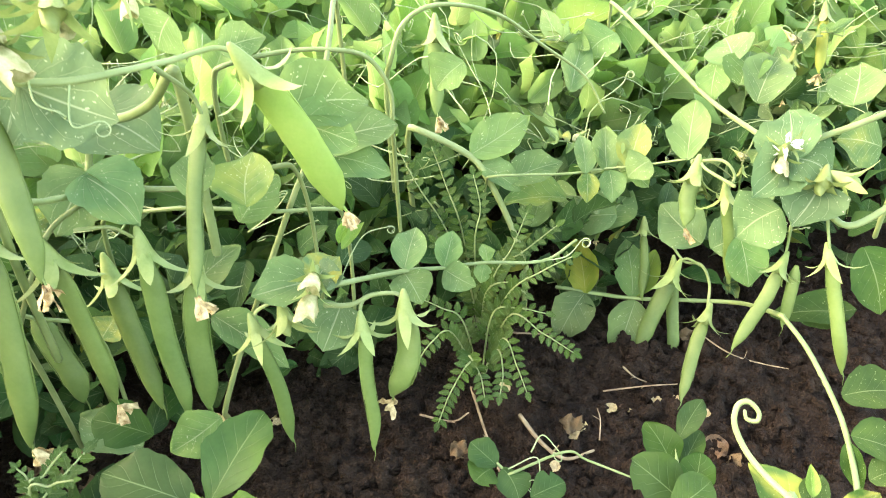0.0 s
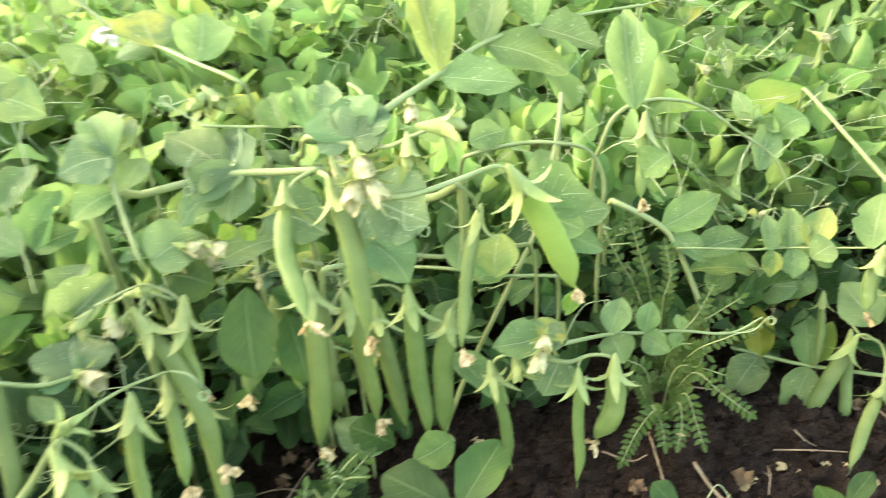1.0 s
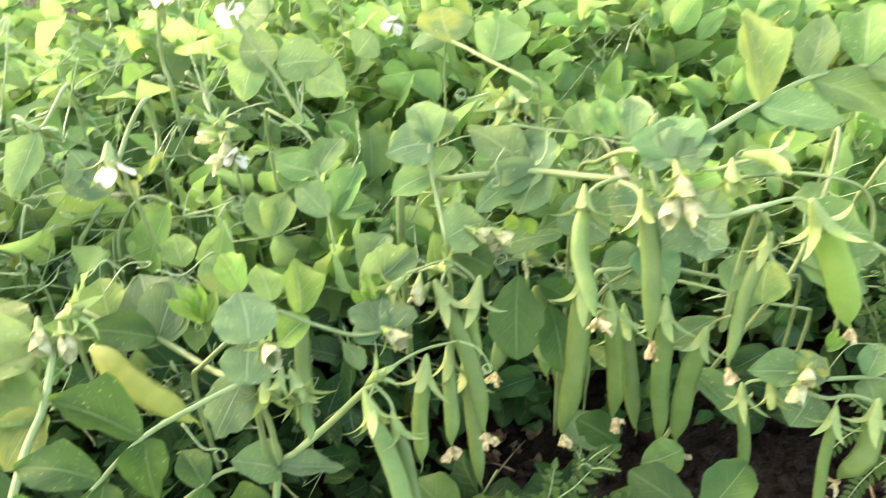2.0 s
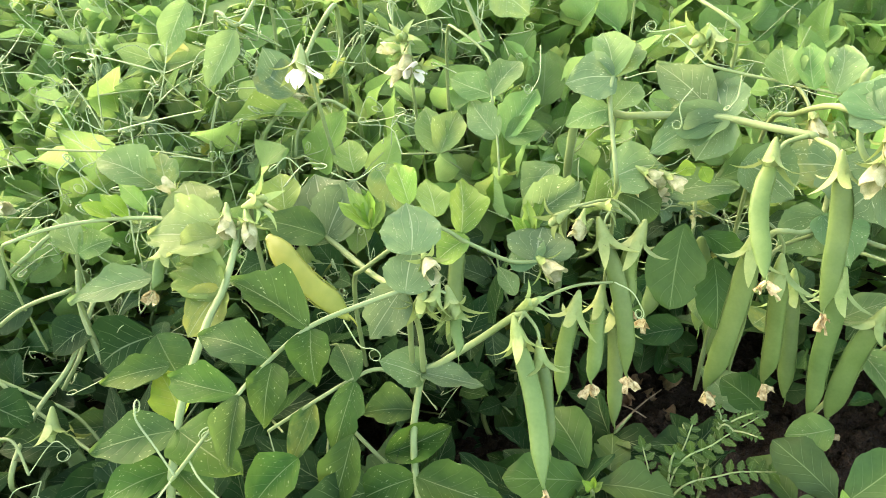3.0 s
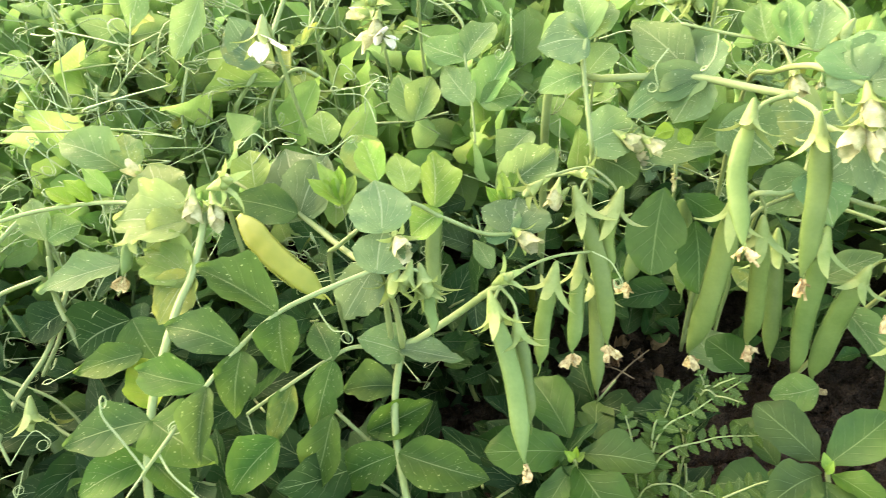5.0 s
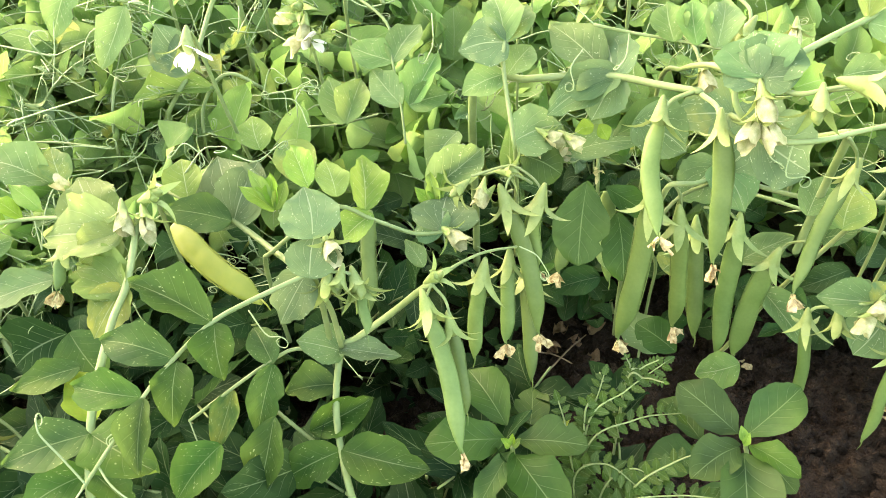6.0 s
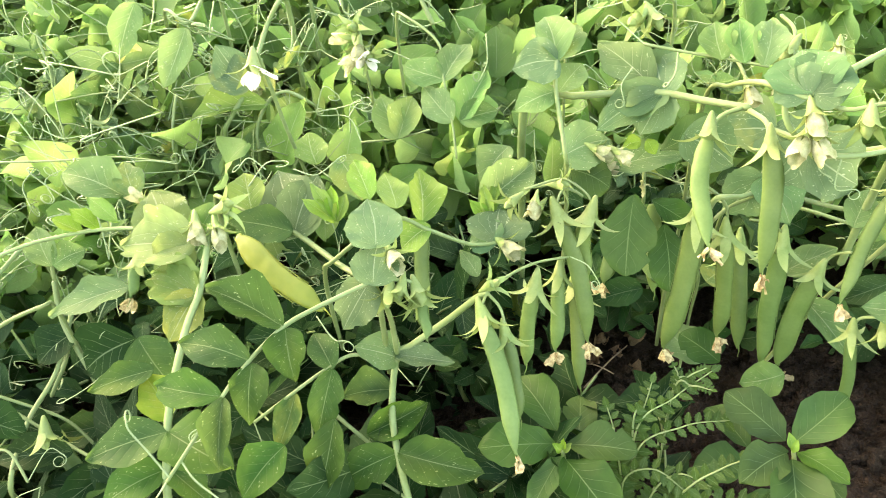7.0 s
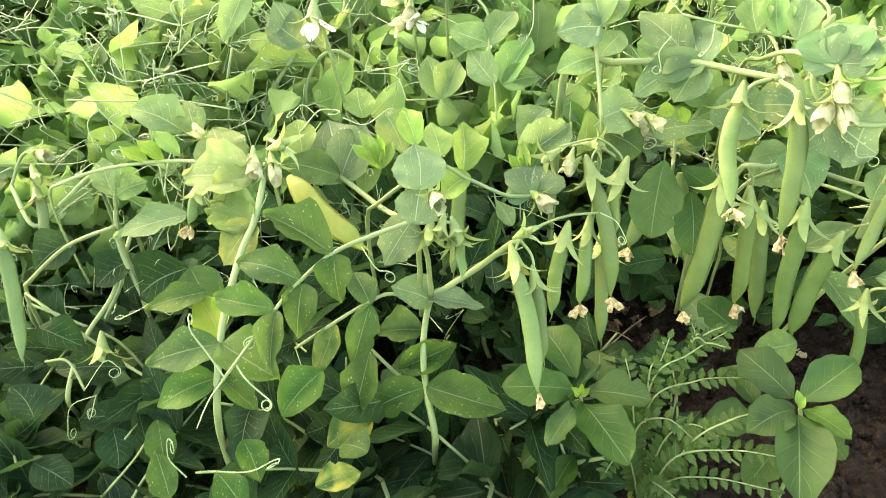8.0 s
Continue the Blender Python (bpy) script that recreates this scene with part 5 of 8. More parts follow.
g.stalk(0.0010, 0.0008, (-0.1543, 0.2669, 0.2081), (-0.1451, 0.2778, 0.2028), (-0.1388, 0.2848, 0.1931))
g.stalk(0.0010, 0.0008, (-0.0974, 0.2653, 0.2090), (-0.1070, 0.2817, 0.1914), (-0.1117, 0.2810, 0.1814))
g.stalk(0.0010, 0.0008, (-0.1829, 0.2480, 0.2228), (-0.1792, 0.2442, 0.2220))
g.flower((-0.2487, 0.1822, 0.2354), (-0.16, -0.89, -0.42), 0.0078, "wilted")
g.flower((-0.2460, 0.1893, 0.2450), (0.97, 0.21, 0.15), 0.0090, "bud")
g.stalk(0.0009, 0.0008, (-0.2581, 0.1869, 0.2396), (-0.2460, 0.1893, 0.2450), (-0.2358, 0.1951, 0.2407), (-0.2321, 0.1981, 0.2368))
g.stalk(0.0009, 0.0008, (-0.2411, 0.1924, 0.2320), (-0.2450, 0.1891, 0.2295), (-0.2408, 0.1880, 0.2266))
g.leaf((-0.2154, 0.2551, 0.2828), (-0.2472, 0.2561, 0.2831), 0.0572, (-0.00, -0.43, 0.90), "stipule")
g.leaf((-0.2152, 0.2545, 0.2817), (-0.2201, 0.2410, 0.2591), 0.0311, (0.23, -0.86, 0.46), "stipule")
g.leaf((-0.2157, 0.2550, 0.2828), (-0.2452, 0.2326, 0.2597), 0.0259, (0.09, -0.77, 0.63), "stipule")
g.leaf((-0.2104, 0.2702, 0.1766), (-0.1999, 0.2497, 0.1457), 0.0331, (0.48, -0.65, 0.59))
g.leaf((-0.2374, 0.2457, 0.2282), (-0.2043, 0.2758, 0.2387), 0.0267, (0.12, -0.45, 0.89))
g.leaf((-0.2189, 0.2717, 0.2263), (-0.2095, 0.2774, 0.2288), 0.0198, (0.18, -0.62, 0.76), "weed")
g.leaf((-0.2376, 0.2383, 0.2265), (-0.2712, 0.2466, 0.2441), 0.0359, (0.32, -0.45, 0.83))
g.leaf((-0.2591, 0.2257, 0.2422), (-0.2409, 0.2496, 0.2473), 0.0329, (0.49, -0.53, 0.69), "stipule")
g.flower((-0.2354, 0.2389, 0.2464), (0.95, -0.07, -0.29), 0.0086, "wilted")
g.flower((-0.2477, 0.2339, 0.2472), (0.96, 0.08, -0.28), 0.0086, "wilted")
g.leaf((-0.2251, 0.2560, 0.2463), (-0.2318, 0.2465, 0.2458), 0.0109, (0.54, -0.42, 0.73), "young")
g.leaf((-0.2222, 0.2581, 0.2476), (-0.2147, 0.2567, 0.2397), 0.0099, (0.40, -0.76, 0.52), "young")

g = Grower(thing("pea_plant", -0.2280, 0.3520, 0.0, "tall pea plant with silvery leaves, cream flowers and young pods", "pea plant", PEAS), 504)
g.stem(0.0014, 0.0017, (-0.2280, 0.3520, -0.0300), (-0.2220, 0.3382, 0.1271), (-0.2080, 0.3062, 0.2542), (-0.1824, 0.2696, 0.2884), (-0.1549, 0.2252, 0.3167), (-0.1410, 0.2188, 0.3187), (-0.1299, 0.2191, 0.3172))
g.stalk(0.0020, 0.0008, (-0.1293, 0.2217, 0.3190), (-0.1197, 0.2368, 0.3263), (-0.1031, 0.2707, 0.3326), (-0.0836, 0.2873, 0.3433), (-0.0609, 0.3015, 0.3479), (-0.0377, 0.3156, 0.3498), (-0.0125, 0.3330, 0.3496))
g.tendril(0.00040, (-0.0125, 0.3330, 0.3496), (-0.0006, 0.3416, 0.3507), (0.0105, 0.3466, 0.3487), curl=0.0040, turns=1.31)
g.tendril(0.00040, (-0.0125, 0.3330, 0.3496), (-0.0134, 0.3293, 0.3381), (-0.0105, 0.3249, 0.3245), curl=0.0020, turns=1.54)
g.leaf((-0.1028, 0.2719, 0.3343), (-0.1209, 0.2977, 0.3713), 0.0242, (0.25, -0.73, 0.63))
g.leaf((-0.1008, 0.2710, 0.3315), (-0.0629, 0.2713, 0.3328), 0.0234, (-0.02, -0.66, 0.75))
g.leaf((-0.0842, 0.2873, 0.3439), (-0.0845, 0.3164, 0.3732), 0.0224, (-0.04, -0.71, 0.70))
g.leaf((-0.0823, 0.2872, 0.3423), (-0.0420, 0.2862, 0.3338), 0.0275, (0.15, -0.60, 0.78))
g.leaf((-0.0609, 0.3018, 0.3484), (-0.0657, 0.3285, 0.3750), 0.0279, (-0.18, -0.71, 0.68))
g.leaf((-0.0596, 0.3014, 0.3469), (-0.0286, 0.2997, 0.3377), 0.0209, (0.17, -0.69, 0.70))
g.leaf((-0.0141, 0.3619, 0.2852), (-0.0238, 0.4013, 0.3361), 0.0304, (0.13, -0.77, 0.62))
g.leaf((-0.1305, 0.2212, 0.3212), (-0.1421, 0.2363, 0.3337), 0.0360, (0.03, -0.63, 0.78), "stipule")
g.leaf((-0.1292, 0.2215, 0.3206), (-0.1261, 0.2396, 0.3315), 0.0301, (0.18, -0.53, 0.83), "stipule")
g.leaf((-0.1313, 0.2192, 0.3185), (-0.1466, 0.2232, 0.3238), 0.0241, (0.04, -0.75, 0.66), "stipule")
g.leaf((-0.1273, 0.2196, 0.3202), (-0.1146, 0.2229, 0.3245), 0.0185, (-0.06, -0.70, 0.72), "stipule")
g.flower((-0.1278, 0.2166, 0.3157), (0.51, -0.58, -0.64), 0.0101, "wilted")
g.flower((-0.1251, 0.2121, 0.3063), (-0.06, -0.76, -0.64), 0.0101, "wilted")
g.flower((-0.1239, 0.2126, 0.3063), (0.65, -0.43, -0.62), 0.0101, "wilted")
g.stalk(0.0012, 0.0008, (-0.1282, 0.2198, 0.3171), (-0.1132, 0.2177, 0.3170), (-0.1022, 0.2212, 0.3209), (-0.0927, 0.2248, 0.3239))
g.flower((-0.0933, 0.2248, 0.3243), (0.99, 0.10, -0.04), 0.0130, "bud")
g.flower((-0.1036, 0.2186, 0.3177), (0.24, -0.68, -0.69), 0.0110, "bud")
g.stalk(0.0009, 0.0008, (-0.1027, 0.2210, 0.3210), (-0.1043, 0.2193, 0.3193), (-0.1035, 0.2183, 0.3170))
g.stalk(0.0015, 0.0009, (-0.1224, 0.2171, 0.2920), (-0.1106, 0.2257, 0.2892), (-0.0993, 0.2376, 0.2882), (-0.0889, 0.2572, 0.2858), (-0.0766, 0.2693, 0.2864), (-0.0679, 0.2701, 0.2833))
g.stalk(0.0010, 0.0007, (-0.0914, 0.2475, 0.2861), (-0.0878, 0.2636, 0.2709), (-0.0855, 0.2653, 0.2617))
g.stalk(0.0015, 0.0014, (-0.1410, 0.2188, 0.3187), (-0.1356, 0.2143, 0.3053), (-0.1224, 0.2171, 0.2920))
# brightness of this pod comes from its lightened colour
g.pod((-0.0660, 0.2679, 0.2804), (-0.0373, 0.2816, 0.2100), 0.0188, -0.0024, (-0.09, -0.97, -0.22), cup=0.0145, pale=True, beans=7)
g.pod((-0.0860, 0.2659, 0.2589), (-0.0910, 0.2355, 0.1966), 0.0092, 0.0025, (-0.25, -0.86, 0.44), cup=0.0105, beans=7)
g.leaf((-0.1235, 0.2209, 0.2889), (-0.0996, 0.2311, 0.2736), 0.0398, (0.60, -0.56, 0.57), "stipule")
g.leaf((-0.1247, 0.2201, 0.2885), (-0.1346, 0.2138, 0.2710), 0.0304, (0.08, -0.95, 0.30), "stipule")
g.tendril(0.00040, (-0.1106, 0.2257, 0.2892), (-0.1078, 0.2151, 0.2781), (-0.1003, 0.2185, 0.2781), curl=0.0030, turns=0.98)
g.leaf((-0.0702, 0.3117, 0.2442), (-0.0310, 0.3408, 0.2425), 0.0437, (0.39, -0.47, 0.79))
g.leaf((-0.0682, 0.3107, 0.2412), (-0.0341, 0.3177, 0.2275), 0.0306, (0.39, -0.67, 0.63))
g.leaf((-0.1009, 0.2716, 0.2218), (-0.1003, 0.2886, 0.2388), 0.0209, (0.15, -0.70, 0.70))
g.stalk(0.0014, 0.0012, (-0.1554, 0.2939, 0.2161), (-0.1283, 0.3021, 0.2097), (-0.1010, 0.3078, 0.2092), (-0.0741, 0.3069, 0.2188), (-0.0675, 0.3166, 0.2115), (-0.0668, 0.3285, 0.1772), (-0.0695, 0.3365, 0.1215))
g.leaf((-0.0833, 0.2852, 0.2106), (-0.0849, 0.3079, 0.2283), 0.0338, (-0.03, -0.62, 0.79))
g.stalk(0.0014, 0.0012, (-0.2054, 0.2824, 0.0558), (-0.2028, 0.2743, 0.1091), (-0.1972, 0.2641, 0.1458), (-0.1904, 0.2580, 0.1626), (-0.1755, 0.2744, 0.1989), (-0.1610, 0.2878, 0.2103))
g.leaf((-0.1927, 0.2445, 0.2652), (-0.1660, 0.2533, 0.2498), 0.0358, (0.55, -0.53, 0.65), "stipule")

g = Grower(thing("pea_plant", -0.1372, 0.3255, 0.0, "pea plant with a broad flat pod and a toothed stipule rosette", "pea plant", PEAS), 505)
g.stem(0.0017, 0.0015, (-0.1372, 0.3255, -0.0300), (-0.1383, 0.3277, 0.0301), (-0.1304, 0.3121, 0.0603), (-0.1139, 0.3301, 0.1055), (-0.0814, 0.3439, 0.1795), (-0.0710, 0.3604, 0.2043), (-0.0649, 0.4004, 0.2446), (-0.0659, 0.4337, 0.2640), (-0.0683, 0.4504, 0.2580), (-0.0709, 0.4638, 0.2240), (-0.0726, 0.4699, 0.1680))
g.leaf((-0.0704, 0.3604, 0.2042), (-0.0258, 0.3778, 0.2161), 0.0426, (-0.02, -0.54, 0.84))
g.leaf((-0.0685, 0.3584, 0.2008), (-0.0278, 0.3539, 0.1972), 0.0325, (0.03, -0.47, 0.88))
g.leaf((-0.1034, 0.3242, 0.1796), (-0.0867, 0.3456, 0.1981), 0.0270, (0.16, -0.71, 0.68))
g.leaf((-0.0624, 0.3968, 0.2329), (-0.0857, 0.3968, 0.2267), 0.0248, (-0.12, -0.89, 0.44))
g.stalk(0.0016, 0.0014, (-0.1342, 0.4051, 0.1433), (-0.1331, 0.3966, 0.1982), (-0.1271, 0.3864, 0.2333), (-0.1165, 0.3810, 0.2437), (-0.0892, 0.3964, 0.2456), (-0.0649, 0.4007, 0.2451), (-0.0445, 0.4076, 0.2381), (-0.0332, 0.4082, 0.2186), (-0.0329, 0.4055, 0.1952), (-0.0343, 0.4144, 0.1773), (-0.0362, 0.4260, 0.1403), (-0.0374, 0.4342, 0.0873))
g.leaf((0.0085, 0.4295, 0.2276), (-0.0085, 0.4243, 0.2124), 0.0276, (-0.19, -0.85, 0.50))
g.pod((-0.0086, 0.4440, 0.2438), (-0.0072, 0.4211, 0.1976), 0.0114, -0.0000, (-0.10, -0.89, 0.44), cup=0.0131, beans=5)
g.leaf((-0.1469, 0.3927, 0.2667), (-0.1605, 0.3920, 0.2487), 0.0369, (-0.25, -0.94, 0.22))
g.leaf((-0.1196, 0.3848, 0.2503), (-0.0970, 0.3962, 0.2557), 0.0237, (0.25, -0.77, 0.59))
g.stalk(0.0014, 0.0007, (-0.0524, 0.2700, 0.1745), (-0.0437, 0.2780, 0.1728), (-0.0189, 0.3162, 0.1547), (0.0004, 0.3310, 0.1471), (0.0228, 0.3440, 0.1421), (0.0545, 0.3533, 0.1373), (0.0735, 0.3609, 0.1466))
g.tendril(0.00040, (0.0481, 0.3528, 0.1373), (0.0672, 0.3554, 0.1388), (0.0766, 0.3611, 0.1465), curl=0.0030, turns=1.59)
g.leaf((-0.0187, 0.3177, 0.1551), (-0.0139, 0.3353, 0.1712), 0.0214, (-0.05, -0.67, 0.74))
g.leaf((-0.0187, 0.3164, 0.1531), (-0.0085, 0.3028, 0.1451), 0.0267, (0.18, -0.40, 0.90))
g.leaf((0.0007, 0.3313, 0.1476), (0.0051, 0.3478, 0.1619), 0.0172, (0.08, -0.67, 0.74))
g.leaf((0.0013, 0.3304, 0.1461), (0.0179, 0.3217, 0.1412), 0.0190, (-0.14, -0.67, 0.73))
g.leaf((0.0222, 0.3435, 0.1413), (0.0198, 0.3363, 0.1340), 0.0113, (-0.09, -0.69, 0.71))
g.leaf((0.0235, 0.3445, 0.1428), (0.0212, 0.3523, 0.1498), 0.0098, (0.21, -0.62, 0.76))
g.leaf((-0.0573, 0.2753, 0.1761), (-0.0832, 0.2683, 0.1725), 0.0232, (0.07, -0.66, 0.74), "stipule")
g.leaf((-0.0529, 0.2739, 0.1771), (-0.0438, 0.2853, 0.1845), 0.0216, (0.01, -0.55, 0.83), "stipule")
g.leaf((-0.0516, 0.2737, 0.1766), (-0.0397, 0.2742, 0.1795), 0.0212, (-0.20, -0.38, 0.90), "stipule")
g.leaf((-0.0468, 0.2857, 0.1534), (-0.0538, 0.2686, 0.1403), 0.0331, (0.04, -0.62, 0.79), "stipule")
g.leaf((-0.0586, 0.2749, 0.1757), (-0.0707, 0.2854, 0.1828), 0.0187, (0.11, -0.47, 0.88), "stipule")
g.flower((-0.1658, 0.3236, 0.2915), (0.47, -0.60, -0.65), 0.0101, "wilted")
g.flower((-0.1836, 0.3055, 0.2746), (0.61, -0.58, -0.53), 0.0101, "wilted")
g.flower((-0.1671, 0.3255, 0.2947), (-0.19, -0.69, -0.69), 0.0120, "bud")
g.stalk(0.0011, 0.0009, (-0.1821, 0.3417, 0.3037), (-0.1714, 0.3345, 0.3001), (-0.1658, 0.3236, 0.2915))
g.stalk(0.0011, 0.0009, (-0.2042, 0.3215, 0.2841), (-0.1932, 0.3145, 0.2808), (-0.1836, 0.3055, 0.2746))
g.flower((-0.1496, 0.3584, 0.2879), (0.27, -0.73, -0.63), 0.0094, "wilted")
g.flower((-0.0515, 0.2698, 0.1854), (0.00, -0.99, -0.11), 0.0086, "wilted")
g.flower((-0.0522, 0.2664, 0.1801), (-0.17, -0.77, -0.62), 0.0101, "wilted")
g.stalk(0.0010, 0.0008, (-0.0568, 0.2734, 0.1768), (-0.0709, 0.2683, 0.1707), (-0.0808, 0.2674, 0.1649), (-0.0833, 0.2658, 0.1589))
g.stalk(0.0010, 0.0008, (-0.0581, 0.2719, 0.1746), (-0.0658, 0.2687, 0.1705), (-0.0683, 0.2661, 0.1667))
g.flower((-0.0683, 0.2658, 0.1663), (0.32, -0.65, -0.69), 0.0110, "bud")
g.pod((-0.0830, 0.2649, 0.1576), (-0.0722, 0.2587, 0.0894), 0.0082, -0.0011, (0.25, -0.96, 0.13), cup=0.0105, dry=0, beans=7)
g.stalk(0.0012, 0.0008, (-0.0502, 0.2724, 0.1648), (-0.0385, 0.2732, 0.1644), (-0.0280, 0.2764, 0.1680), (-0.0177, 0.2782, 0.1675), (-0.0138, 0.2768, 0.1647))
g.stalk(0.0009, 0.0008, (-0.0319, 0.2756, 0.1672), (-0.0338, 0.2728, 0.1631), (-0.0332, 0.2701, 0.1586))
g.pod((-0.0332, 0.2687, 0.1564), (-0.0308, 0.2555, 0.0878), 0.0078, -0.0008, (0.22, -0.96, 0.19), cup=0.0105, dry=0, beans=7)
g.pod((-0.0138, 0.2754, 0.1624), (-0.0214, 0.2672, 0.1127), 0.0150, -0.0049, (-0.44, -0.87, 0.21), cup=0.0125, beans=5)
g.tendril(0.00030, (-0.0437, 0.2784, 0.1734), (-0.0343, 0.2944, 0.1882), (-0.0214, 0.2998, 0.1912), curl=0.0020, turns=1.46)
g.leaf((-0.0435, 0.2910, 0.1841), (-0.0343, 0.2987, 0.1950), 0.0064, (-0.10, -0.77, 0.63), "young")
g.leaf((-0.0449, 0.2923, 0.1864), (-0.0417, 0.2989, 0.1964), 0.0060, (-0.19, -0.79, 0.58), "young")
g.pod((-0.2188, 0.3025, 0.1331), (-0.2009, 0.2940, 0.0792), 0.0160, -0.0012, (0.42, -0.86, 0.28), cup=0, dry=0, beans=5)
g.leaf((-0.1824, 0.2985, 0.1215), (-0.1764, 0.3053, 0.1315), 0.0243, (-0.07, -0.81, 0.59))
g.leaf((-0.1706, 0.2829, 0.0571), (-0.2056, 0.2907, 0.0745), 0.0341, (0.37, -0.32, 0.87))
g.leaf((-0.1687, 0.3280, 0.2366), (-0.1960, 0.3104, 0.2369), 0.0414, (0.33, -0.49, 0.81), "stipule")
g.leaf((-0.1673, 0.3274, 0.2354), (-0.1320, 0.3151, 0.2257), 0.0528, (0.11, -0.41, 0.91), "stipule")
g.leaf((-0.1597, 0.2937, 0.2201), (-0.1739, 0.2765, 0.1986), 0.0343, (0.20, -0.83, 0.52), "stipule")
g.leaf((-0.1584, 0.2937, 0.2200), (-0.1351, 0.2862, 0.1990), 0.0352, (0.48, -0.52, 0.71), "stipule")
g.stalk(0.0022, 0.0020, (-0.1026, 0.2877, 0.1832), (-0.0980, 0.2793, 0.2393), (-0.0941, 0.2696, 0.2732), (-0.0945, 0.2652, 0.2786), (-0.1139, 0.2847, 0.2597), (-0.1432, 0.3123, 0.2418), (-0.1673, 0.3277, 0.2358))
g.stalk(0.0018, 0.0016, (-0.1857, 0.2665, 0.1339), (-0.1811, 0.2584, 0.1898), (-0.1734, 0.2508, 0.2239), (-0.1658, 0.2500, 0.2306), (-0.1619, 0.2685, 0.2219), (-0.1596, 0.2923, 0.2179), (-0.1687, 0.3273, 0.2354))
g.stalk(0.0014, 0.0012, (-0.2002, 0.3599, 0.0749), (-0.1979, 0.3533, 0.1294), (-0.1897, 0.3429, 0.1649), (-0.1767, 0.3335, 0.1765), (-0.1420, 0.3294, 0.1840), (-0.1118, 0.3297, 0.1838), (-0.0889, 0.3322, 0.1808), (-0.0618, 0.3436, 0.1762), (-0.0570, 0.3563, 0.1649), (-0.0583, 0.3687, 0.1296), (-0.0622, 0.3756, 0.0749))
g.leaf((-0.1372, 0.3144, 0.1404), (-0.1118, 0.3348, 0.1600), 0.0233, (0.10, -0.75, 0.66))
g.leaf((-0.1550, 0.2729, 0.0768), (-0.1856, 0.2721, 0.0892), 0.0288, (0.33, -0.54, 0.78), "weed")
g.leaf((-0.1182, 0.3012, 0.1355), (-0.0769, 0.2837, 0.1205), 0.0237, (0.14, -0.43, 0.89))
g.leaf((-0.1113, 0.2661, 0.0974), (-0.1327, 0.2484, 0.0911), 0.0269, (0.27, -0.59, 0.76))

g = Grower(thing("pea_plant", 0.0497, 0.4672, 0.0, "pea plant with a jagged nibbled leaf and stout bent stem", "pea plant", PEAS), 506)
g.stem(0.0022, 0.0022, (0.0497, 0.4672, -0.0300), (0.0498, 0.4697, 0.0346), (0.0491, 0.4522, 0.0693), (0.0366, 0.4601, 0.1025), (0.0226, 0.4651, 0.1314), (0.0090, 0.4690, 0.1491), (-0.0245, 0.4621, 0.1711), (-0.0323, 0.4707, 0.1655), (-0.0353, 0.4823, 0.1316), (-0.0346, 0.4905, 0.0755))
g.stalk(0.0022, 0.0008, (-0.0475, 0.4891, 0.1110), (-0.0471, 0.4809, 0.1642), (-0.0445, 0.4693, 0.2010), (-0.0399, 0.4607, 0.2182), (-0.0297, 0.4646, 0.2420), (-0.0073, 0.4772, 0.2495), (0.0280, 0.5171, 0.2324), (0.0609, 0.5428, 0.2027), (0.0948, 0.5573, 0.1738), (0.1114, 0.5530, 0.1456))
g.tendril(0.00060, (0.0948, 0.5573, 0.1738), (0.1055, 0.5638, 0.1826), (0.1098, 0.5675, 0.1879), curl=0.0020, turns=1.18)
g.tendril(0.00060, (0.1067, 0.5554, 0.1539), (0.1236, 0.5606, 0.1655), (0.1279, 0.5656, 0.1727), curl=0.0030, turns=1.56)
g.leaf((0.0113, 0.4698, 0.1500), (0.0527, 0.4931, 0.1717), 0.0325, (0.10, -0.77, 0.63))
g.leaf((0.0166, 0.4706, 0.1410), (0.0461, 0.4597, 0.1288), 0.0231, (0.11, -0.59, 0.80))
g.leaf((0.0364, 0.4660, 0.1309), (0.0760, 0.4816, 0.1406), 0.0278, (0.08, -0.67, 0.74))
g.leaf((0.0775, 0.4802, 0.1099), (0.0326, 0.4751, 0.1081), 0.0301, (0.02, -0.50, 0.87))
g.leaf((0.0533, 0.4721, 0.0909), (0.0614, 0.4880, 0.1151), 0.0260, (-0.09, -0.82, 0.57))
g.stalk(0.0012, 0.0007, (0.0207, 0.4815, 0.0414), (0.0189, 0.4730, 0.0966), (0.0208, 0.4615, 0.1314), (0.0285, 0.4537, 0.1406), (0.0752, 0.4666, 0.1357), (0.0987, 0.4708, 0.1370), (0.1268, 0.4597, 0.1456), (0.1489, 0.4404, 0.1588))
g.leaf((0.0892, 0.4680, 0.1358), (0.0873, 0.4874, 0.1578), 0.0187, (0.17, -0.73, 0.66))
g.leaf((0.0908, 0.4677, 0.1351), (0.0905, 0.4546, 0.1200), 0.0179, (0.10, -0.75, 0.65))
g.leaf((0.1040, 0.4698, 0.1366), (0.1046, 0.4915, 0.1618), 0.0246, (0.10, -0.75, 0.65))
g.leaf((0.1056, 0.4699, 0.1366), (0.1076, 0.4558, 0.1194), 0.0209, (0.00, -0.77, 0.64))
g.leaf((0.1180, 0.4674, 0.1403), (0.1280, 0.4905, 0.1662), 0.0272, (-0.28, -0.66, 0.70))
g.leaf((0.1169, 0.4647, 0.1399), (0.1317, 0.4569, 0.1309), 0.0174, (0.06, -0.70, 0.71))
g.leaf((0.1296, 0.4568, 0.1500), (0.1147, 0.4508, 0.1425), 0.0271, (-0.15, -0.60, 0.79))
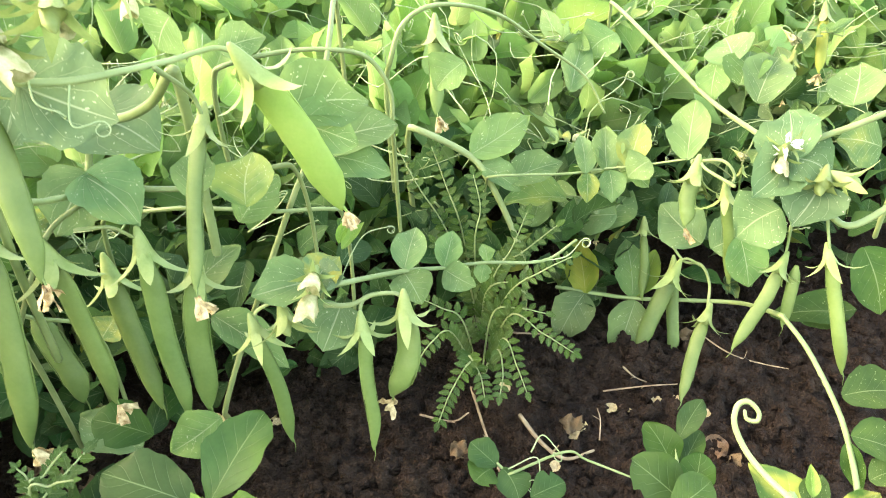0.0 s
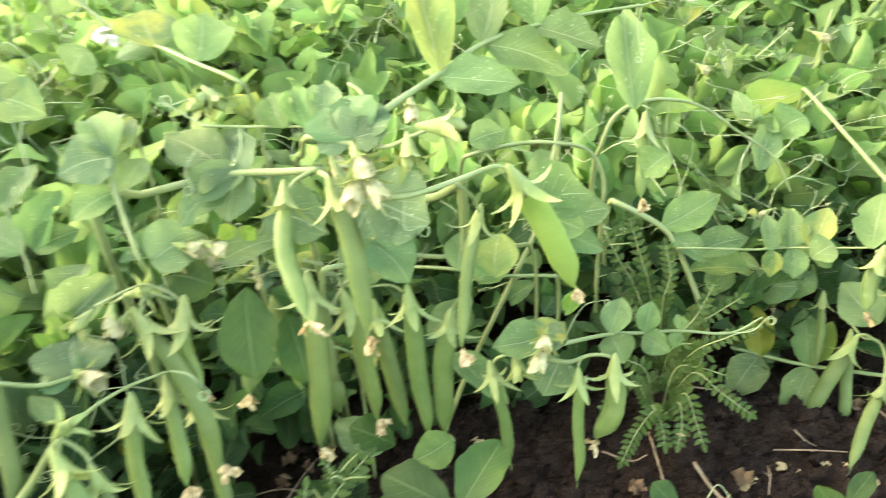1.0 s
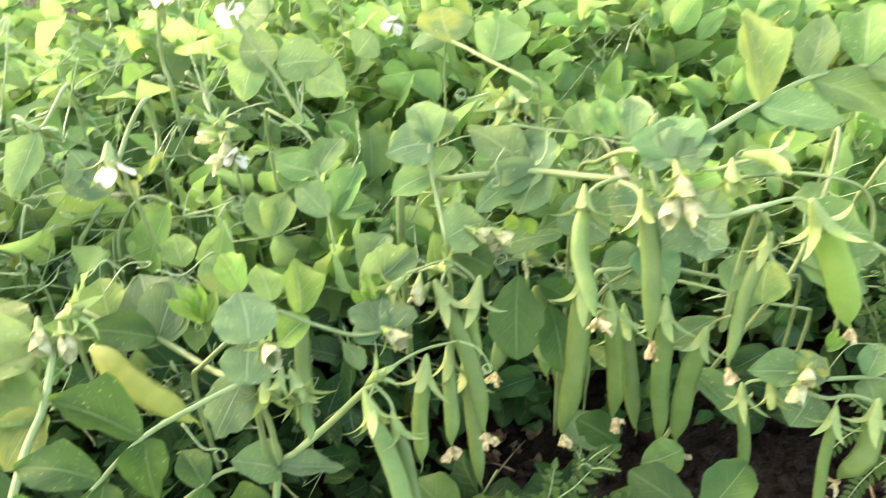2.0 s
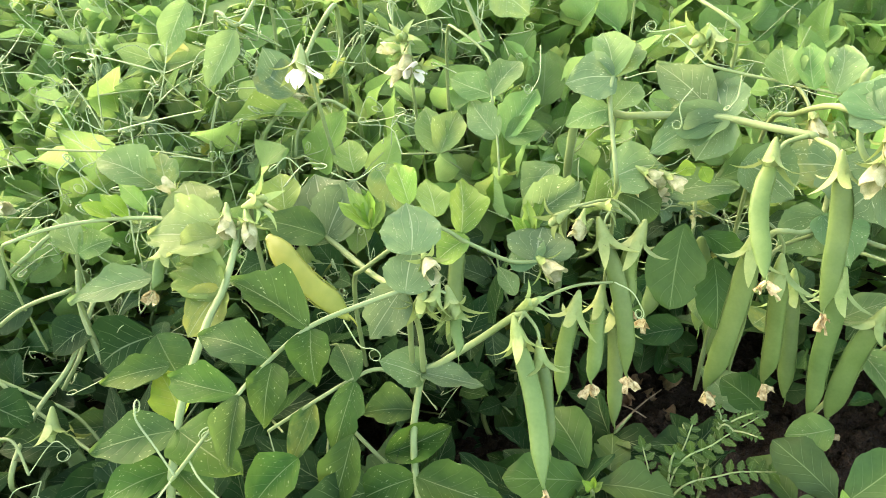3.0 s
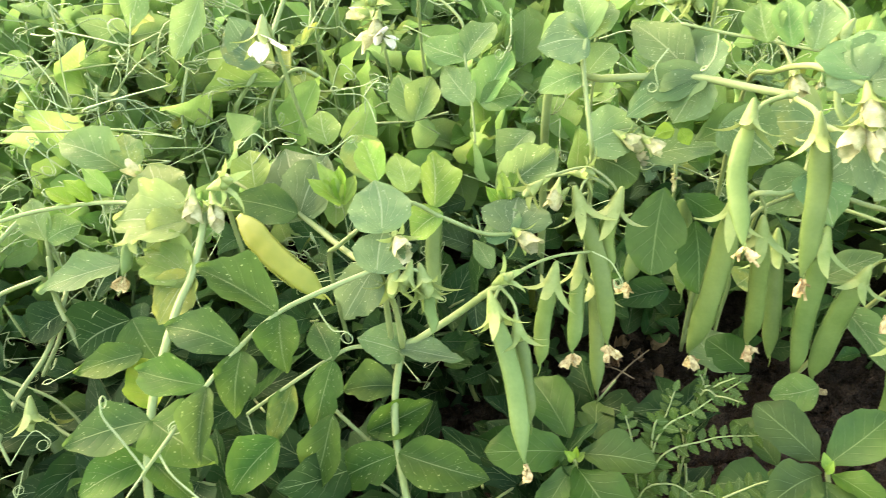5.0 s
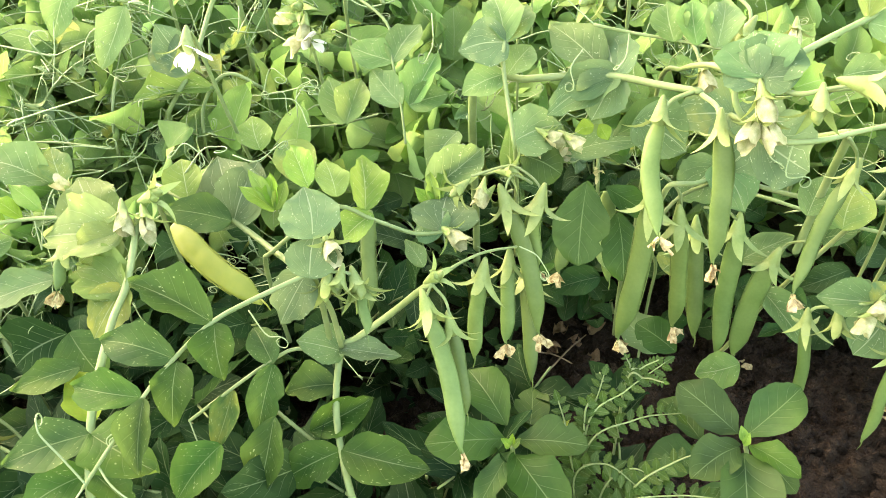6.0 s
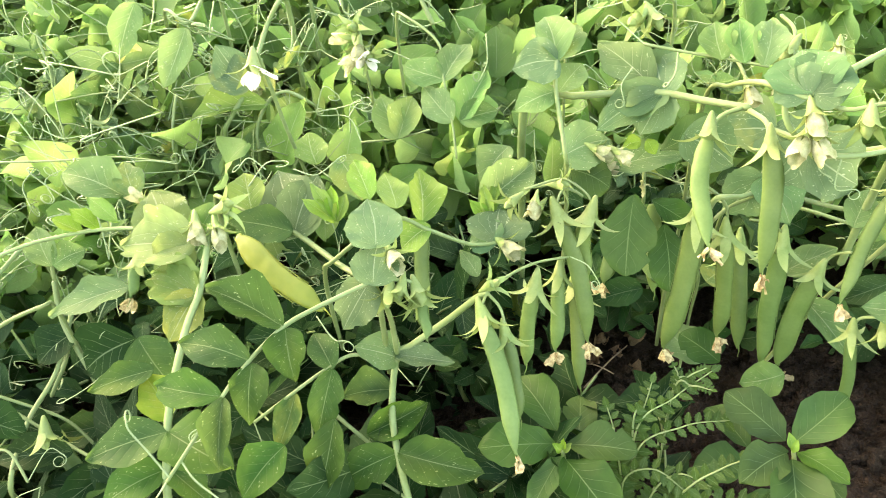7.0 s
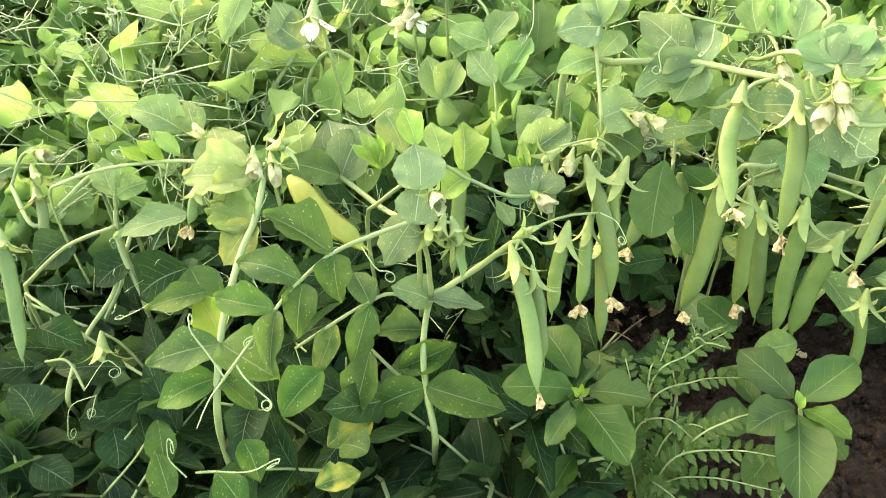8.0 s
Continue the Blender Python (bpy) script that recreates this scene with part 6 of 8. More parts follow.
g.leaf((0.1493, 0.4404, 0.1588), (0.1547, 0.4674, 0.1916), 0.0308, (-0.42, -0.67, 0.62))
g.leaf((0.0325, 0.6753, 0.1632), (0.0584, 0.6524, 0.1229), 0.0340, (0.16, -0.81, 0.56))
g.pod((0.0299, 0.6962, 0.1780), (0.0354, 0.6623, 0.1195), 0.0123, -0.0000, (-0.25, -0.85, 0.47), cup=0.0142, dry=0, ripe_or_sunlit=True, beans=6)
g.leaf((0.0431, 0.6748, 0.1421), (0.0484, 0.6613, 0.1197), 0.0335, (0.35, -0.76, 0.54), "old")
g.leaf((0.0850, 0.5606, 0.1615), (0.0991, 0.5949, 0.1954), 0.0293, (0.22, -0.73, 0.65))
g.leaf((0.1230, 0.6065, 0.1916), (0.0958, 0.5951, 0.1772), 0.0404, (-0.16, -0.61, 0.78))

g = Grower(thing("pea_plant", 0.2125, 0.2617, 0.0, "pea plant heavy with slim pods leaning over bare soil", "pea plant", PEAS), 507)
g.stalk(0.0016, 0.0016, (0.1915, 0.3499, 0.1028), (0.2013, 0.4055, 0.0673), (0.1993, 0.4563, 0.0353), (0.1325, 0.4713, 0.0273), (0.1071, 0.4747, 0.0288), (0.0747, 0.4786, 0.0321))
g.leaf((0.0956, 0.4731, 0.0298), (0.0737, 0.4444, 0.0059), 0.0352, (0.03, -0.65, 0.76))
g.leaf((0.1339, 0.4684, 0.0262), (0.1187, 0.4362, -0.0041), 0.0358, (0.03, -0.69, 0.72))
g.leaf((0.0965, 0.4736, 0.0305), (0.0890, 0.4997, 0.0637), 0.0286, (-0.26, -0.79, 0.56), "old")
g.leaf((0.1325, 0.4722, 0.0287), (0.1299, 0.5011, 0.0639), 0.0308, (0.04, -0.77, 0.64))
g.leaf((0.1347, 0.4723, 0.0286), (0.1509, 0.4979, 0.0557), 0.0241, (-0.33, -0.58, 0.74), "old")
g.pod((0.1597, 0.4658, 0.0562), (0.1323, 0.4358, 0.0009), 0.0141, 0.0013, (-0.43, -0.68, 0.59), cup=0.0145, beans=7)
g.pod((0.1390, 0.4925, 0.0791), (0.1387, 0.4659, 0.0291), 0.0072, -0.0000, (-0.45, -0.79, 0.42), cup=0.0105, dry=0, beans=5)
g.pod((0.1612, 0.4782, 0.0530), (0.1614, 0.4402, -0.0133), 0.0101, -0.0000, (-0.29, -0.83, 0.48), cup=0.0116, beans=7)
g.pod((0.1710, 0.4135, 0.0562), (0.1515, 0.3739, 0.0126), 0.0102, 0.0019, (-0.47, -0.53, 0.70), cup=0.0117, dry=0, beans=6)
g.stalk(0.0011, 0.0009, (0.1544, 0.4830, 0.0750), (0.1659, 0.4702, 0.0623), (0.1770, 0.4654, 0.0625), (0.1763, 0.4377, 0.0656), (0.1713, 0.4160, 0.0581))
g.stalk(0.0010, 0.0008, (0.1770, 0.4650, 0.0618), (0.1675, 0.4695, 0.0647), (0.1609, 0.4681, 0.0597))
g.stalk(0.0012, 0.0016, (0.1215, 0.6349, 0.1178), (0.1196, 0.6288, 0.1733), (0.1185, 0.6151, 0.2078), (0.1198, 0.5979, 0.2161), (0.1472, 0.5244, 0.1988), (0.1678, 0.4707, 0.1856), (0.1782, 0.4038, 0.1907), (0.1901, 0.3840, 0.1858), (0.2025, 0.3750, 0.1695))
g.stalk(0.0018, 0.0017, (0.2684, 0.4214, 0.1132), (0.2664, 0.4149, 0.1687), (0.2588, 0.4039, 0.2032), (0.2465, 0.3931, 0.2111), (0.2224, 0.3867, 0.2043), (0.2034, 0.3861, 0.1965), (0.1901, 0.3849, 0.1871))
g.leaf((0.1893, 0.3830, 0.1880), (0.1922, 0.4085, 0.2057), 0.0375, (-0.55, -0.43, 0.71), "stipule")
g.leaf((0.1908, 0.3822, 0.1866), (0.2104, 0.3714, 0.1816), 0.0395, (-0.07, -0.52, 0.85), "stipule")
g.leaf((0.1877, 0.3812, 0.1854), (0.1668, 0.3665, 0.1705), 0.0321, (0.00, -0.71, 0.70), "stipule")
g.leaf((0.2035, 0.3722, 0.1744), (0.1863, 0.3553, 0.1593), 0.0397, (-0.17, -0.55, 0.82), "stipule")
g.flower((0.1843, 0.3834, 0.1912), (-0.78, -0.61, 0.15), 0.0080, "open")
g.flower((0.1854, 0.3830, 0.1923), (0.47, -0.63, 0.62), 0.0080, "open")
g.flower((0.1839, 0.3816, 0.1903), (-0.29, -0.81, -0.50), 0.0094, "wilted")
g.stalk(0.0011, 0.0008, (0.1685, 0.4012, 0.1595), (0.1560, 0.4193, 0.1619), (0.1547, 0.4292, 0.1628))
g.stalk(0.0011, 0.0008, (0.1547, 0.4292, 0.1628), (0.1494, 0.4289, 0.1630), (0.1512, 0.4266, 0.1591))
g.stalk(0.0011, 0.0008, (0.1547, 0.4292, 0.1628), (0.1648, 0.4180, 0.1681), (0.1710, 0.4121, 0.1615), (0.1680, 0.4083, 0.1540))
g.pod((0.1519, 0.4262, 0.1585), (0.1460, 0.4077, 0.1278), 0.0124, 0.0014, (-0.46, -0.72, 0.52), cup=0.0143, beans=5)
g.pod((0.1663, 0.4082, 0.1521), (0.1766, 0.3989, 0.0906), 0.0082, -0.0000, (-0.44, -0.89, 0.06), cup=0.0105, dry=0, beans=6)
g.pod((0.1940, 0.3722, 0.1248), (0.1682, 0.3513, 0.0763), 0.0089, -0.0013, (-0.41, -0.74, 0.54), cup=0.0105, dry=0, beans=6)
g.pod((0.2116, 0.3588, 0.1386), (0.2237, 0.3305, 0.0766), 0.0090, -0.0006, (-0.62, -0.76, 0.22), cup=0.0105, dry=0, beans=7)
g.pod((0.2014, 0.3702, 0.1243), (0.1972, 0.3588, 0.0878), 0.0078, -0.0000, (-0.53, -0.79, 0.31), cup=0, dry=0, beans=5)
g.stalk(0.0010, 0.0008, (0.2004, 0.3769, 0.1823), (0.2074, 0.3712, 0.1817), (0.2082, 0.3644, 0.1612), (0.2114, 0.3590, 0.1428))
g.stalk(0.0010, 0.0008, (0.1941, 0.3732, 0.1489), (0.1964, 0.3768, 0.1355), (0.1950, 0.3735, 0.1267))
g.flower((0.2044, 0.3710, 0.1818), (-0.35, -0.77, -0.53), 0.0120, "bud")
g.flower((0.2104, 0.3711, 0.1811), (0.84, -0.48, -0.26), 0.0120, "bud")
g.leaf((0.1808, 0.4803, 0.2085), (0.1764, 0.4997, 0.2212), 0.0367, (-0.50, -0.55, 0.67))
g.leaf((0.1812, 0.4629, 0.1996), (0.1916, 0.4868, 0.2174), 0.0334, (-0.22, -0.52, 0.83))
g.leaf((0.1885, 0.4482, 0.1939), (0.2078, 0.4761, 0.2168), 0.0346, (-0.14, -0.57, 0.81))
g.leaf((0.1728, 0.4896, 0.2056), (0.1673, 0.4754, 0.1838), 0.0247, (-0.42, -0.71, 0.57))
g.leaf((0.2382, 0.4315, 0.1980), (0.2462, 0.4570, 0.2186), 0.0362, (-0.50, -0.44, 0.74))
g.leaf((0.2396, 0.3906, 0.1892), (0.2179, 0.3925, 0.1953), 0.0379, (0.14, -0.68, 0.72))
g.pod((0.2995, 0.6484, 0.1953), (0.2971, 0.6256, 0.1499), 0.0103, -0.0000, (-0.52, -0.75, 0.40), cup=0.0119, ripe_or_sunlit=True, beans=5)
g.leaf((0.1915, 0.3868, 0.1523), (0.1687, 0.3852, 0.1341), 0.0414, (-0.38, -0.75, 0.54))
g.leaf((0.1784, 0.4031, 0.1234), (0.1855, 0.3869, 0.0965), 0.0304, (-0.01, -0.86, 0.52))
g.leaf((0.2113, 0.3752, 0.0840), (0.2440, 0.3714, 0.0936), 0.0248, (-0.28, -0.68, 0.67), "mature")
g.leaf((0.2398, 0.3737, 0.0876), (0.1956, 0.3712, 0.0901), 0.0246, (0.08, -0.57, 0.82), "mature")
g.leaf((0.1702, 0.4519, 0.0892), (0.1437, 0.4692, 0.1112), 0.0373, (-0.13, -0.85, 0.51))
g.leaf((0.1753, 0.4417, 0.0910), (0.2022, 0.4517, 0.1031), 0.0388, (-0.10, -0.65, 0.76))
g.leaf((0.1174, 0.4939, 0.0881), (0.0845, 0.5004, 0.0844), 0.0422, (-0.19, -0.46, 0.87))
g.leaf((0.1060, 0.4973, 0.0763), (0.1327, 0.5196, 0.0987), 0.0386, (-0.08, -0.65, 0.75))
g.stem(0.0016, 0.0014, (0.2125, 0.2617, -0.0300), (0.2139, 0.2637, 0.0316), (0.2040, 0.2493, 0.0632), (0.2045, 0.2709, 0.0787), (0.2042, 0.2939, 0.0871), (0.1977, 0.3245, 0.0991), (0.1915, 0.3499, 0.1028))
g.leaf((0.2063, 0.2949, 0.0941), (0.2378, 0.2970, 0.0967), 0.0295, (-0.05, -0.43, 0.90), "mature")
g.leaf((0.2062, 0.2766, 0.0838), (0.2325, 0.2735, 0.0789), 0.0285, (0.13, -0.38, 0.91), "mature")
g.leaf((0.2040, 0.2746, 0.0808), (0.2060, 0.2545, 0.0673), 0.0128, (-0.43, -0.53, 0.73), "mature")
g.leaf((0.2104, 0.2584, 0.0730), (0.2257, 0.2609, 0.0786), 0.0185, (-0.28, -0.32, 0.91), "mature")
g.stalk(0.0020, 0.0018, (0.2025, 0.3750, 0.1695), (0.2189, 0.3618, 0.1556), (0.2468, 0.3674, 0.1700))
g.leaf((0.2403, 0.3780, 0.1311), (0.2529, 0.3580, 0.0975), 0.0415, (0.00, -0.86, 0.51), "mature")

g = Grower(thing("pea_plant", 0.1296, 0.1613, 0.0, "low pea shoot with a tightly coiled tendril near soil", "pea plant", PEAS), 508)
g.stem(0.0014, 0.0012, (0.1296, 0.1613, -0.0300), (0.1218, 0.1484, 0.1044), (0.1036, 0.1186, 0.2089), (0.0897, 0.1020, 0.2411), (0.0871, 0.0997, 0.2472))
g.stem(0.00060, 0.00040, (0.0852, 0.0959, 0.2509), (0.0819, 0.1017, 0.2512), (0.0788, 0.1055, 0.2539), (0.0767, 0.1080, 0.2583), (0.0774, 0.1100, 0.2613), (0.0795, 0.1105, 0.2618), (0.0814, 0.1096, 0.2602), (0.0812, 0.1086, 0.2586), (0.0795, 0.1094, 0.2582), (0.0794, 0.1110, 0.2588), name="tendril")
g.leaf((0.0979, 0.1073, 0.2295), (0.0862, 0.1171, 0.2373), 0.0118, (-0.13, -0.71, 0.69), "mature")
g.leaf((0.0925, 0.1022, 0.2410), (0.0968, 0.1075, 0.2451), 0.0076, (-0.02, -0.60, 0.80), "mature")
g.leaf((0.0936, 0.1035, 0.2429), (0.0934, 0.1068, 0.2482), 0.0032, (-0.21, -0.83, 0.51), "young")
g.leaf((0.1039, 0.1083, 0.2303), (0.1124, 0.1121, 0.2351), 0.0078, (-0.30, -0.42, 0.86), "mature")

g = Grower(thing("pea_plant", -0.5562, 0.2390, 0.0, "climbing pea plant with pinnate leaves and white flowers", "pea plant", PEAS), 509)
g.stem(0.0015, 0.0014, (-0.5562, 0.2390, -0.0300), (-0.5441, 0.2301, 0.0758), (-0.5158, 0.2095, 0.1515), (-0.5211, 0.2299, 0.1590), (-0.5473, 0.2362, 0.1801), (-0.5587, 0.2394, 0.1910), (-0.5725, 0.2469, 0.1864), (-0.5836, 0.2544, 0.1528), (-0.5887, 0.2587, 0.0964))
g.stalk(0.0015, 0.0012, (-0.5140, 0.2460, 0.1112), (-0.5060, 0.2417, 0.1655), (-0.4983, 0.2336, 0.2012), (-0.4973, 0.2246, 0.2143), (-0.5144, 0.2177, 0.2219), (-0.5261, 0.2076, 0.2143), (-0.5296, 0.1940, 0.1964), (-0.5255, 0.1861, 0.1776), (-0.5322, 0.1886, 0.1604), (-0.5419, 0.1945, 0.1236), (-0.5489, 0.1996, 0.0704))
g.leaf((-0.5271, 0.2050, 0.2126), (-0.5715, 0.1588, 0.2141), 0.0252, (0.48, -0.44, 0.76), "sunny")
g.leaf((-0.5761, 0.1832, 0.2743), (-0.5725, 0.1463, 0.2432), 0.0289, (0.53, -0.51, 0.67))
g.leaf((-0.6149, 0.1699, 0.2924), (-0.6069, 0.1372, 0.2632), 0.0274, (0.65, -0.41, 0.64))
g.leaf((-0.5159, 0.1851, 0.2407), (-0.5491, 0.1778, 0.2582), 0.0329, (0.49, -0.48, 0.73), "stipule")
g.stalk(0.0015, 0.0014, (-0.6201, 0.2488, 0.1977), (-0.6140, 0.2461, 0.2536), (-0.6033, 0.2379, 0.2877), (-0.5927, 0.2256, 0.2942), (-0.5808, 0.1910, 0.2760), (-0.6006, 0.1888, 0.2822), (-0.6169, 0.1929, 0.2746), (-0.6292, 0.1986, 0.2402), (-0.6342, 0.2028, 0.1846))
g.stalk(0.0020, 0.0018, (-0.5644, 0.2761, 0.1860), (-0.5575, 0.2722, 0.2426), (-0.5487, 0.2638, 0.2760), (-0.5434, 0.2536, 0.2796), (-0.5522, 0.2401, 0.2582), (-0.5394, 0.2023, 0.2283), (-0.5417, 0.1769, 0.2064), (-0.5507, 0.1761, 0.1912), (-0.5611, 0.1809, 0.1549), (-0.5677, 0.1866, 0.1012))
g.leaf((-0.5576, 0.2384, 0.1907), (-0.5801, 0.2215, 0.1999), 0.0241, (0.63, -0.52, 0.57), "sunny")
g.leaf((-0.5484, 0.2361, 0.1810), (-0.5665, 0.2133, 0.1811), 0.0260, (0.49, -0.39, 0.78), "sunny")
g.leaf((-0.5476, 0.2375, 0.1816), (-0.5453, 0.2604, 0.1994), 0.0220, (0.63, -0.52, 0.58), "sunny")
g.flower((-0.4225, 0.1307, 0.3064), (0.45, -0.55, -0.70), 0.0150, "open")
g.stalk(0.0013, 0.0010, (-0.4420, 0.1760, 0.1500), (-0.4330, 0.1520, 0.2400), (-0.4290, 0.1400, 0.3000), (-0.4225, 0.1307, 0.3064))
g.leaf((-0.5273, 0.1861, 0.2444), (-0.5373, 0.1801, 0.2704), 0.0300, (0.45, -0.60, 0.66), "stipule")
g.tendril(0.00060, (-0.5734, 0.1428, 0.2007), (-0.5867, 0.1341, 0.2036), (-0.6170, 0.1062, 0.2026), curl=0.0040, turns=1.06)
g.tendril(0.00060, (-0.5734, 0.1428, 0.2007), (-0.5624, 0.1631, 0.2106), (-0.5477, 0.1754, 0.2100), curl=0.0050, turns=1.07)
g.stalk(0.0012, 0.0010, (-0.6097, 0.1774, 0.1279), (-0.6032, 0.1747, 0.1845), (-0.5921, 0.1679, 0.2179), (-0.5811, 0.1585, 0.2218), (-0.5734, 0.1428, 0.2007), (-0.5672, 0.1349, 0.1803), (-0.5740, 0.1367, 0.1631), (-0.5842, 0.1414, 0.1263), (-0.5918, 0.1457, 0.0731))
g.tendril(0.00050, (-0.4130, 0.1985, 0.2162), (-0.4300, 0.2052, 0.2284), (-0.4484, 0.1950, 0.2294), curl=0.0030, turns=1.31)
g.tendril(0.00050, (-0.4300, 0.2052, 0.2284), (-0.4284, 0.2140, 0.2354), (-0.4226, 0.2186, 0.2349), curl=0.0050, turns=1.09)
g.stalk(0.0008, 0.0007, (-0.4130, 0.1985, 0.2162), (-0.3915, 0.2119, 0.2189), (-0.3659, 0.2205, 0.2297))
g.stalk(0.0012, 0.0008, (-0.4423, 0.2810, 0.1924), (-0.4387, 0.2753, 0.2481), (-0.4286, 0.2664, 0.2824), (-0.4144, 0.2585, 0.2895), (-0.3824, 0.2562, 0.2768), (-0.3674, 0.2417, 0.2589), (-0.3488, 0.2251, 0.2391), (-0.3361, 0.2119, 0.2210))
g.leaf((-0.3458, 0.2307, 0.2386), (-0.3460, 0.2635, 0.2616), 0.0288, (0.20, -0.56, 0.80))
g.leaf((-0.3489, 0.2253, 0.2394), (-0.3765, 0.2279, 0.2583), 0.0251, (0.35, -0.71, 0.61))
g.leaf((-0.3444, 0.2289, 0.2390), (-0.3264, 0.2470, 0.2459), 0.0246, (0.27, -0.56, 0.78))
g.leaf((-0.3674, 0.2417, 0.2589), (-0.3977, 0.2332, 0.2679), 0.0255, (0.37, -0.50, 0.78))
g.leaf((-0.3671, 0.2419, 0.2588), (-0.3660, 0.2707, 0.2768), 0.0271, (0.23, -0.52, 0.82))
g.leaf((-0.3886, 0.2090, 0.2217), (-0.4131, 0.2227, 0.2469), 0.0266, (0.44, -0.53, 0.72), "sunny")
g.leaf((-0.3870, 0.2102, 0.2216), (-0.3933, 0.2367, 0.2436), 0.0264, (0.51, -0.47, 0.72), "sunny")
g.leaf((-0.4085, 0.1711, 0.2188), (-0.3804, 0.1608, 0.2019), 0.0317, (0.38, -0.36, 0.85), "sunny")
g.leaf((-0.4195, 0.1593, 0.2168), (-0.4359, 0.1709, 0.2332), 0.0265, (0.52, -0.36, 0.77), "sunny")
g.leaf((-0.2938, 0.2128, 0.2429), (-0.2966, 0.1853, 0.2275), 0.0257, (0.12, -0.49, 0.86))
g.stalk(0.0013, 0.0009, (-0.2562, 0.2211, 0.1559), (-0.2512, 0.2132, 0.2095), (-0.2462, 0.2037, 0.2459), (-0.2451, 0.1990, 0.2617), (-0.2628, 0.2168, 0.2882), (-0.2682, 0.2255, 0.3008), (-0.2831, 0.2591, 0.3094), (-0.2913, 0.2749, 0.3012), (-0.2981, 0.2870, 0.2666), (-0.3013, 0.2921, 0.2112))
g.leaf((-0.2686, 0.2257, 0.3014), (-0.2882, 0.2090, 0.2987), 0.0282, (0.43, -0.61, 0.66), "stipule")
g.leaf((-0.2685, 0.2266, 0.3021), (-0.2896, 0.2469, 0.3194), 0.0249, (0.34, -0.38, 0.86))
g.leaf((-0.2671, 0.2269, 0.3012), (-0.2721, 0.2531, 0.3171), 0.0256, (0.14, -0.49, 0.86))
g.leaf((-0.2650, 0.2192, 0.2859), (-0.2788, 0.1987, 0.2813), 0.0234, (0.41, -0.45, 0.79))
g.leaf((-0.2629, 0.2208, 0.2857), (-0.2610, 0.2421, 0.2975), 0.0244, (0.19, -0.49, 0.85))
g.leaf((-0.2145, 0.2537, 0.2827), (-0.2343, 0.2745, 0.2995), 0.0360, (0.00, -0.62, 0.78), "stipule")
g.leaf((-0.2232, 0.2553, 0.2851), (-0.2624, 0.2638, 0.3047), 0.0324, (0.31, -0.48, 0.82))
g.stalk(0.0009, 0.0007, (-0.2291, 0.2549, 0.3088), (-0.2110, 0.2601, 0.3067), (-0.1842, 0.2656, 0.3056), (-0.1634, 0.2669, 0.3056))
g.leaf((-0.1871, 0.2633, 0.3059), (-0.1993, 0.2770, 0.3208), 0.0221, (0.22, -0.63, 0.75))
g.leaf((-0.1755, 0.2652, 0.3061), (-0.1875, 0.2818, 0.3236), 0.0198, (0.24, -0.62, 0.75))
g.leaf((-0.1658, 0.2669, 0.3060), (-0.1723, 0.2890, 0.3257), 0.0212, (0.27, -0.59, 0.76))
g.tendril(0.00050, (-0.2291, 0.2549, 0.3088), (-0.2504, 0.2566, 0.3199), (-0.2536, 0.2527, 0.3190), curl=0.0030, turns=0.84)
g.tendril(0.00050, (-0.2110, 0.2601, 0.3067), (-0.2076, 0.2516, 0.2975), (-0.2086, 0.2458, 0.2929), curl=0.0020, turns=1.46)
g.flower((-0.2412, 0.2851, 0.3150), (0.72, -0.33, -0.61), 0.0120, "bud")
g.flower((-0.2436, 0.2827, 0.3148), (-0.25, -0.93, -0.28), 0.0120, "bud")

g = Grower(thing("pea_plant", -0.6053, 0.3333, 0.0, "climbing pea plant with open white flowers above tangled tendrils", "pea plant", PEAS), 510)
g.stem(0.0017, 0.0015, (-0.6053, 0.3333, -0.0300), (-0.5932, 0.3244, 0.1328), (-0.5651, 0.3036, 0.2655), (-0.5729, 0.3067, 0.2969), (-0.5586, 0.3015, 0.3394))
g.stalk(0.0016, 0.0013, (-0.4196, 0.2956, 0.2690), (-0.4424, 0.3014, 0.2952), (-0.4650, 0.3020, 0.3230), (-0.4864, 0.3029, 0.3462))
g.flower((-0.4907, 0.3033, 0.3500), (0.15, -0.05, 0.99), 0.0170, "open")
g.flower((-0.4851, 0.3056, 0.3496), (0.81, -0.55, -0.20), 0.0150, "open")
g.flower((-0.5541, 0.3011, 0.3354), (-0.21, 0.12, 0.97), 0.0150, "open")
g.flower((-0.4255, 0.4447, 0.3118), (0.30, -0.82, -0.48), 0.0130, "open")
g.flower((-0.4294, 0.2324, 0.2675), (0.80, -0.50, -0.30), 0.0120, "open")
g.flower((-0.4360, 0.2330, 0.2760), (0.40, -0.70, -0.55), 0.0109, "wilted")
g.flower((-0.4340, 0.2300, 0.2690), (-0.40, -0.70, -0.50), 0.0109, "wilted")
g.flower((-0.4400, 0.2350, 0.2830), (0.20, -0.60, 0.40), 0.0100, "bud")
g.flower((-0.4420, 0.2330, 0.2760), (-0.60, -0.60, 0.10), 0.0100, "wilted")
g.stalk(0.0013, 0.0009, (-0.4560, 0.2650, 0.1500), (-0.4480, 0.2480, 0.2300), (-0.4390, 0.2360, 0.2800))
g.stalk(0.0014, 0.0011, (-0.4308, 0.4480, 0.3108), (-0.4548, 0.4540, 0.3279), (-0.4924, 0.4628, 0.3494), (-0.5056, 0.4721, 0.3433), (-0.5150, 0.4818, 0.3093), (-0.5184, 0.4875, 0.2533))
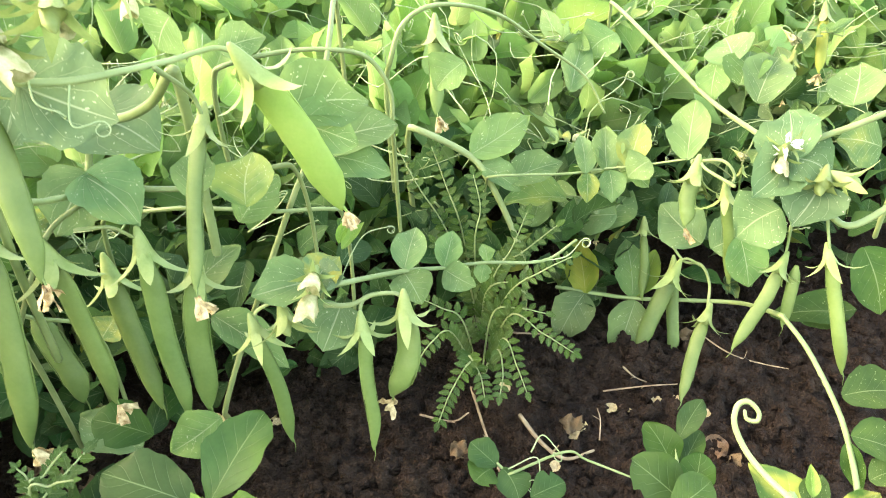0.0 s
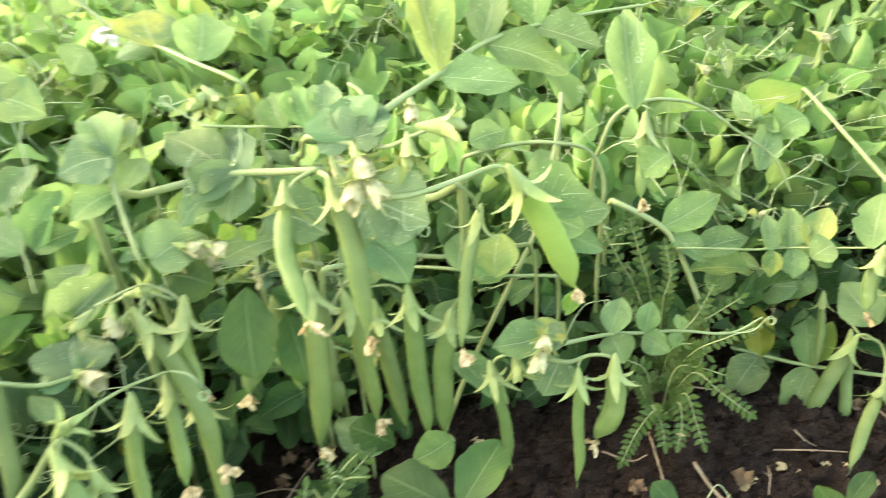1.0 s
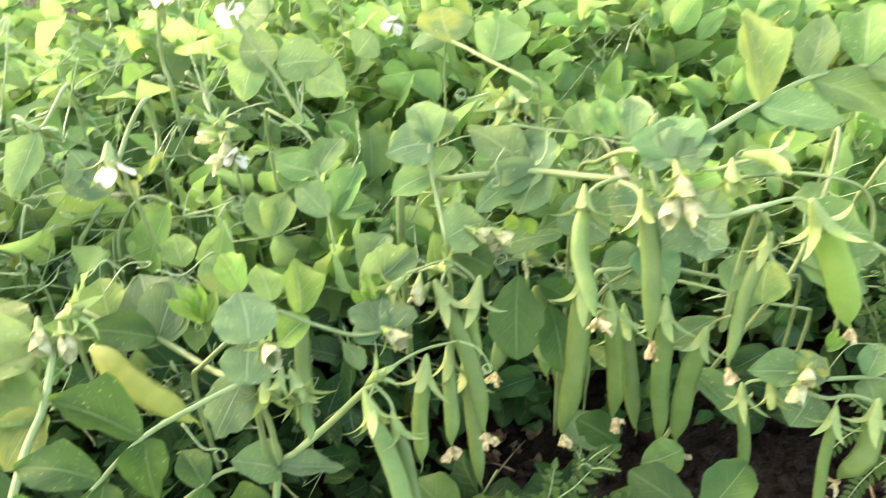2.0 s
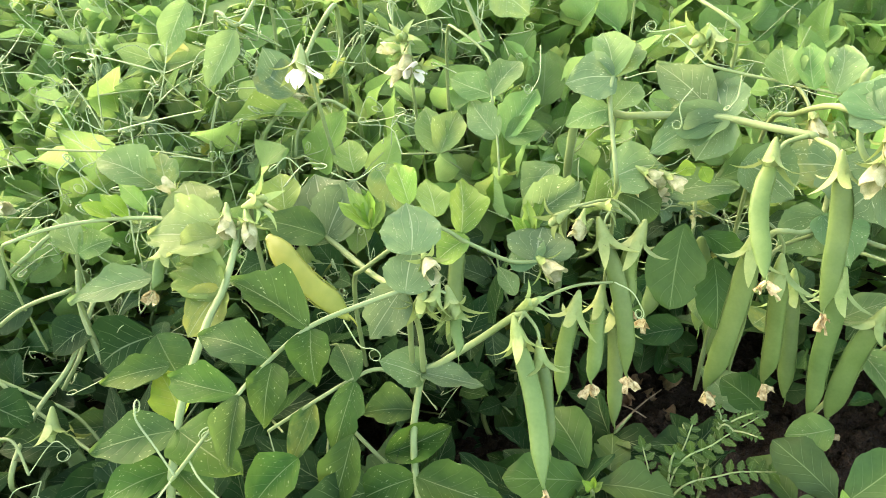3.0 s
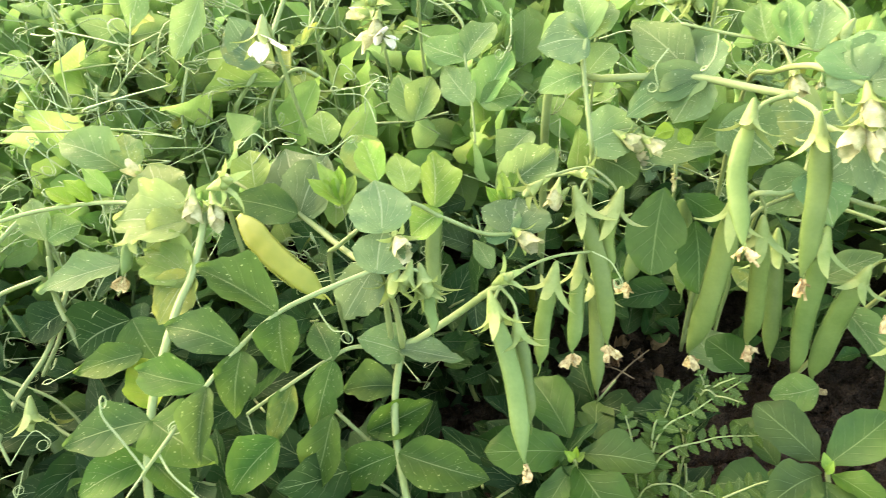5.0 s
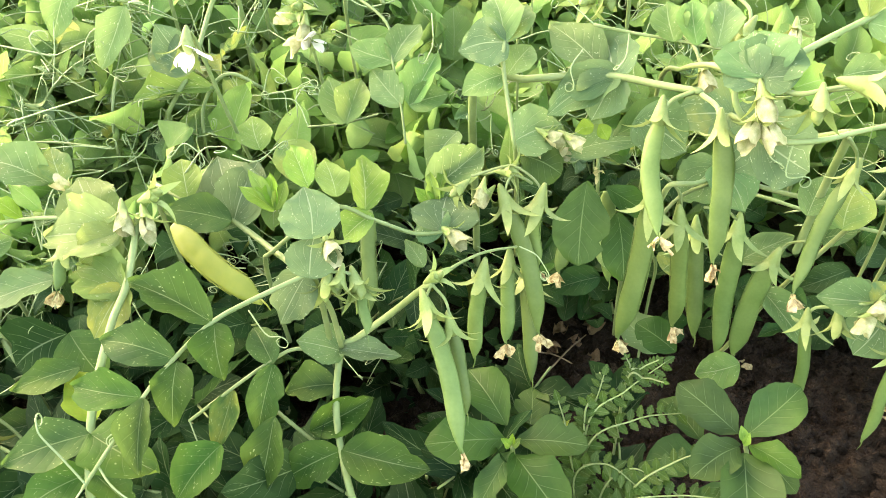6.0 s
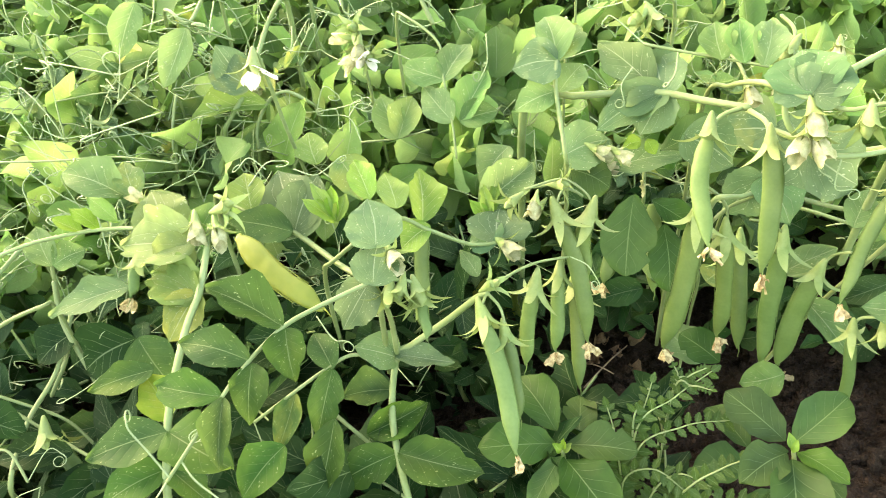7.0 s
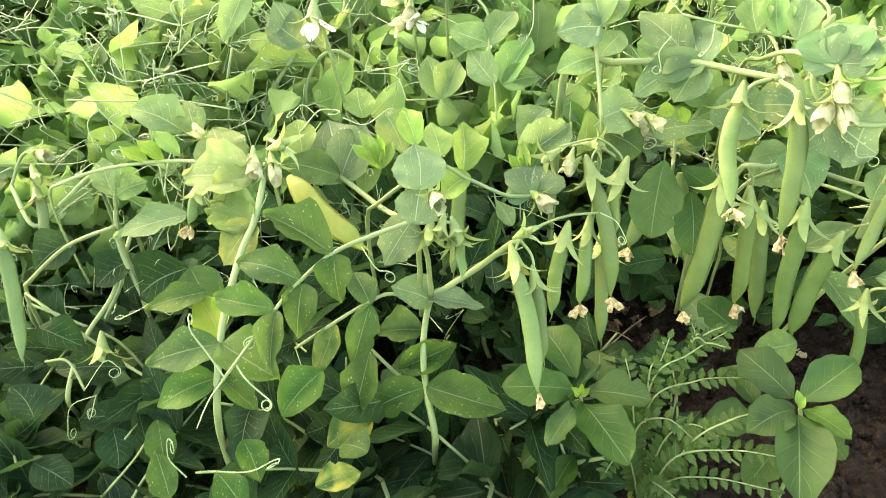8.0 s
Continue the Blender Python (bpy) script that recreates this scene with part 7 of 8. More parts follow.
g.leaf((-0.4755, 0.2987, 0.3150), (-0.4515, 0.3160, 0.3153), 0.0403, (0.51, -0.72, 0.47))
g.leaf((-0.4498, 0.3101, 0.3045), (-0.4124, 0.3287, 0.3074), 0.0380, (0.34, -0.77, 0.54))
g.leaf((-0.4282, 0.3168, 0.2995), (-0.3982, 0.3236, 0.2887), 0.0406, (0.39, -0.53, 0.75))
g.leaf((-0.4675, 0.3050, 0.3092), (-0.4707, 0.2863, 0.2809), 0.0311, (0.53, -0.73, 0.43))
g.leaf((-0.4762, 0.3351, 0.3340), (-0.5039, 0.3292, 0.3344), 0.0480, (0.13, -0.58, 0.81))
g.leaf((-0.3411, 0.3836, 0.3142), (-0.3717, 0.3864, 0.3206), 0.0559, (0.15, -0.41, 0.90))
g.leaf((-0.2921, 0.3547, 0.3131), (-0.2977, 0.3800, 0.3379), 0.0427, (0.49, -0.55, 0.67))
g.leaf((-0.3301, 0.3668, 0.3196), (-0.3473, 0.3858, 0.3428), 0.0477, (0.49, -0.46, 0.74))
g.leaf((-0.4437, 0.4296, 0.3005), (-0.4545, 0.4150, 0.2844), 0.0364, (0.44, -0.79, 0.43))
g.stalk(0.0012, 0.0010, (-0.2531, 0.3472, 0.2093), (-0.2476, 0.3394, 0.2639), (-0.2440, 0.3294, 0.2993), (-0.2468, 0.3234, 0.3107), (-0.2819, 0.3368, 0.3173), (-0.3301, 0.3668, 0.3196), (-0.3423, 0.3794, 0.3099), (-0.3506, 0.3905, 0.2750), (-0.3532, 0.3962, 0.2199))
g.tendril(0.00060, (-0.4168, 0.3050, 0.2699), (-0.4352, 0.3060, 0.2810), (-0.4546, 0.3024, 0.2851), curl=0.0050, turns=0.85)
g.tendril(0.00060, (-0.4165, 0.3040, 0.2681), (-0.4348, 0.2933, 0.2639), (-0.4528, 0.2892, 0.2705), curl=0.0040, turns=1.43)
g.tendril(0.00060, (-0.3707, 0.2575, 0.2528), (-0.3905, 0.2562, 0.2551), (-0.4275, 0.2511, 0.2635), curl=0.0050, turns=1.10)
g.tendril(0.00050, (-0.2759, 0.3293, 0.3006), (-0.2891, 0.3208, 0.2966), (-0.2958, 0.3171, 0.2954), curl=0.0040, turns=1.53)
g.tendril(0.00050, (-0.2876, 0.2737, 0.2800), (-0.2705, 0.2845, 0.2850), (-0.2267, 0.2920, 0.2858), curl=0.0040, turns=0.94)
g.tendril(0.00050, (-0.4753, 0.2133, 0.2163), (-0.4744, 0.2241, 0.2332), (-0.4629, 0.2267, 0.2290), curl=0.0050, turns=1.10)
g.tendril(0.00050, (-0.4753, 0.2133, 0.2163), (-0.4613, 0.2211, 0.2187), (-0.4560, 0.2170, 0.2082), curl=0.0050, turns=0.89)
g.tendril(0.00050, (-0.4323, 0.2063, 0.2144), (-0.4366, 0.2145, 0.2310), (-0.4289, 0.2217, 0.2370), curl=0.0060, turns=0.82)
g.tendril(0.00050, (-0.6399, 0.0593, 0.2417), (-0.6193, 0.0586, 0.2240), (-0.5986, 0.0580, 0.2063), curl=0.0060, turns=1.09)
g.tendril(0.00050, (-0.6407, 0.0451, 0.2290), (-0.6171, 0.0553, 0.2190), (-0.5975, 0.0639, 0.2109), curl=0.0050, turns=1.43)
g.tendril(0.00050, (-0.5901, 0.0681, 0.2087), (-0.6045, 0.0669, 0.2195), (-0.6178, 0.0717, 0.2349), curl=0.0040, turns=1.18)
g.tendril(0.00050, (-0.6717, 0.0907, 0.2333), (-0.6793, 0.0774, 0.2272), (-0.6833, 0.0670, 0.2207), curl=0.0060, turns=1.07)
g.tendril(0.00050, (-0.5538, 0.0718, 0.2141), (-0.5703, 0.0806, 0.2280), (-0.5798, 0.0881, 0.2380), curl=0.0040, turns=1.64)
g.tendril(0.00050, (-0.5923, 0.0414, 0.2175), (-0.5944, 0.0299, 0.2085), (-0.5791, 0.0237, 0.1981), curl=0.0050, turns=1.45)
g.tendril(0.00050, (-0.5762, 0.0541, 0.2161), (-0.5830, 0.0422, 0.2106), (-0.5721, 0.0389, 0.2017), curl=0.0050, turns=1.67)
g.tendril(0.00050, (-0.5322, 0.0704, 0.2269), (-0.5129, 0.0872, 0.2267), (-0.4967, 0.0984, 0.2237), curl=0.0040, turns=1.07)
g.stalk(0.0008, 0.0006, (-0.6132, 0.0289, 0.2231), (-0.5767, 0.0532, 0.2236), (-0.5414, 0.0778, 0.2255), (-0.5012, 0.1009, 0.2218))
g.stalk(0.0008, 0.0006, (-0.6559, 0.0995, 0.2285), (-0.6297, 0.1256, 0.2312), (-0.5949, 0.1549, 0.2298))
g.tendril(0.00050, (-0.4136, 0.0984, 0.2350), (-0.4101, 0.1125, 0.2453), (-0.4024, 0.1200, 0.2459), curl=0.0050, turns=0.97)
g.tendril(0.00050, (-0.3950, 0.1216, 0.2413), (-0.3812, 0.1275, 0.2386), (-0.3737, 0.1418, 0.2459), curl=0.0040, turns=1.67)
g.tendril(0.00050, (-0.4052, 0.1081, 0.2452), (-0.4159, 0.1053, 0.2514), (-0.4190, 0.0972, 0.2464), curl=0.0040, turns=0.87)
g.tendril(0.00040, (-0.6887, 0.1267, 0.2490), (-0.7099, 0.1249, 0.2650), (-0.7194, 0.1137, 0.2623), curl=0.0040, turns=1.51)
g.tendril(0.00050, (-0.6123, 0.0654, 0.2324), (-0.5985, 0.0711, 0.2265), (-0.5861, 0.0827, 0.2269), curl=0.0030, turns=1.65)
g.tendril(0.00050, (-0.2414, 0.2427, 0.2276), (-0.2364, 0.2609, 0.2404), (-0.2345, 0.2709, 0.2482), curl=0.0050, turns=1.45)
g.tendril(0.00040, (-0.3124, 0.2183, 0.3114), (-0.3061, 0.2099, 0.2984), (-0.3058, 0.2022, 0.2909), curl=0.0030, turns=1.32)
g.tendril(0.00040, (-0.2287, 0.2422, 0.2998), (-0.2304, 0.2333, 0.2928), (-0.2259, 0.2293, 0.2853), curl=0.0030, turns=1.13)
g.tendril(0.00040, (-0.1194, 0.2181, 0.2924), (-0.1166, 0.2139, 0.2862), (-0.1111, 0.2151, 0.2827), curl=0.0030, turns=1.07)

g = Grower(thing("pea_plant", -0.4916, -0.0884, 0.0, "young pea plant with slim pods, shade painted into some leaves", "pea plant", PEAS), 511)
g.stem(0.0015, 0.0014, (-0.4916, -0.0884, -0.0300), (-0.4767, -0.0907, 0.0601), (-0.4421, -0.0960, 0.1203), (-0.4654, -0.0672, 0.1338), (-0.4802, -0.0349, 0.1433), (-0.5042, -0.0018, 0.1612), (-0.5180, 0.0073, 0.1544), (-0.5305, 0.0126, 0.1202), (-0.5370, 0.0137, 0.0644))
g.pod((-0.5580, -0.0330, 0.1947), (-0.5225, -0.0566, 0.1597), 0.0087, -0.0024, (0.54, -0.33, 0.77), cup=0.0105, dry=0, beans=5)
g.pod((-0.5056, -0.0766, 0.2067), (-0.4586, -0.1058, 0.1492), 0.0101, -0.0014, (0.74, -0.12, 0.66), cup=0.0116, dry=0, beans=8)
g.flower((-0.5651, -0.0274, 0.2057), (0.82, -0.26, -0.51), 0.0110, "bud")
g.flower((-0.5710, -0.0201, 0.2171), (0.97, 0.22, -0.03), 0.0094, "wilted")
g.stalk(0.0011, 0.0009, (-0.5830, -0.0409, 0.1931), (-0.5809, -0.0256, 0.2127), (-0.5665, -0.0160, 0.2169))
g.stalk(0.0016, 0.0014, (-0.5830, -0.0409, 0.1931), (-0.5498, -0.0462, 0.1761), (-0.5507, -0.0224, 0.1821), (-0.5543, -0.0006, 0.1887), (-0.5651, 0.0099, 0.1810), (-0.5769, 0.0153, 0.1465), (-0.5842, 0.0158, 0.0910))
g.stalk(0.0011, 0.0010, (-0.5377, -0.0737, 0.0595), (-0.5315, -0.0756, 0.1155), (-0.5180, -0.0771, 0.1495), (-0.5015, -0.0768, 0.1557), (-0.4741, -0.0685, 0.1400), (-0.4353, -0.0564, 0.1180), (-0.4021, -0.0484, 0.1128), (-0.4040, -0.0436, 0.1016), (-0.4135, -0.0397, 0.0663), (-0.4231, -0.0378, 0.0116))
# this plant's shade leaves carry painted darkness, not a darker breed
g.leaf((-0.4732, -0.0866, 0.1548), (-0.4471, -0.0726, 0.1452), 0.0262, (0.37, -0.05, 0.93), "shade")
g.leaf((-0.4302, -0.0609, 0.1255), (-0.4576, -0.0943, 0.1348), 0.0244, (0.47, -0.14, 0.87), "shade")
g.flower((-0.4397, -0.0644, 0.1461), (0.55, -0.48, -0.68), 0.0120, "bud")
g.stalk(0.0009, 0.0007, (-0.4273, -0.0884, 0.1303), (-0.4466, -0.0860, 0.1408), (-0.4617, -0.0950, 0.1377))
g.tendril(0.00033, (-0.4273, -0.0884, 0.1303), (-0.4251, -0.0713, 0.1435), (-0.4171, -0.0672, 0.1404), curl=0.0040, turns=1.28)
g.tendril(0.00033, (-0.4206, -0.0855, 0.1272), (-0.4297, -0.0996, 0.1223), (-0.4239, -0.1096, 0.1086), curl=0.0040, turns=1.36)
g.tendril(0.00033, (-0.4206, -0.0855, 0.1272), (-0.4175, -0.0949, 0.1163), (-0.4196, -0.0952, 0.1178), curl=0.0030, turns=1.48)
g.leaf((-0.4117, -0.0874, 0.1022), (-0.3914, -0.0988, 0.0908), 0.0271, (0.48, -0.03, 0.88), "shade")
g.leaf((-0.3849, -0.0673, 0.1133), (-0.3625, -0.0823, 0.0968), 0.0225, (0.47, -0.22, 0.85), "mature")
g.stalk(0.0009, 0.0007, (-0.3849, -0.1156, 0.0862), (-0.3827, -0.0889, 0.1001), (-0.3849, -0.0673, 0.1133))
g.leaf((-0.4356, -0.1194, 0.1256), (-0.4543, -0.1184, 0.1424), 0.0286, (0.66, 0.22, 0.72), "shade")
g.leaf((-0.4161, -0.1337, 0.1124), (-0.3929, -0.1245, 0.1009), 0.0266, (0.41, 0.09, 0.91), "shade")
g.leaf((-0.2635, -0.0799, 0.1576), (-0.2850, -0.0785, 0.1691), 0.0208, (0.46, -0.12, 0.88), "mature")
g.leaf((-0.2896, -0.0582, 0.1672), (-0.2688, -0.0649, 0.1595), 0.0196, (0.36, 0.03, 0.93), "mature")
g.leaf((-0.2588, -0.0034, 0.1265), (-0.2789, -0.0077, 0.1239), 0.0265, (-0.10, -0.11, 0.99), "mature")
g.leaf((-0.2568, -0.0413, 0.1387), (-0.2474, -0.0173, 0.1362), 0.0209, (0.26, -0.00, 0.97), "mature")
g.tendril(0.00033, (-0.2694, -0.0853, 0.1894), (-0.2565, -0.0738, 0.1887), (-0.2498, -0.0632, 0.1923), curl=0.0040, turns=1.27)
g.tendril(0.00033, (-0.2639, -0.0981, 0.2049), (-0.2725, -0.0994, 0.2110), (-0.2759, -0.0972, 0.2159), curl=0.0040, turns=1.30)
g.leaf((-0.2997, -0.0999, 0.1547), (-0.3153, -0.0943, 0.1728), 0.0187, (0.63, -0.41, 0.67), "mature")

g = Grower(thing("broadleaf_weed", -0.1914, 0.1208, 0.0, "broad-leaved weed rosette with shiny oval leaves", "weed", "weeds at the crop edge"), 512)
g.stem(0.0014, 0.0012, (-0.1914, 0.1208, -0.0300), (-0.1950, 0.1274, 0.0450), (-0.1890, 0.1164, 0.0901), (-0.1922, 0.1176, 0.1146))
g.leaf((-0.1989, 0.1193, 0.1150), (-0.2276, 0.0852, 0.1310), 0.0318, (0.30, 0.04, 0.93), "weed")
g.leaf((-0.1915, 0.1239, 0.1150), (-0.1558, 0.1380, 0.1250), 0.0285, (-0.18, -0.30, 0.93), "weed")
g.leaf((-0.1879, 0.1139, 0.1150), (-0.1427, 0.0921, 0.1190), 0.0344, (-0.16, -0.04, 0.93), "weed")
g.leaf((-0.1915, 0.1135, 0.1150), (-0.1849, 0.0741, 0.1270), 0.0183, (0.03, 0.11, 0.93), "weed")
g.leaf((-0.2037, 0.1284, 0.1150), (-0.2423, 0.1448, 0.1270), 0.0300, (0.37, -0.32, 0.93), "weed")
g.leaf((-0.1943, 0.1400, 0.1030), (-0.2137, 0.1756, 0.1030), 0.0249, (0.20, -0.46, 0.93), "weed")
g.leaf((-0.1973, 0.1070, 0.0850), (-0.2035, 0.0738, 0.0850), 0.0204, (0.15, 0.12, 0.93), "weed")
g.leaf((-0.1861, 0.1059, 0.0700), (-0.1810, 0.0727, 0.0700), 0.0216, (0.01, 0.11, 0.93), "weed")
g.leaf((-0.1916, 0.1163, 0.1193), (-0.1925, 0.1180, 0.1262), 0.0050, (0.10, -0.95, 0.28), "young")
g.leaf((-0.1921, 0.1146, 0.1181), (-0.1957, 0.1126, 0.1256), 0.0060, (0.89, -0.28, 0.35), "young")
g.leaf((-0.1905, 0.1158, 0.1179), (-0.1879, 0.1187, 0.1249), 0.0055, (-0.22, -0.87, 0.44), "young")

g = Grower(thing("broadleaf_weed", -0.0764, 0.1892, 0.0, "broad-leaved weed rosette with shiny oval leaves", "weed", "weeds at the crop edge"), 513)
g.stem(0.0014, 0.0012, (-0.0764, 0.1892, -0.0300), (-0.0768, 0.1967, 0.0501), (-0.0762, 0.1842, 0.1001), (-0.0838, 0.1845, 0.1259))
g.leaf((-0.0904, 0.1895, 0.1260), (-0.1273, 0.1936, 0.1420), 0.0312, (0.39, -0.24, 0.93), "weed")
g.leaf((-0.0854, 0.1906, 0.1260), (-0.0704, 0.2269, 0.1420), 0.0299, (0.00, -0.46, 0.93), "weed")
g.leaf((-0.0820, 0.1856, 0.1260), (-0.0534, 0.1757, 0.1340), 0.0187, (-0.19, -0.09, 0.93), "weed")
g.leaf((-0.0823, 0.1781, 0.1260), (-0.0590, 0.1292, 0.1280), 0.0359, (-0.03, 0.09, 0.93), "weed")
g.leaf((-0.0862, 0.1814, 0.1260), (-0.0991, 0.1461, 0.1300), 0.0260, (0.20, 0.10, 0.93), "weed")
g.leaf((-0.1074, 0.1892, 0.1060), (-0.1405, 0.2082, 0.1060), 0.0255, (0.38, -0.29, 0.93), "weed")
g.leaf((-0.1036, 0.1835, 0.0960), (-0.1300, 0.1677, 0.0960), 0.0286, (0.38, -0.07, 0.93), "weed")
g.leaf((-0.0741, 0.2083, 0.0960), (-0.0525, 0.1954, 0.0960), 0.0182, (-0.19, -0.27, 0.93), "weed")
g.leaf((-0.0865, 0.1844, 0.0860), (-0.0892, 0.1498, 0.0860), 0.0260, (0.14, 0.12, 0.93), "weed")
g.leaf((-0.0841, 0.1824, 0.1306), (-0.0880, 0.1845, 0.1385), 0.0060, (0.44, -0.77, 0.47), "young")
g.leaf((-0.0841, 0.1812, 0.1294), (-0.0835, 0.1834, 0.1375), 0.0047, (0.16, -0.95, 0.26), "young")

g = Grower(thing("broadleaf_weed", -0.1938, 0.3125, 0.0, "tall broad-leaved weed with serrated dark leaves and dry flower heads", "weed", "weeds at the crop edge"), 514)
g.stem(0.0012, 0.0011, (-0.1938, 0.3125, -0.0300), (-0.1960, 0.3197, 0.0599), (-0.1923, 0.3077, 0.1198), (-0.2097, 0.2859, 0.1457), (-0.2207, 0.2677, 0.1778), (-0.2249, 0.2684, 0.2059), (-0.2299, 0.2756, 0.2200))
g.leaf((-0.2210, 0.2452, 0.2130), (-0.2054, 0.2105, 0.1804), 0.0391, (0.29, -0.58, 0.76), "weed")
g.leaf((-0.2013, 0.2510, 0.1941), (-0.1819, 0.2263, 0.1662), 0.0293, (0.25, -0.63, 0.73), "weed")
g.leaf((-0.2121, 0.2590, 0.2426), (-0.1900, 0.2964, 0.2513), 0.0264, (0.34, -0.40, 0.85), "weed")
g.leaf((-0.2141, 0.2590, 0.2043), (-0.1871, 0.2673, 0.1896), 0.0202, (0.52, -0.53, 0.67), "weed")
g.leaf((-0.2196, 0.2707, 0.2197), (-0.2096, 0.2779, 0.2213), 0.0163, (0.24, -0.53, 0.81), "weed")
g.dry_bit(g.plant, (-0.2330, 0.2714, 0.2234), (0.59, -0.81, 0.04), 0.0100, WILTED, "dry_flower_head")
g.dry_bit(g.plant, (-0.2244, 0.2649, 0.2103), (0.58, -0.81, -0.03), 0.0100, WILTED, "dry_flower_head")
g.flower((-0.2594, 0.2314, 0.2318), (0.99, 0.16, 0.06), 0.0078, "wilted")
g.flower((-0.2460, 0.2433, 0.2320), (0.99, -0.09, -0.06), 0.0078, "wilted")
g.leaf((-0.2561, 0.2258, 0.2318), (-0.2312, 0.2316, 0.2247), 0.0337, (0.35, -0.59, 0.73), "weed")

g = Grower(thing("feathery_weed", -0.1445, 0.1377, 0.0, "feathery pinnate weed growing from dark soil", "weed", "weeds at the crop edge"), 515)
frond(g, 0.0112, (0.10, -0.42, 0.90), (-0.1445, 0.1377, 0.0000), (-0.1640, 0.1540, 0.1100), (-0.1527, 0.1794, 0.1300), (-0.1415, 0.2050, 0.1370), start=0.42)
frond(g, 0.0108, (0.08, -0.40, 0.91), (-0.1445, 0.1377, 0.0000), (-0.1600, 0.1480, 0.1000), (-0.1420, 0.1700, 0.1200), (-0.1207, 0.1873, 0.1239), start=0.40)
frond(g, 0.0100, (0.16, -0.36, 0.92), (-0.1445, 0.1377, 0.0000), (-0.1640, 0.1400, 0.0900), (-0.1740, 0.1470, 0.1150), (-0.1830, 0.1530, 0.1260), start=0.35)
frond(g, 0.0105, (0.10, -0.37, 0.92), (-0.1445, 0.1377, 0.0000), (-0.1600, 0.1350, 0.0850), (-0.1460, 0.1430, 0.1060), (-0.1230, 0.1430, 0.1010), start=0.35)
frond(g, 0.0105, (0.05, -0.39, 0.92), (-0.1445, 0.1377, 0.0000), (-0.1280, 0.1410, 0.0950), (-0.1120, 0.1560, 0.1200), (-0.0969, 0.1710, 0.1270), start=0.40)
frond(g, 0.0108, (0.06, -0.33, 0.94), (-0.1445, 0.1377, 0.0000), (-0.1330, 0.1330, 0.0850), (-0.1060, 0.1460, 0.1060), (-0.0780, 0.1590, 0.1100), start=0.36)
frond(g, 0.0105, (0.06, -0.33, 0.94), (-0.1445, 0.1377, 0.0000), (-0.1320, 0.1300, 0.0650), (-0.1090, 0.1380, 0.0840), (-0.0770, 0.1490, 0.0900), start=0.30)
frond(g, 0.0098, (0.14, -0.39, 0.91), (-0.1445, 0.1377, 0.0000), (-0.1662, 0.1552, 0.1155), (-0.1667, 0.1698, 0.1216), (-0.1680, 0.1800, 0.1330), start=0.50)
frond(g, 0.0100, (0.07, -0.35, 0.93), (-0.1445, 0.1377, 0.0000), (-0.1440, 0.1400, 0.0800), (-0.1330, 0.1480, 0.1060), (-0.1140, 0.1500, 0.1080), start=0.32)
frond(g, 0.0098, (0.13, -0.30, 0.95), (-0.1445, 0.1377, 0.0000), (-0.1560, 0.1260, 0.0700), (-0.1600, 0.1130, 0.0850), (-0.1580, 0.0960, 0.0900), start=0.30)
frond(g, 0.0095, (0.05, -0.30, 0.95), (-0.1445, 0.1377, 0.0000), (-0.1400, 0.1250, 0.0600), (-0.1300, 0.1180, 0.0760), (-0.1100, 0.1150, 0.0760), start=0.28)

g = Grower(thing("feathery_weed", 0.0172, 0.4040, 0.0, "feathery pinnate weed growing from dark soil", "weed", "weeds at the crop edge"), 516)
frond(g, 0.0095, (0.05, -0.44, 0.90), (0.0172, 0.4040, 0.0000), (0.0128, 0.3667, 0.0512), (0.0008, 0.3487, 0.0431), (-0.0072, 0.3336, 0.0296))
frond(g, 0.0096, (0.01, -0.46, 0.89), (0.0172, 0.4040, 0.0000), (0.0108, 0.3723, 0.0511), (0.0184, 0.3584, 0.0467), (0.0214, 0.3474, 0.0382))
frond(g, 0.0096, (-0.06, -0.49, 0.87), (0.0172, 0.4040, 0.0000), (0.0364, 0.3917, 0.0689), (0.0578, 0.3754, 0.0681), (0.0768, 0.3663, 0.0603))
frond(g, 0.0097, (-0.02, -0.47, 0.88), (0.0172, 0.4040, 0.0000), (0.0327, 0.3836, 0.0565), (0.0419, 0.3667, 0.0471), (0.0479, 0.3548, 0.0367))
frond(g, 0.0096, (0.07, -0.48, 0.87), (0.0172, 0.4040, 0.0000), (-0.0006, 0.3833, 0.0608), (-0.0125, 0.3702, 0.0642), (-0.0220, 0.3557, 0.0576))
frond(g, 0.0099, (-0.04, -0.52, 0.85), (0.0172, 0.4040, 0.0000), (0.0252, 0.3990, 0.0633), (0.0401, 0.3949, 0.0735), (0.0602, 0.3903, 0.0727))
frond(g, 0.0100, (0.07, -0.53, 0.85), (0.0172, 0.4040, 0.0000), (0.0060, 0.3997, 0.0577), (-0.0085, 0.3957, 0.0723), (-0.0248, 0.3945, 0.0822))
frond(g, 0.0097, (-0.00, -0.46, 0.89), (0.0172, 0.4040, 0.0000), (0.0291, 0.3794, 0.0503), (0.0328, 0.3641, 0.0443), (0.0310, 0.3503, 0.0376))

g = Grower(thing("feathery_weed", 0.0161, 0.4465, 0.0, "tall feathery pinnate weed among pea leaves", "weed", "weeds at the crop edge"), 517)
frond(g, 0.0095, (-0.06, -0.56, 0.83), (0.0161, 0.4465, 0.0000), (0.0363, 0.3996, 0.0815), (0.0573, 0.3922, 0.1045), (0.0753, 0.3939, 0.1141))
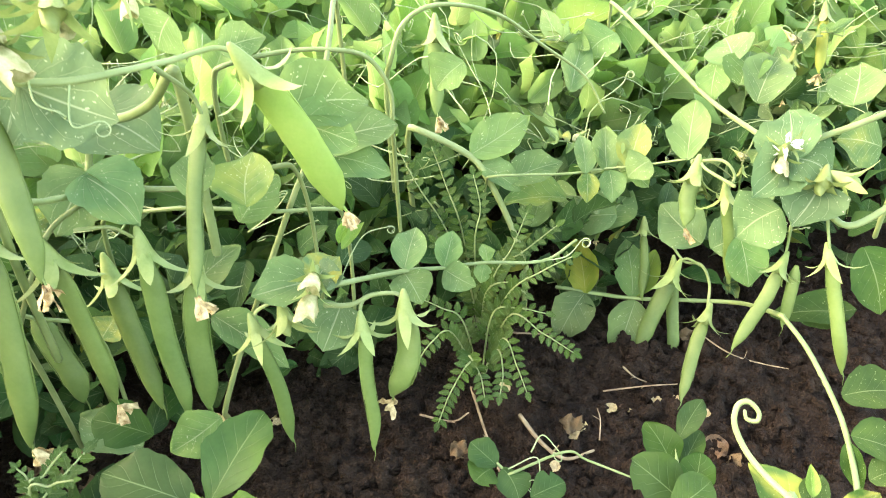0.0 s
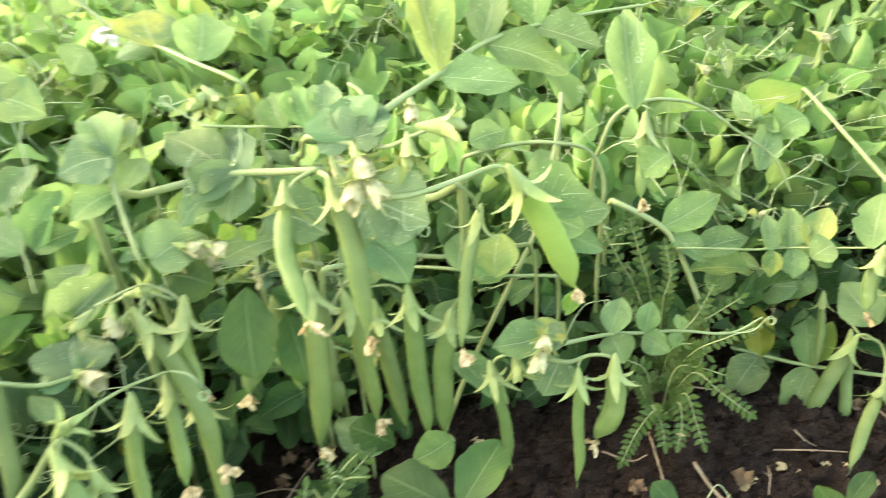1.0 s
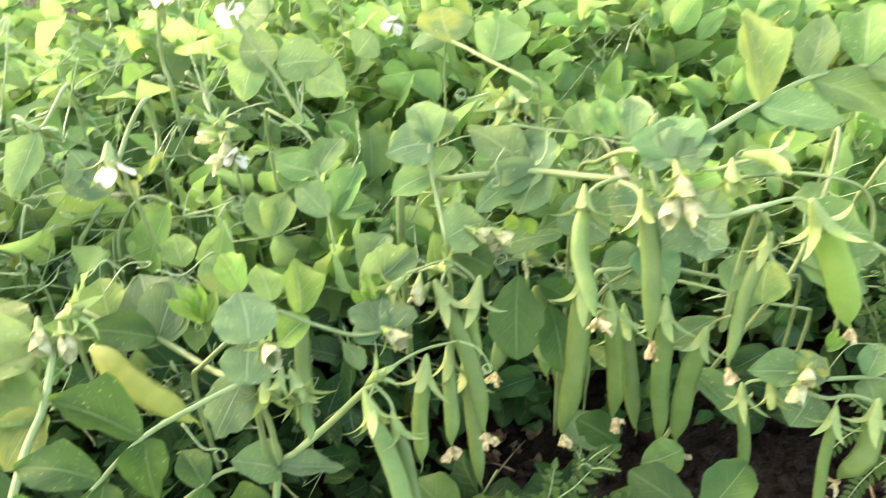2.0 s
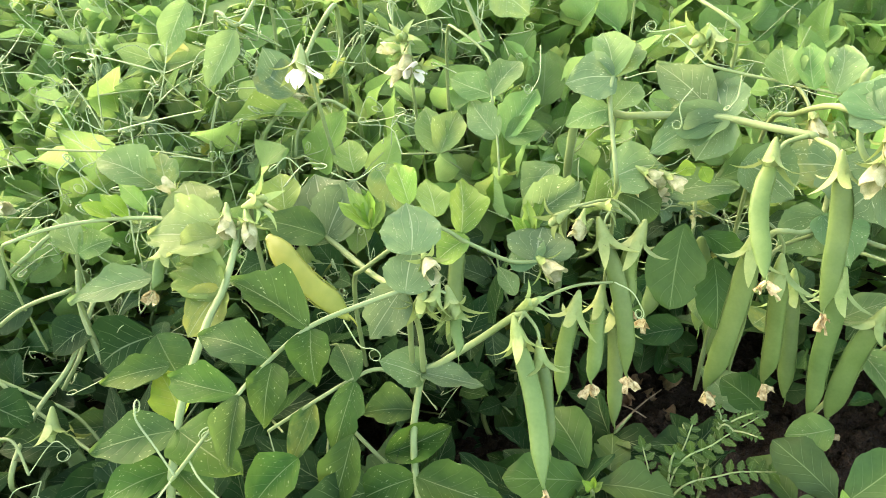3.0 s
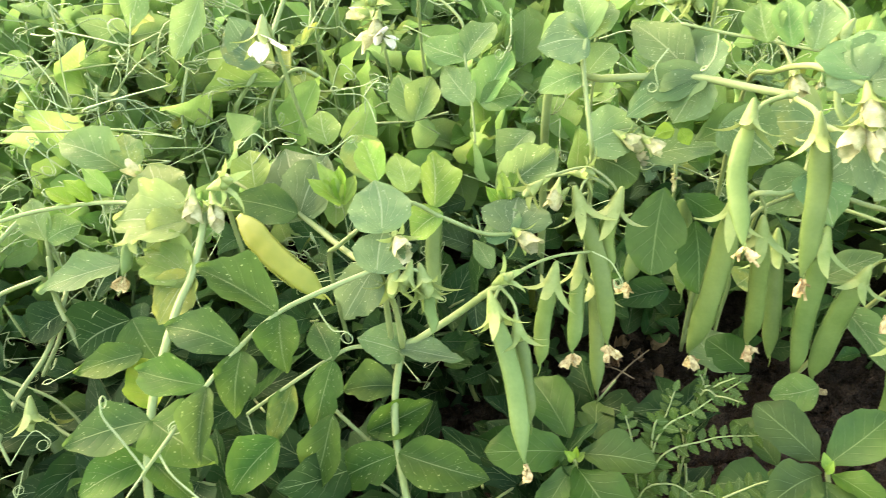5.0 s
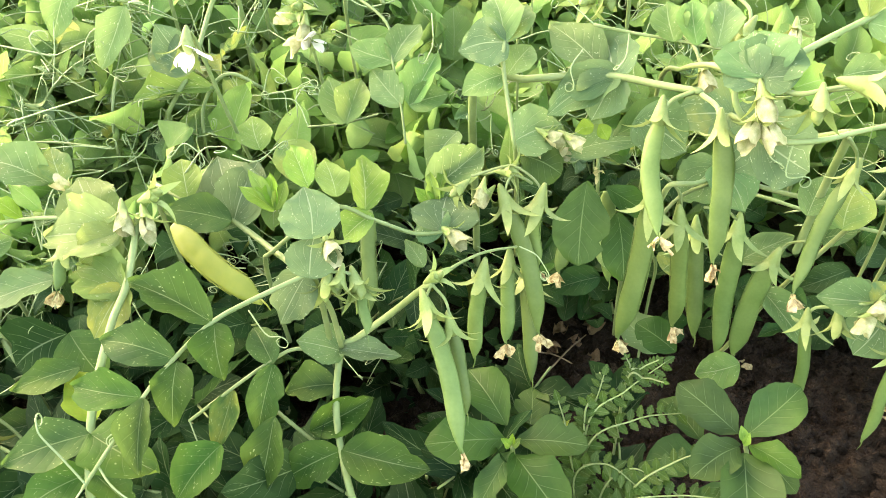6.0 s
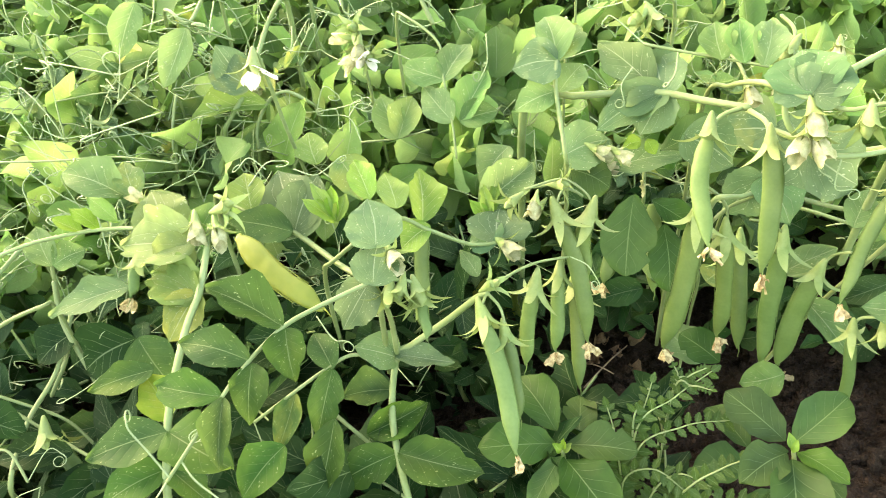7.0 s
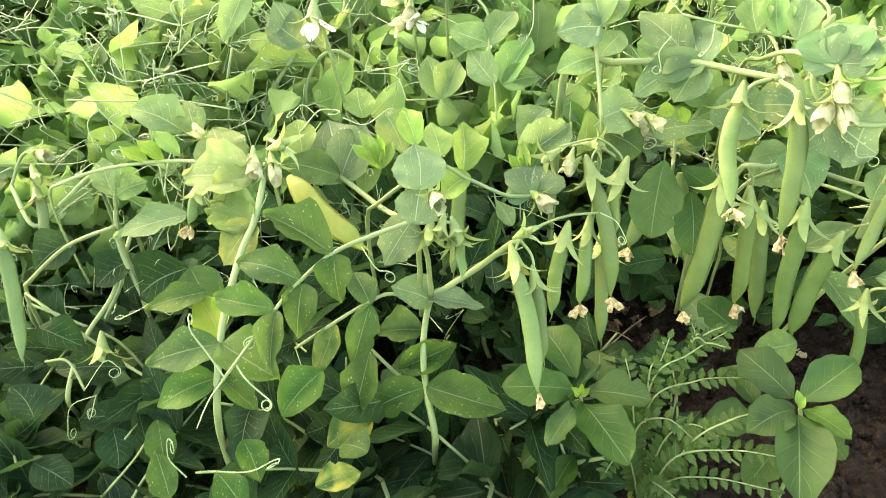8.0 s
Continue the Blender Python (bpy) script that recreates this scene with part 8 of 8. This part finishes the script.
frond(g, 0.0099, (-0.02, -0.59, 0.81), (0.0161, 0.4465, 0.0000), (0.0251, 0.4111, 0.0825), (0.0380, 0.4112, 0.1093), (0.0477, 0.4214, 0.1298))
frond(g, 0.0100, (0.06, -0.57, 0.82), (0.0161, 0.4465, 0.0000), (0.0097, 0.4142, 0.0803), (-0.0011, 0.4112, 0.0959), (-0.0120, 0.4141, 0.1117))
frond(g, 0.0104, (0.09, -0.62, 0.78), (0.0161, 0.4465, 0.0000), (-0.0028, 0.4404, 0.0956), (-0.0252, 0.4491, 0.1353), (-0.0396, 0.4620, 0.1581))
frond(g, 0.0104, (0.06, -0.63, 0.78), (0.0161, 0.4465, 0.0000), (0.0051, 0.4430, 0.0986), (-0.0062, 0.4522, 0.1337), (-0.0163, 0.4658, 0.1570))
frond(g, 0.0102, (0.02, -0.61, 0.79), (0.0161, 0.4465, 0.0000), (0.0133, 0.4309, 0.0969), (0.0173, 0.4367, 0.1246), (0.0127, 0.4485, 0.1441))
frond(g, 0.0099, (-0.05, -0.58, 0.82), (0.0161, 0.4465, 0.0000), (0.0250, 0.4151, 0.0890), (0.0436, 0.4139, 0.1033), (0.0673, 0.4210, 0.1207))
frond(g, 0.0099, (-0.02, -0.53, 0.85), (0.0161, 0.4465, 0.0000), (0.0213, 0.4068, 0.0763), (0.0363, 0.4036, 0.0878), (0.0473, 0.3962, 0.0840))

g = Grower(thing("feathery_weed", -0.1562, 0.1854, 0.0, "small feathery pinnate weed seedling near soil", "weed", "weeds at the crop edge"), 518)
frond(g, 0.0054, (0.32, -0.37, 0.87), (-0.1562, 0.1854, 0.0000), (-0.1562, 0.1854, 0.1261), (-0.1505, 0.1916, 0.1390), (-0.1426, 0.1956, 0.1479))
frond(g, 0.0054, (0.35, -0.35, 0.87), (-0.1562, 0.1854, 0.0000), (-0.1562, 0.1854, 0.1261), (-0.1560, 0.1887, 0.1389), (-0.1592, 0.1895, 0.1444))
frond(g, 0.0053, (0.31, -0.36, 0.88), (-0.1562, 0.1854, 0.0000), (-0.1562, 0.1854, 0.1261), (-0.1458, 0.1868, 0.1382), (-0.1346, 0.1860, 0.1429))

g = Grower(thing("broadleaf_weed", 0.1280, 0.2852, 0.0, "small scalloped weed seedling with dry litter around", "weed", "weeds at the crop edge"), 519)
g.stem(0.0012, 0.0010, (0.1280, 0.2852, -0.0300), (0.1304, 0.2923, 0.0242), (0.1264, 0.2804, 0.0484), (0.1243, 0.2869, 0.0629))
g.leaf((0.1229, 0.2804, 0.0527), (0.1112, 0.2942, 0.0726), 0.0224, (0.15, -0.77, 0.62), "weed")
g.leaf((0.1259, 0.2790, 0.0500), (0.1389, 0.2956, 0.0671), 0.0159, (-0.31, -0.56, 0.77), "weed")
g.leaf((0.1258, 0.2886, 0.0654), (0.1404, 0.3046, 0.0812), 0.0147, (-0.17, -0.61, 0.77), "weed")
g.leaf((0.1223, 0.2439, 0.0662), (0.0972, 0.2468, 0.0934), 0.0298, (0.45, -0.75, 0.49), "weed")
g.leaf((0.1262, 0.2538, 0.0626), (0.1317, 0.2696, 0.0776), 0.0208, (-0.37, -0.57, 0.73), "weed")
g.leaf((0.1118, 0.2365, 0.0749), (0.1317, 0.2483, 0.0814), 0.0233, (0.02, -0.51, 0.86), "weed")
g.leaf((0.1282, 0.2755, 0.0498), (0.1349, 0.2876, 0.0625), 0.0157, (-0.27, -0.62, 0.73), "weed")

g = Grower(thing("broadleaf_weed", 0.0361, 0.3001, 0.0, "low round-leaved weed creeping on dark soil", "weed", "weeds at the crop edge"), 520)
g.stem(0.0010, 0.0008, (0.0361, 0.3001, -0.0300), (0.0363, 0.3076, 0.0140), (0.0360, 0.2951, 0.0281), (0.0295, 0.2981, 0.0339))
g.leaf((0.0295, 0.2973, 0.0325), (0.0148, 0.3055, 0.0439), 0.0209, (0.39, -0.43, 0.81), "weed")
g.leaf((0.0328, 0.2952, 0.0325), (0.0422, 0.2785, 0.0290), 0.0243, (0.15, -0.12, 0.98), "weed")
g.leaf((0.0263, 0.2948, 0.0328), (0.0169, 0.2852, 0.0340), 0.0246, (0.13, 0.00, 0.99), "weed")
g.leaf((0.0485, 0.2789, 0.0288), (0.0675, 0.2872, 0.0337), 0.0212, (-0.11, -0.31, 0.94), "weed")
g.stalk(0.0008, 0.0006, (0.0360, 0.2916, 0.0320), (0.0685, 0.3042, 0.0379), (0.0815, 0.3025, 0.0333), (0.1090, 0.2914, 0.0306))
g.tendril(0.00050, (0.0490, 0.3029, 0.0387), (0.0555, 0.3085, 0.0467), (0.0653, 0.3040, 0.0381), curl=0.0040, turns=0.97)
g.tendril(0.00050, (0.0360, 0.2933, 0.0348), (0.0520, 0.2978, 0.0396), (0.0534, 0.2860, 0.0299), curl=0.0040, turns=1.62)


# ---- litter on the soil ----
def dry_stick(r, seed, *spots):
    pts = [Vector((x, y, ground_height(x, y) + r * 1.5 + 0.004)) for x, y in spots]
    o = pts[0].copy()
    rng = random.Random(seed)
    bm = bmesh.new()
    line = smooth_line([p - o + Vector((0, 0, rng.uniform(0, 0.002))) for p in pts], 6)
    tube(bm, line, r, r * 0.6, 6, 0.15)
    side = line[len(line) // 2]
    tube(bm, [side, side + Vector((rng.uniform(-1, 1), rng.uniform(-1, 1), 0.6)) * 0.006], r * 0.5, r * 0.2, 4)
    ob = new("dry_stick", mesh_from(bm, "dry_stick", [STRAW]))
    ob.location = o
    tagged(ob, "thin dry straw-coloured stalk lying on the soil", "dry stalk", "litter on the soil")


def crumpled(name, at, seed, size, mat, label, rough):
    rng = random.Random(seed)
    x, y = at
    bm = bmesh.new()
    off = Vector((seed * 2.3, 0, 0))

    def half(v):
        return 0.5 * max(0.12, math.sin(math.pi * (0.06 + 0.88 * v)) ** 0.7)

    def shape(a, v, s):
        q = Vector((a, v, 0)) * 2.6 + off
        return a, v - 0.5, rough * noise.noise(q) + 0.5 * rough * noise.noise(q * 2.7) + 0.35 * a * a

    blade(bm, 8, 6, half, shape)
    ob = new(name, mesh_from(bm, name, [mat]))
    ob.matrix_world = Matrix.LocRotScale((x, y, ground_height(x, y) + size * 0.32), Euler((rng.uniform(-0.6, 0.6), rng.uniform(-0.6, 0.6), rng.uniform(0, 6.28))), Vector((size * rng.uniform(0.7, 1.0), size, size)))
    tagged(ob, label, "plant litter", "litter on the soil")


def fallen_petal(at, seed):
    crumpled("fallen_petal", at, seed, 0.0085, DRY, "pale dried petal fallen on dark soil", 0.35)


def dead_leaf(at, seed):
    crumpled("dead_leaf", at, seed, 0.015, DEAD, "crumpled brown dead leaf on dark soil", 0.85)



dry_stick(0.0011, 1, (0.011, 0.387), (0.023, 0.343), (0.036, 0.298))
dry_stick(0.0014, 2, (0.044, 0.357), (0.057, 0.339), (0.072, 0.329), (0.091, 0.340))
dry_stick(0.0006, 3, (0.103, 0.392), (0.119, 0.390), (0.134, 0.387), (0.152, 0.391))
dry_stick(0.0007, 4, (0.117, 0.404), (0.125, 0.400), (0.133, 0.398))
dry_stick(0.0006, 5, (0.182, 0.457), (0.200, 0.437), (0.218, 0.426), (0.236, 0.418))
dry_stick(0.0008, 6, (0.018, 0.436), (0.046, 0.440), (0.070, 0.446))
dry_stick(0.0006, 7, (0.095, 0.345), (0.097, 0.360), (0.096, 0.370))
dry_stick(0.0008, 8, (-0.023, 0.366), (-0.001, 0.361), (0.010, 0.364))
fallen_petal((0.106, 0.375), 9)
fallen_petal((0.120, 0.374), 10)
fallen_petal((0.137, 0.382), 11)
fallen_petal((0.168, 0.375), 12)
fallen_petal((0.095, 0.316), 13)
fallen_petal((0.034, 0.387), 14)
fallen_petal((-0.126, 0.363), 15)
fallen_petal((0.128, 0.399), 16)
fallen_petal((0.065, 0.322), 17)
fallen_petal((0.085, 0.355), 18)
fallen_petal((0.149, 0.382), 19)
fallen_petal((0.079, 0.349), 20)
dead_leaf((0.006, 0.337), 21)
dead_leaf((0.169, 0.345), 22)
dead_leaf((0.178, 0.334), 23)
dead_leaf((-0.244, 0.329), 24)
dead_leaf((0.173, 0.457), 25)
dead_leaf((0.077, 0.352), 26)
dead_leaf((-0.267, 0.314), 27)
dead_leaf((-0.250, 0.309), 28)
dead_leaf((-0.229, 0.299), 29)
dry_stick(0.0009, 30, (-0.250, 0.254), (-0.248, 0.294), (-0.245, 0.320))
dry_stick(0.0007, 31, (-0.279, 0.272), (-0.256, 0.280), (-0.231, 0.283))
dead_leaf((-0.259, 0.286), 32)
fallen_petal((-0.118, 0.353), 33)
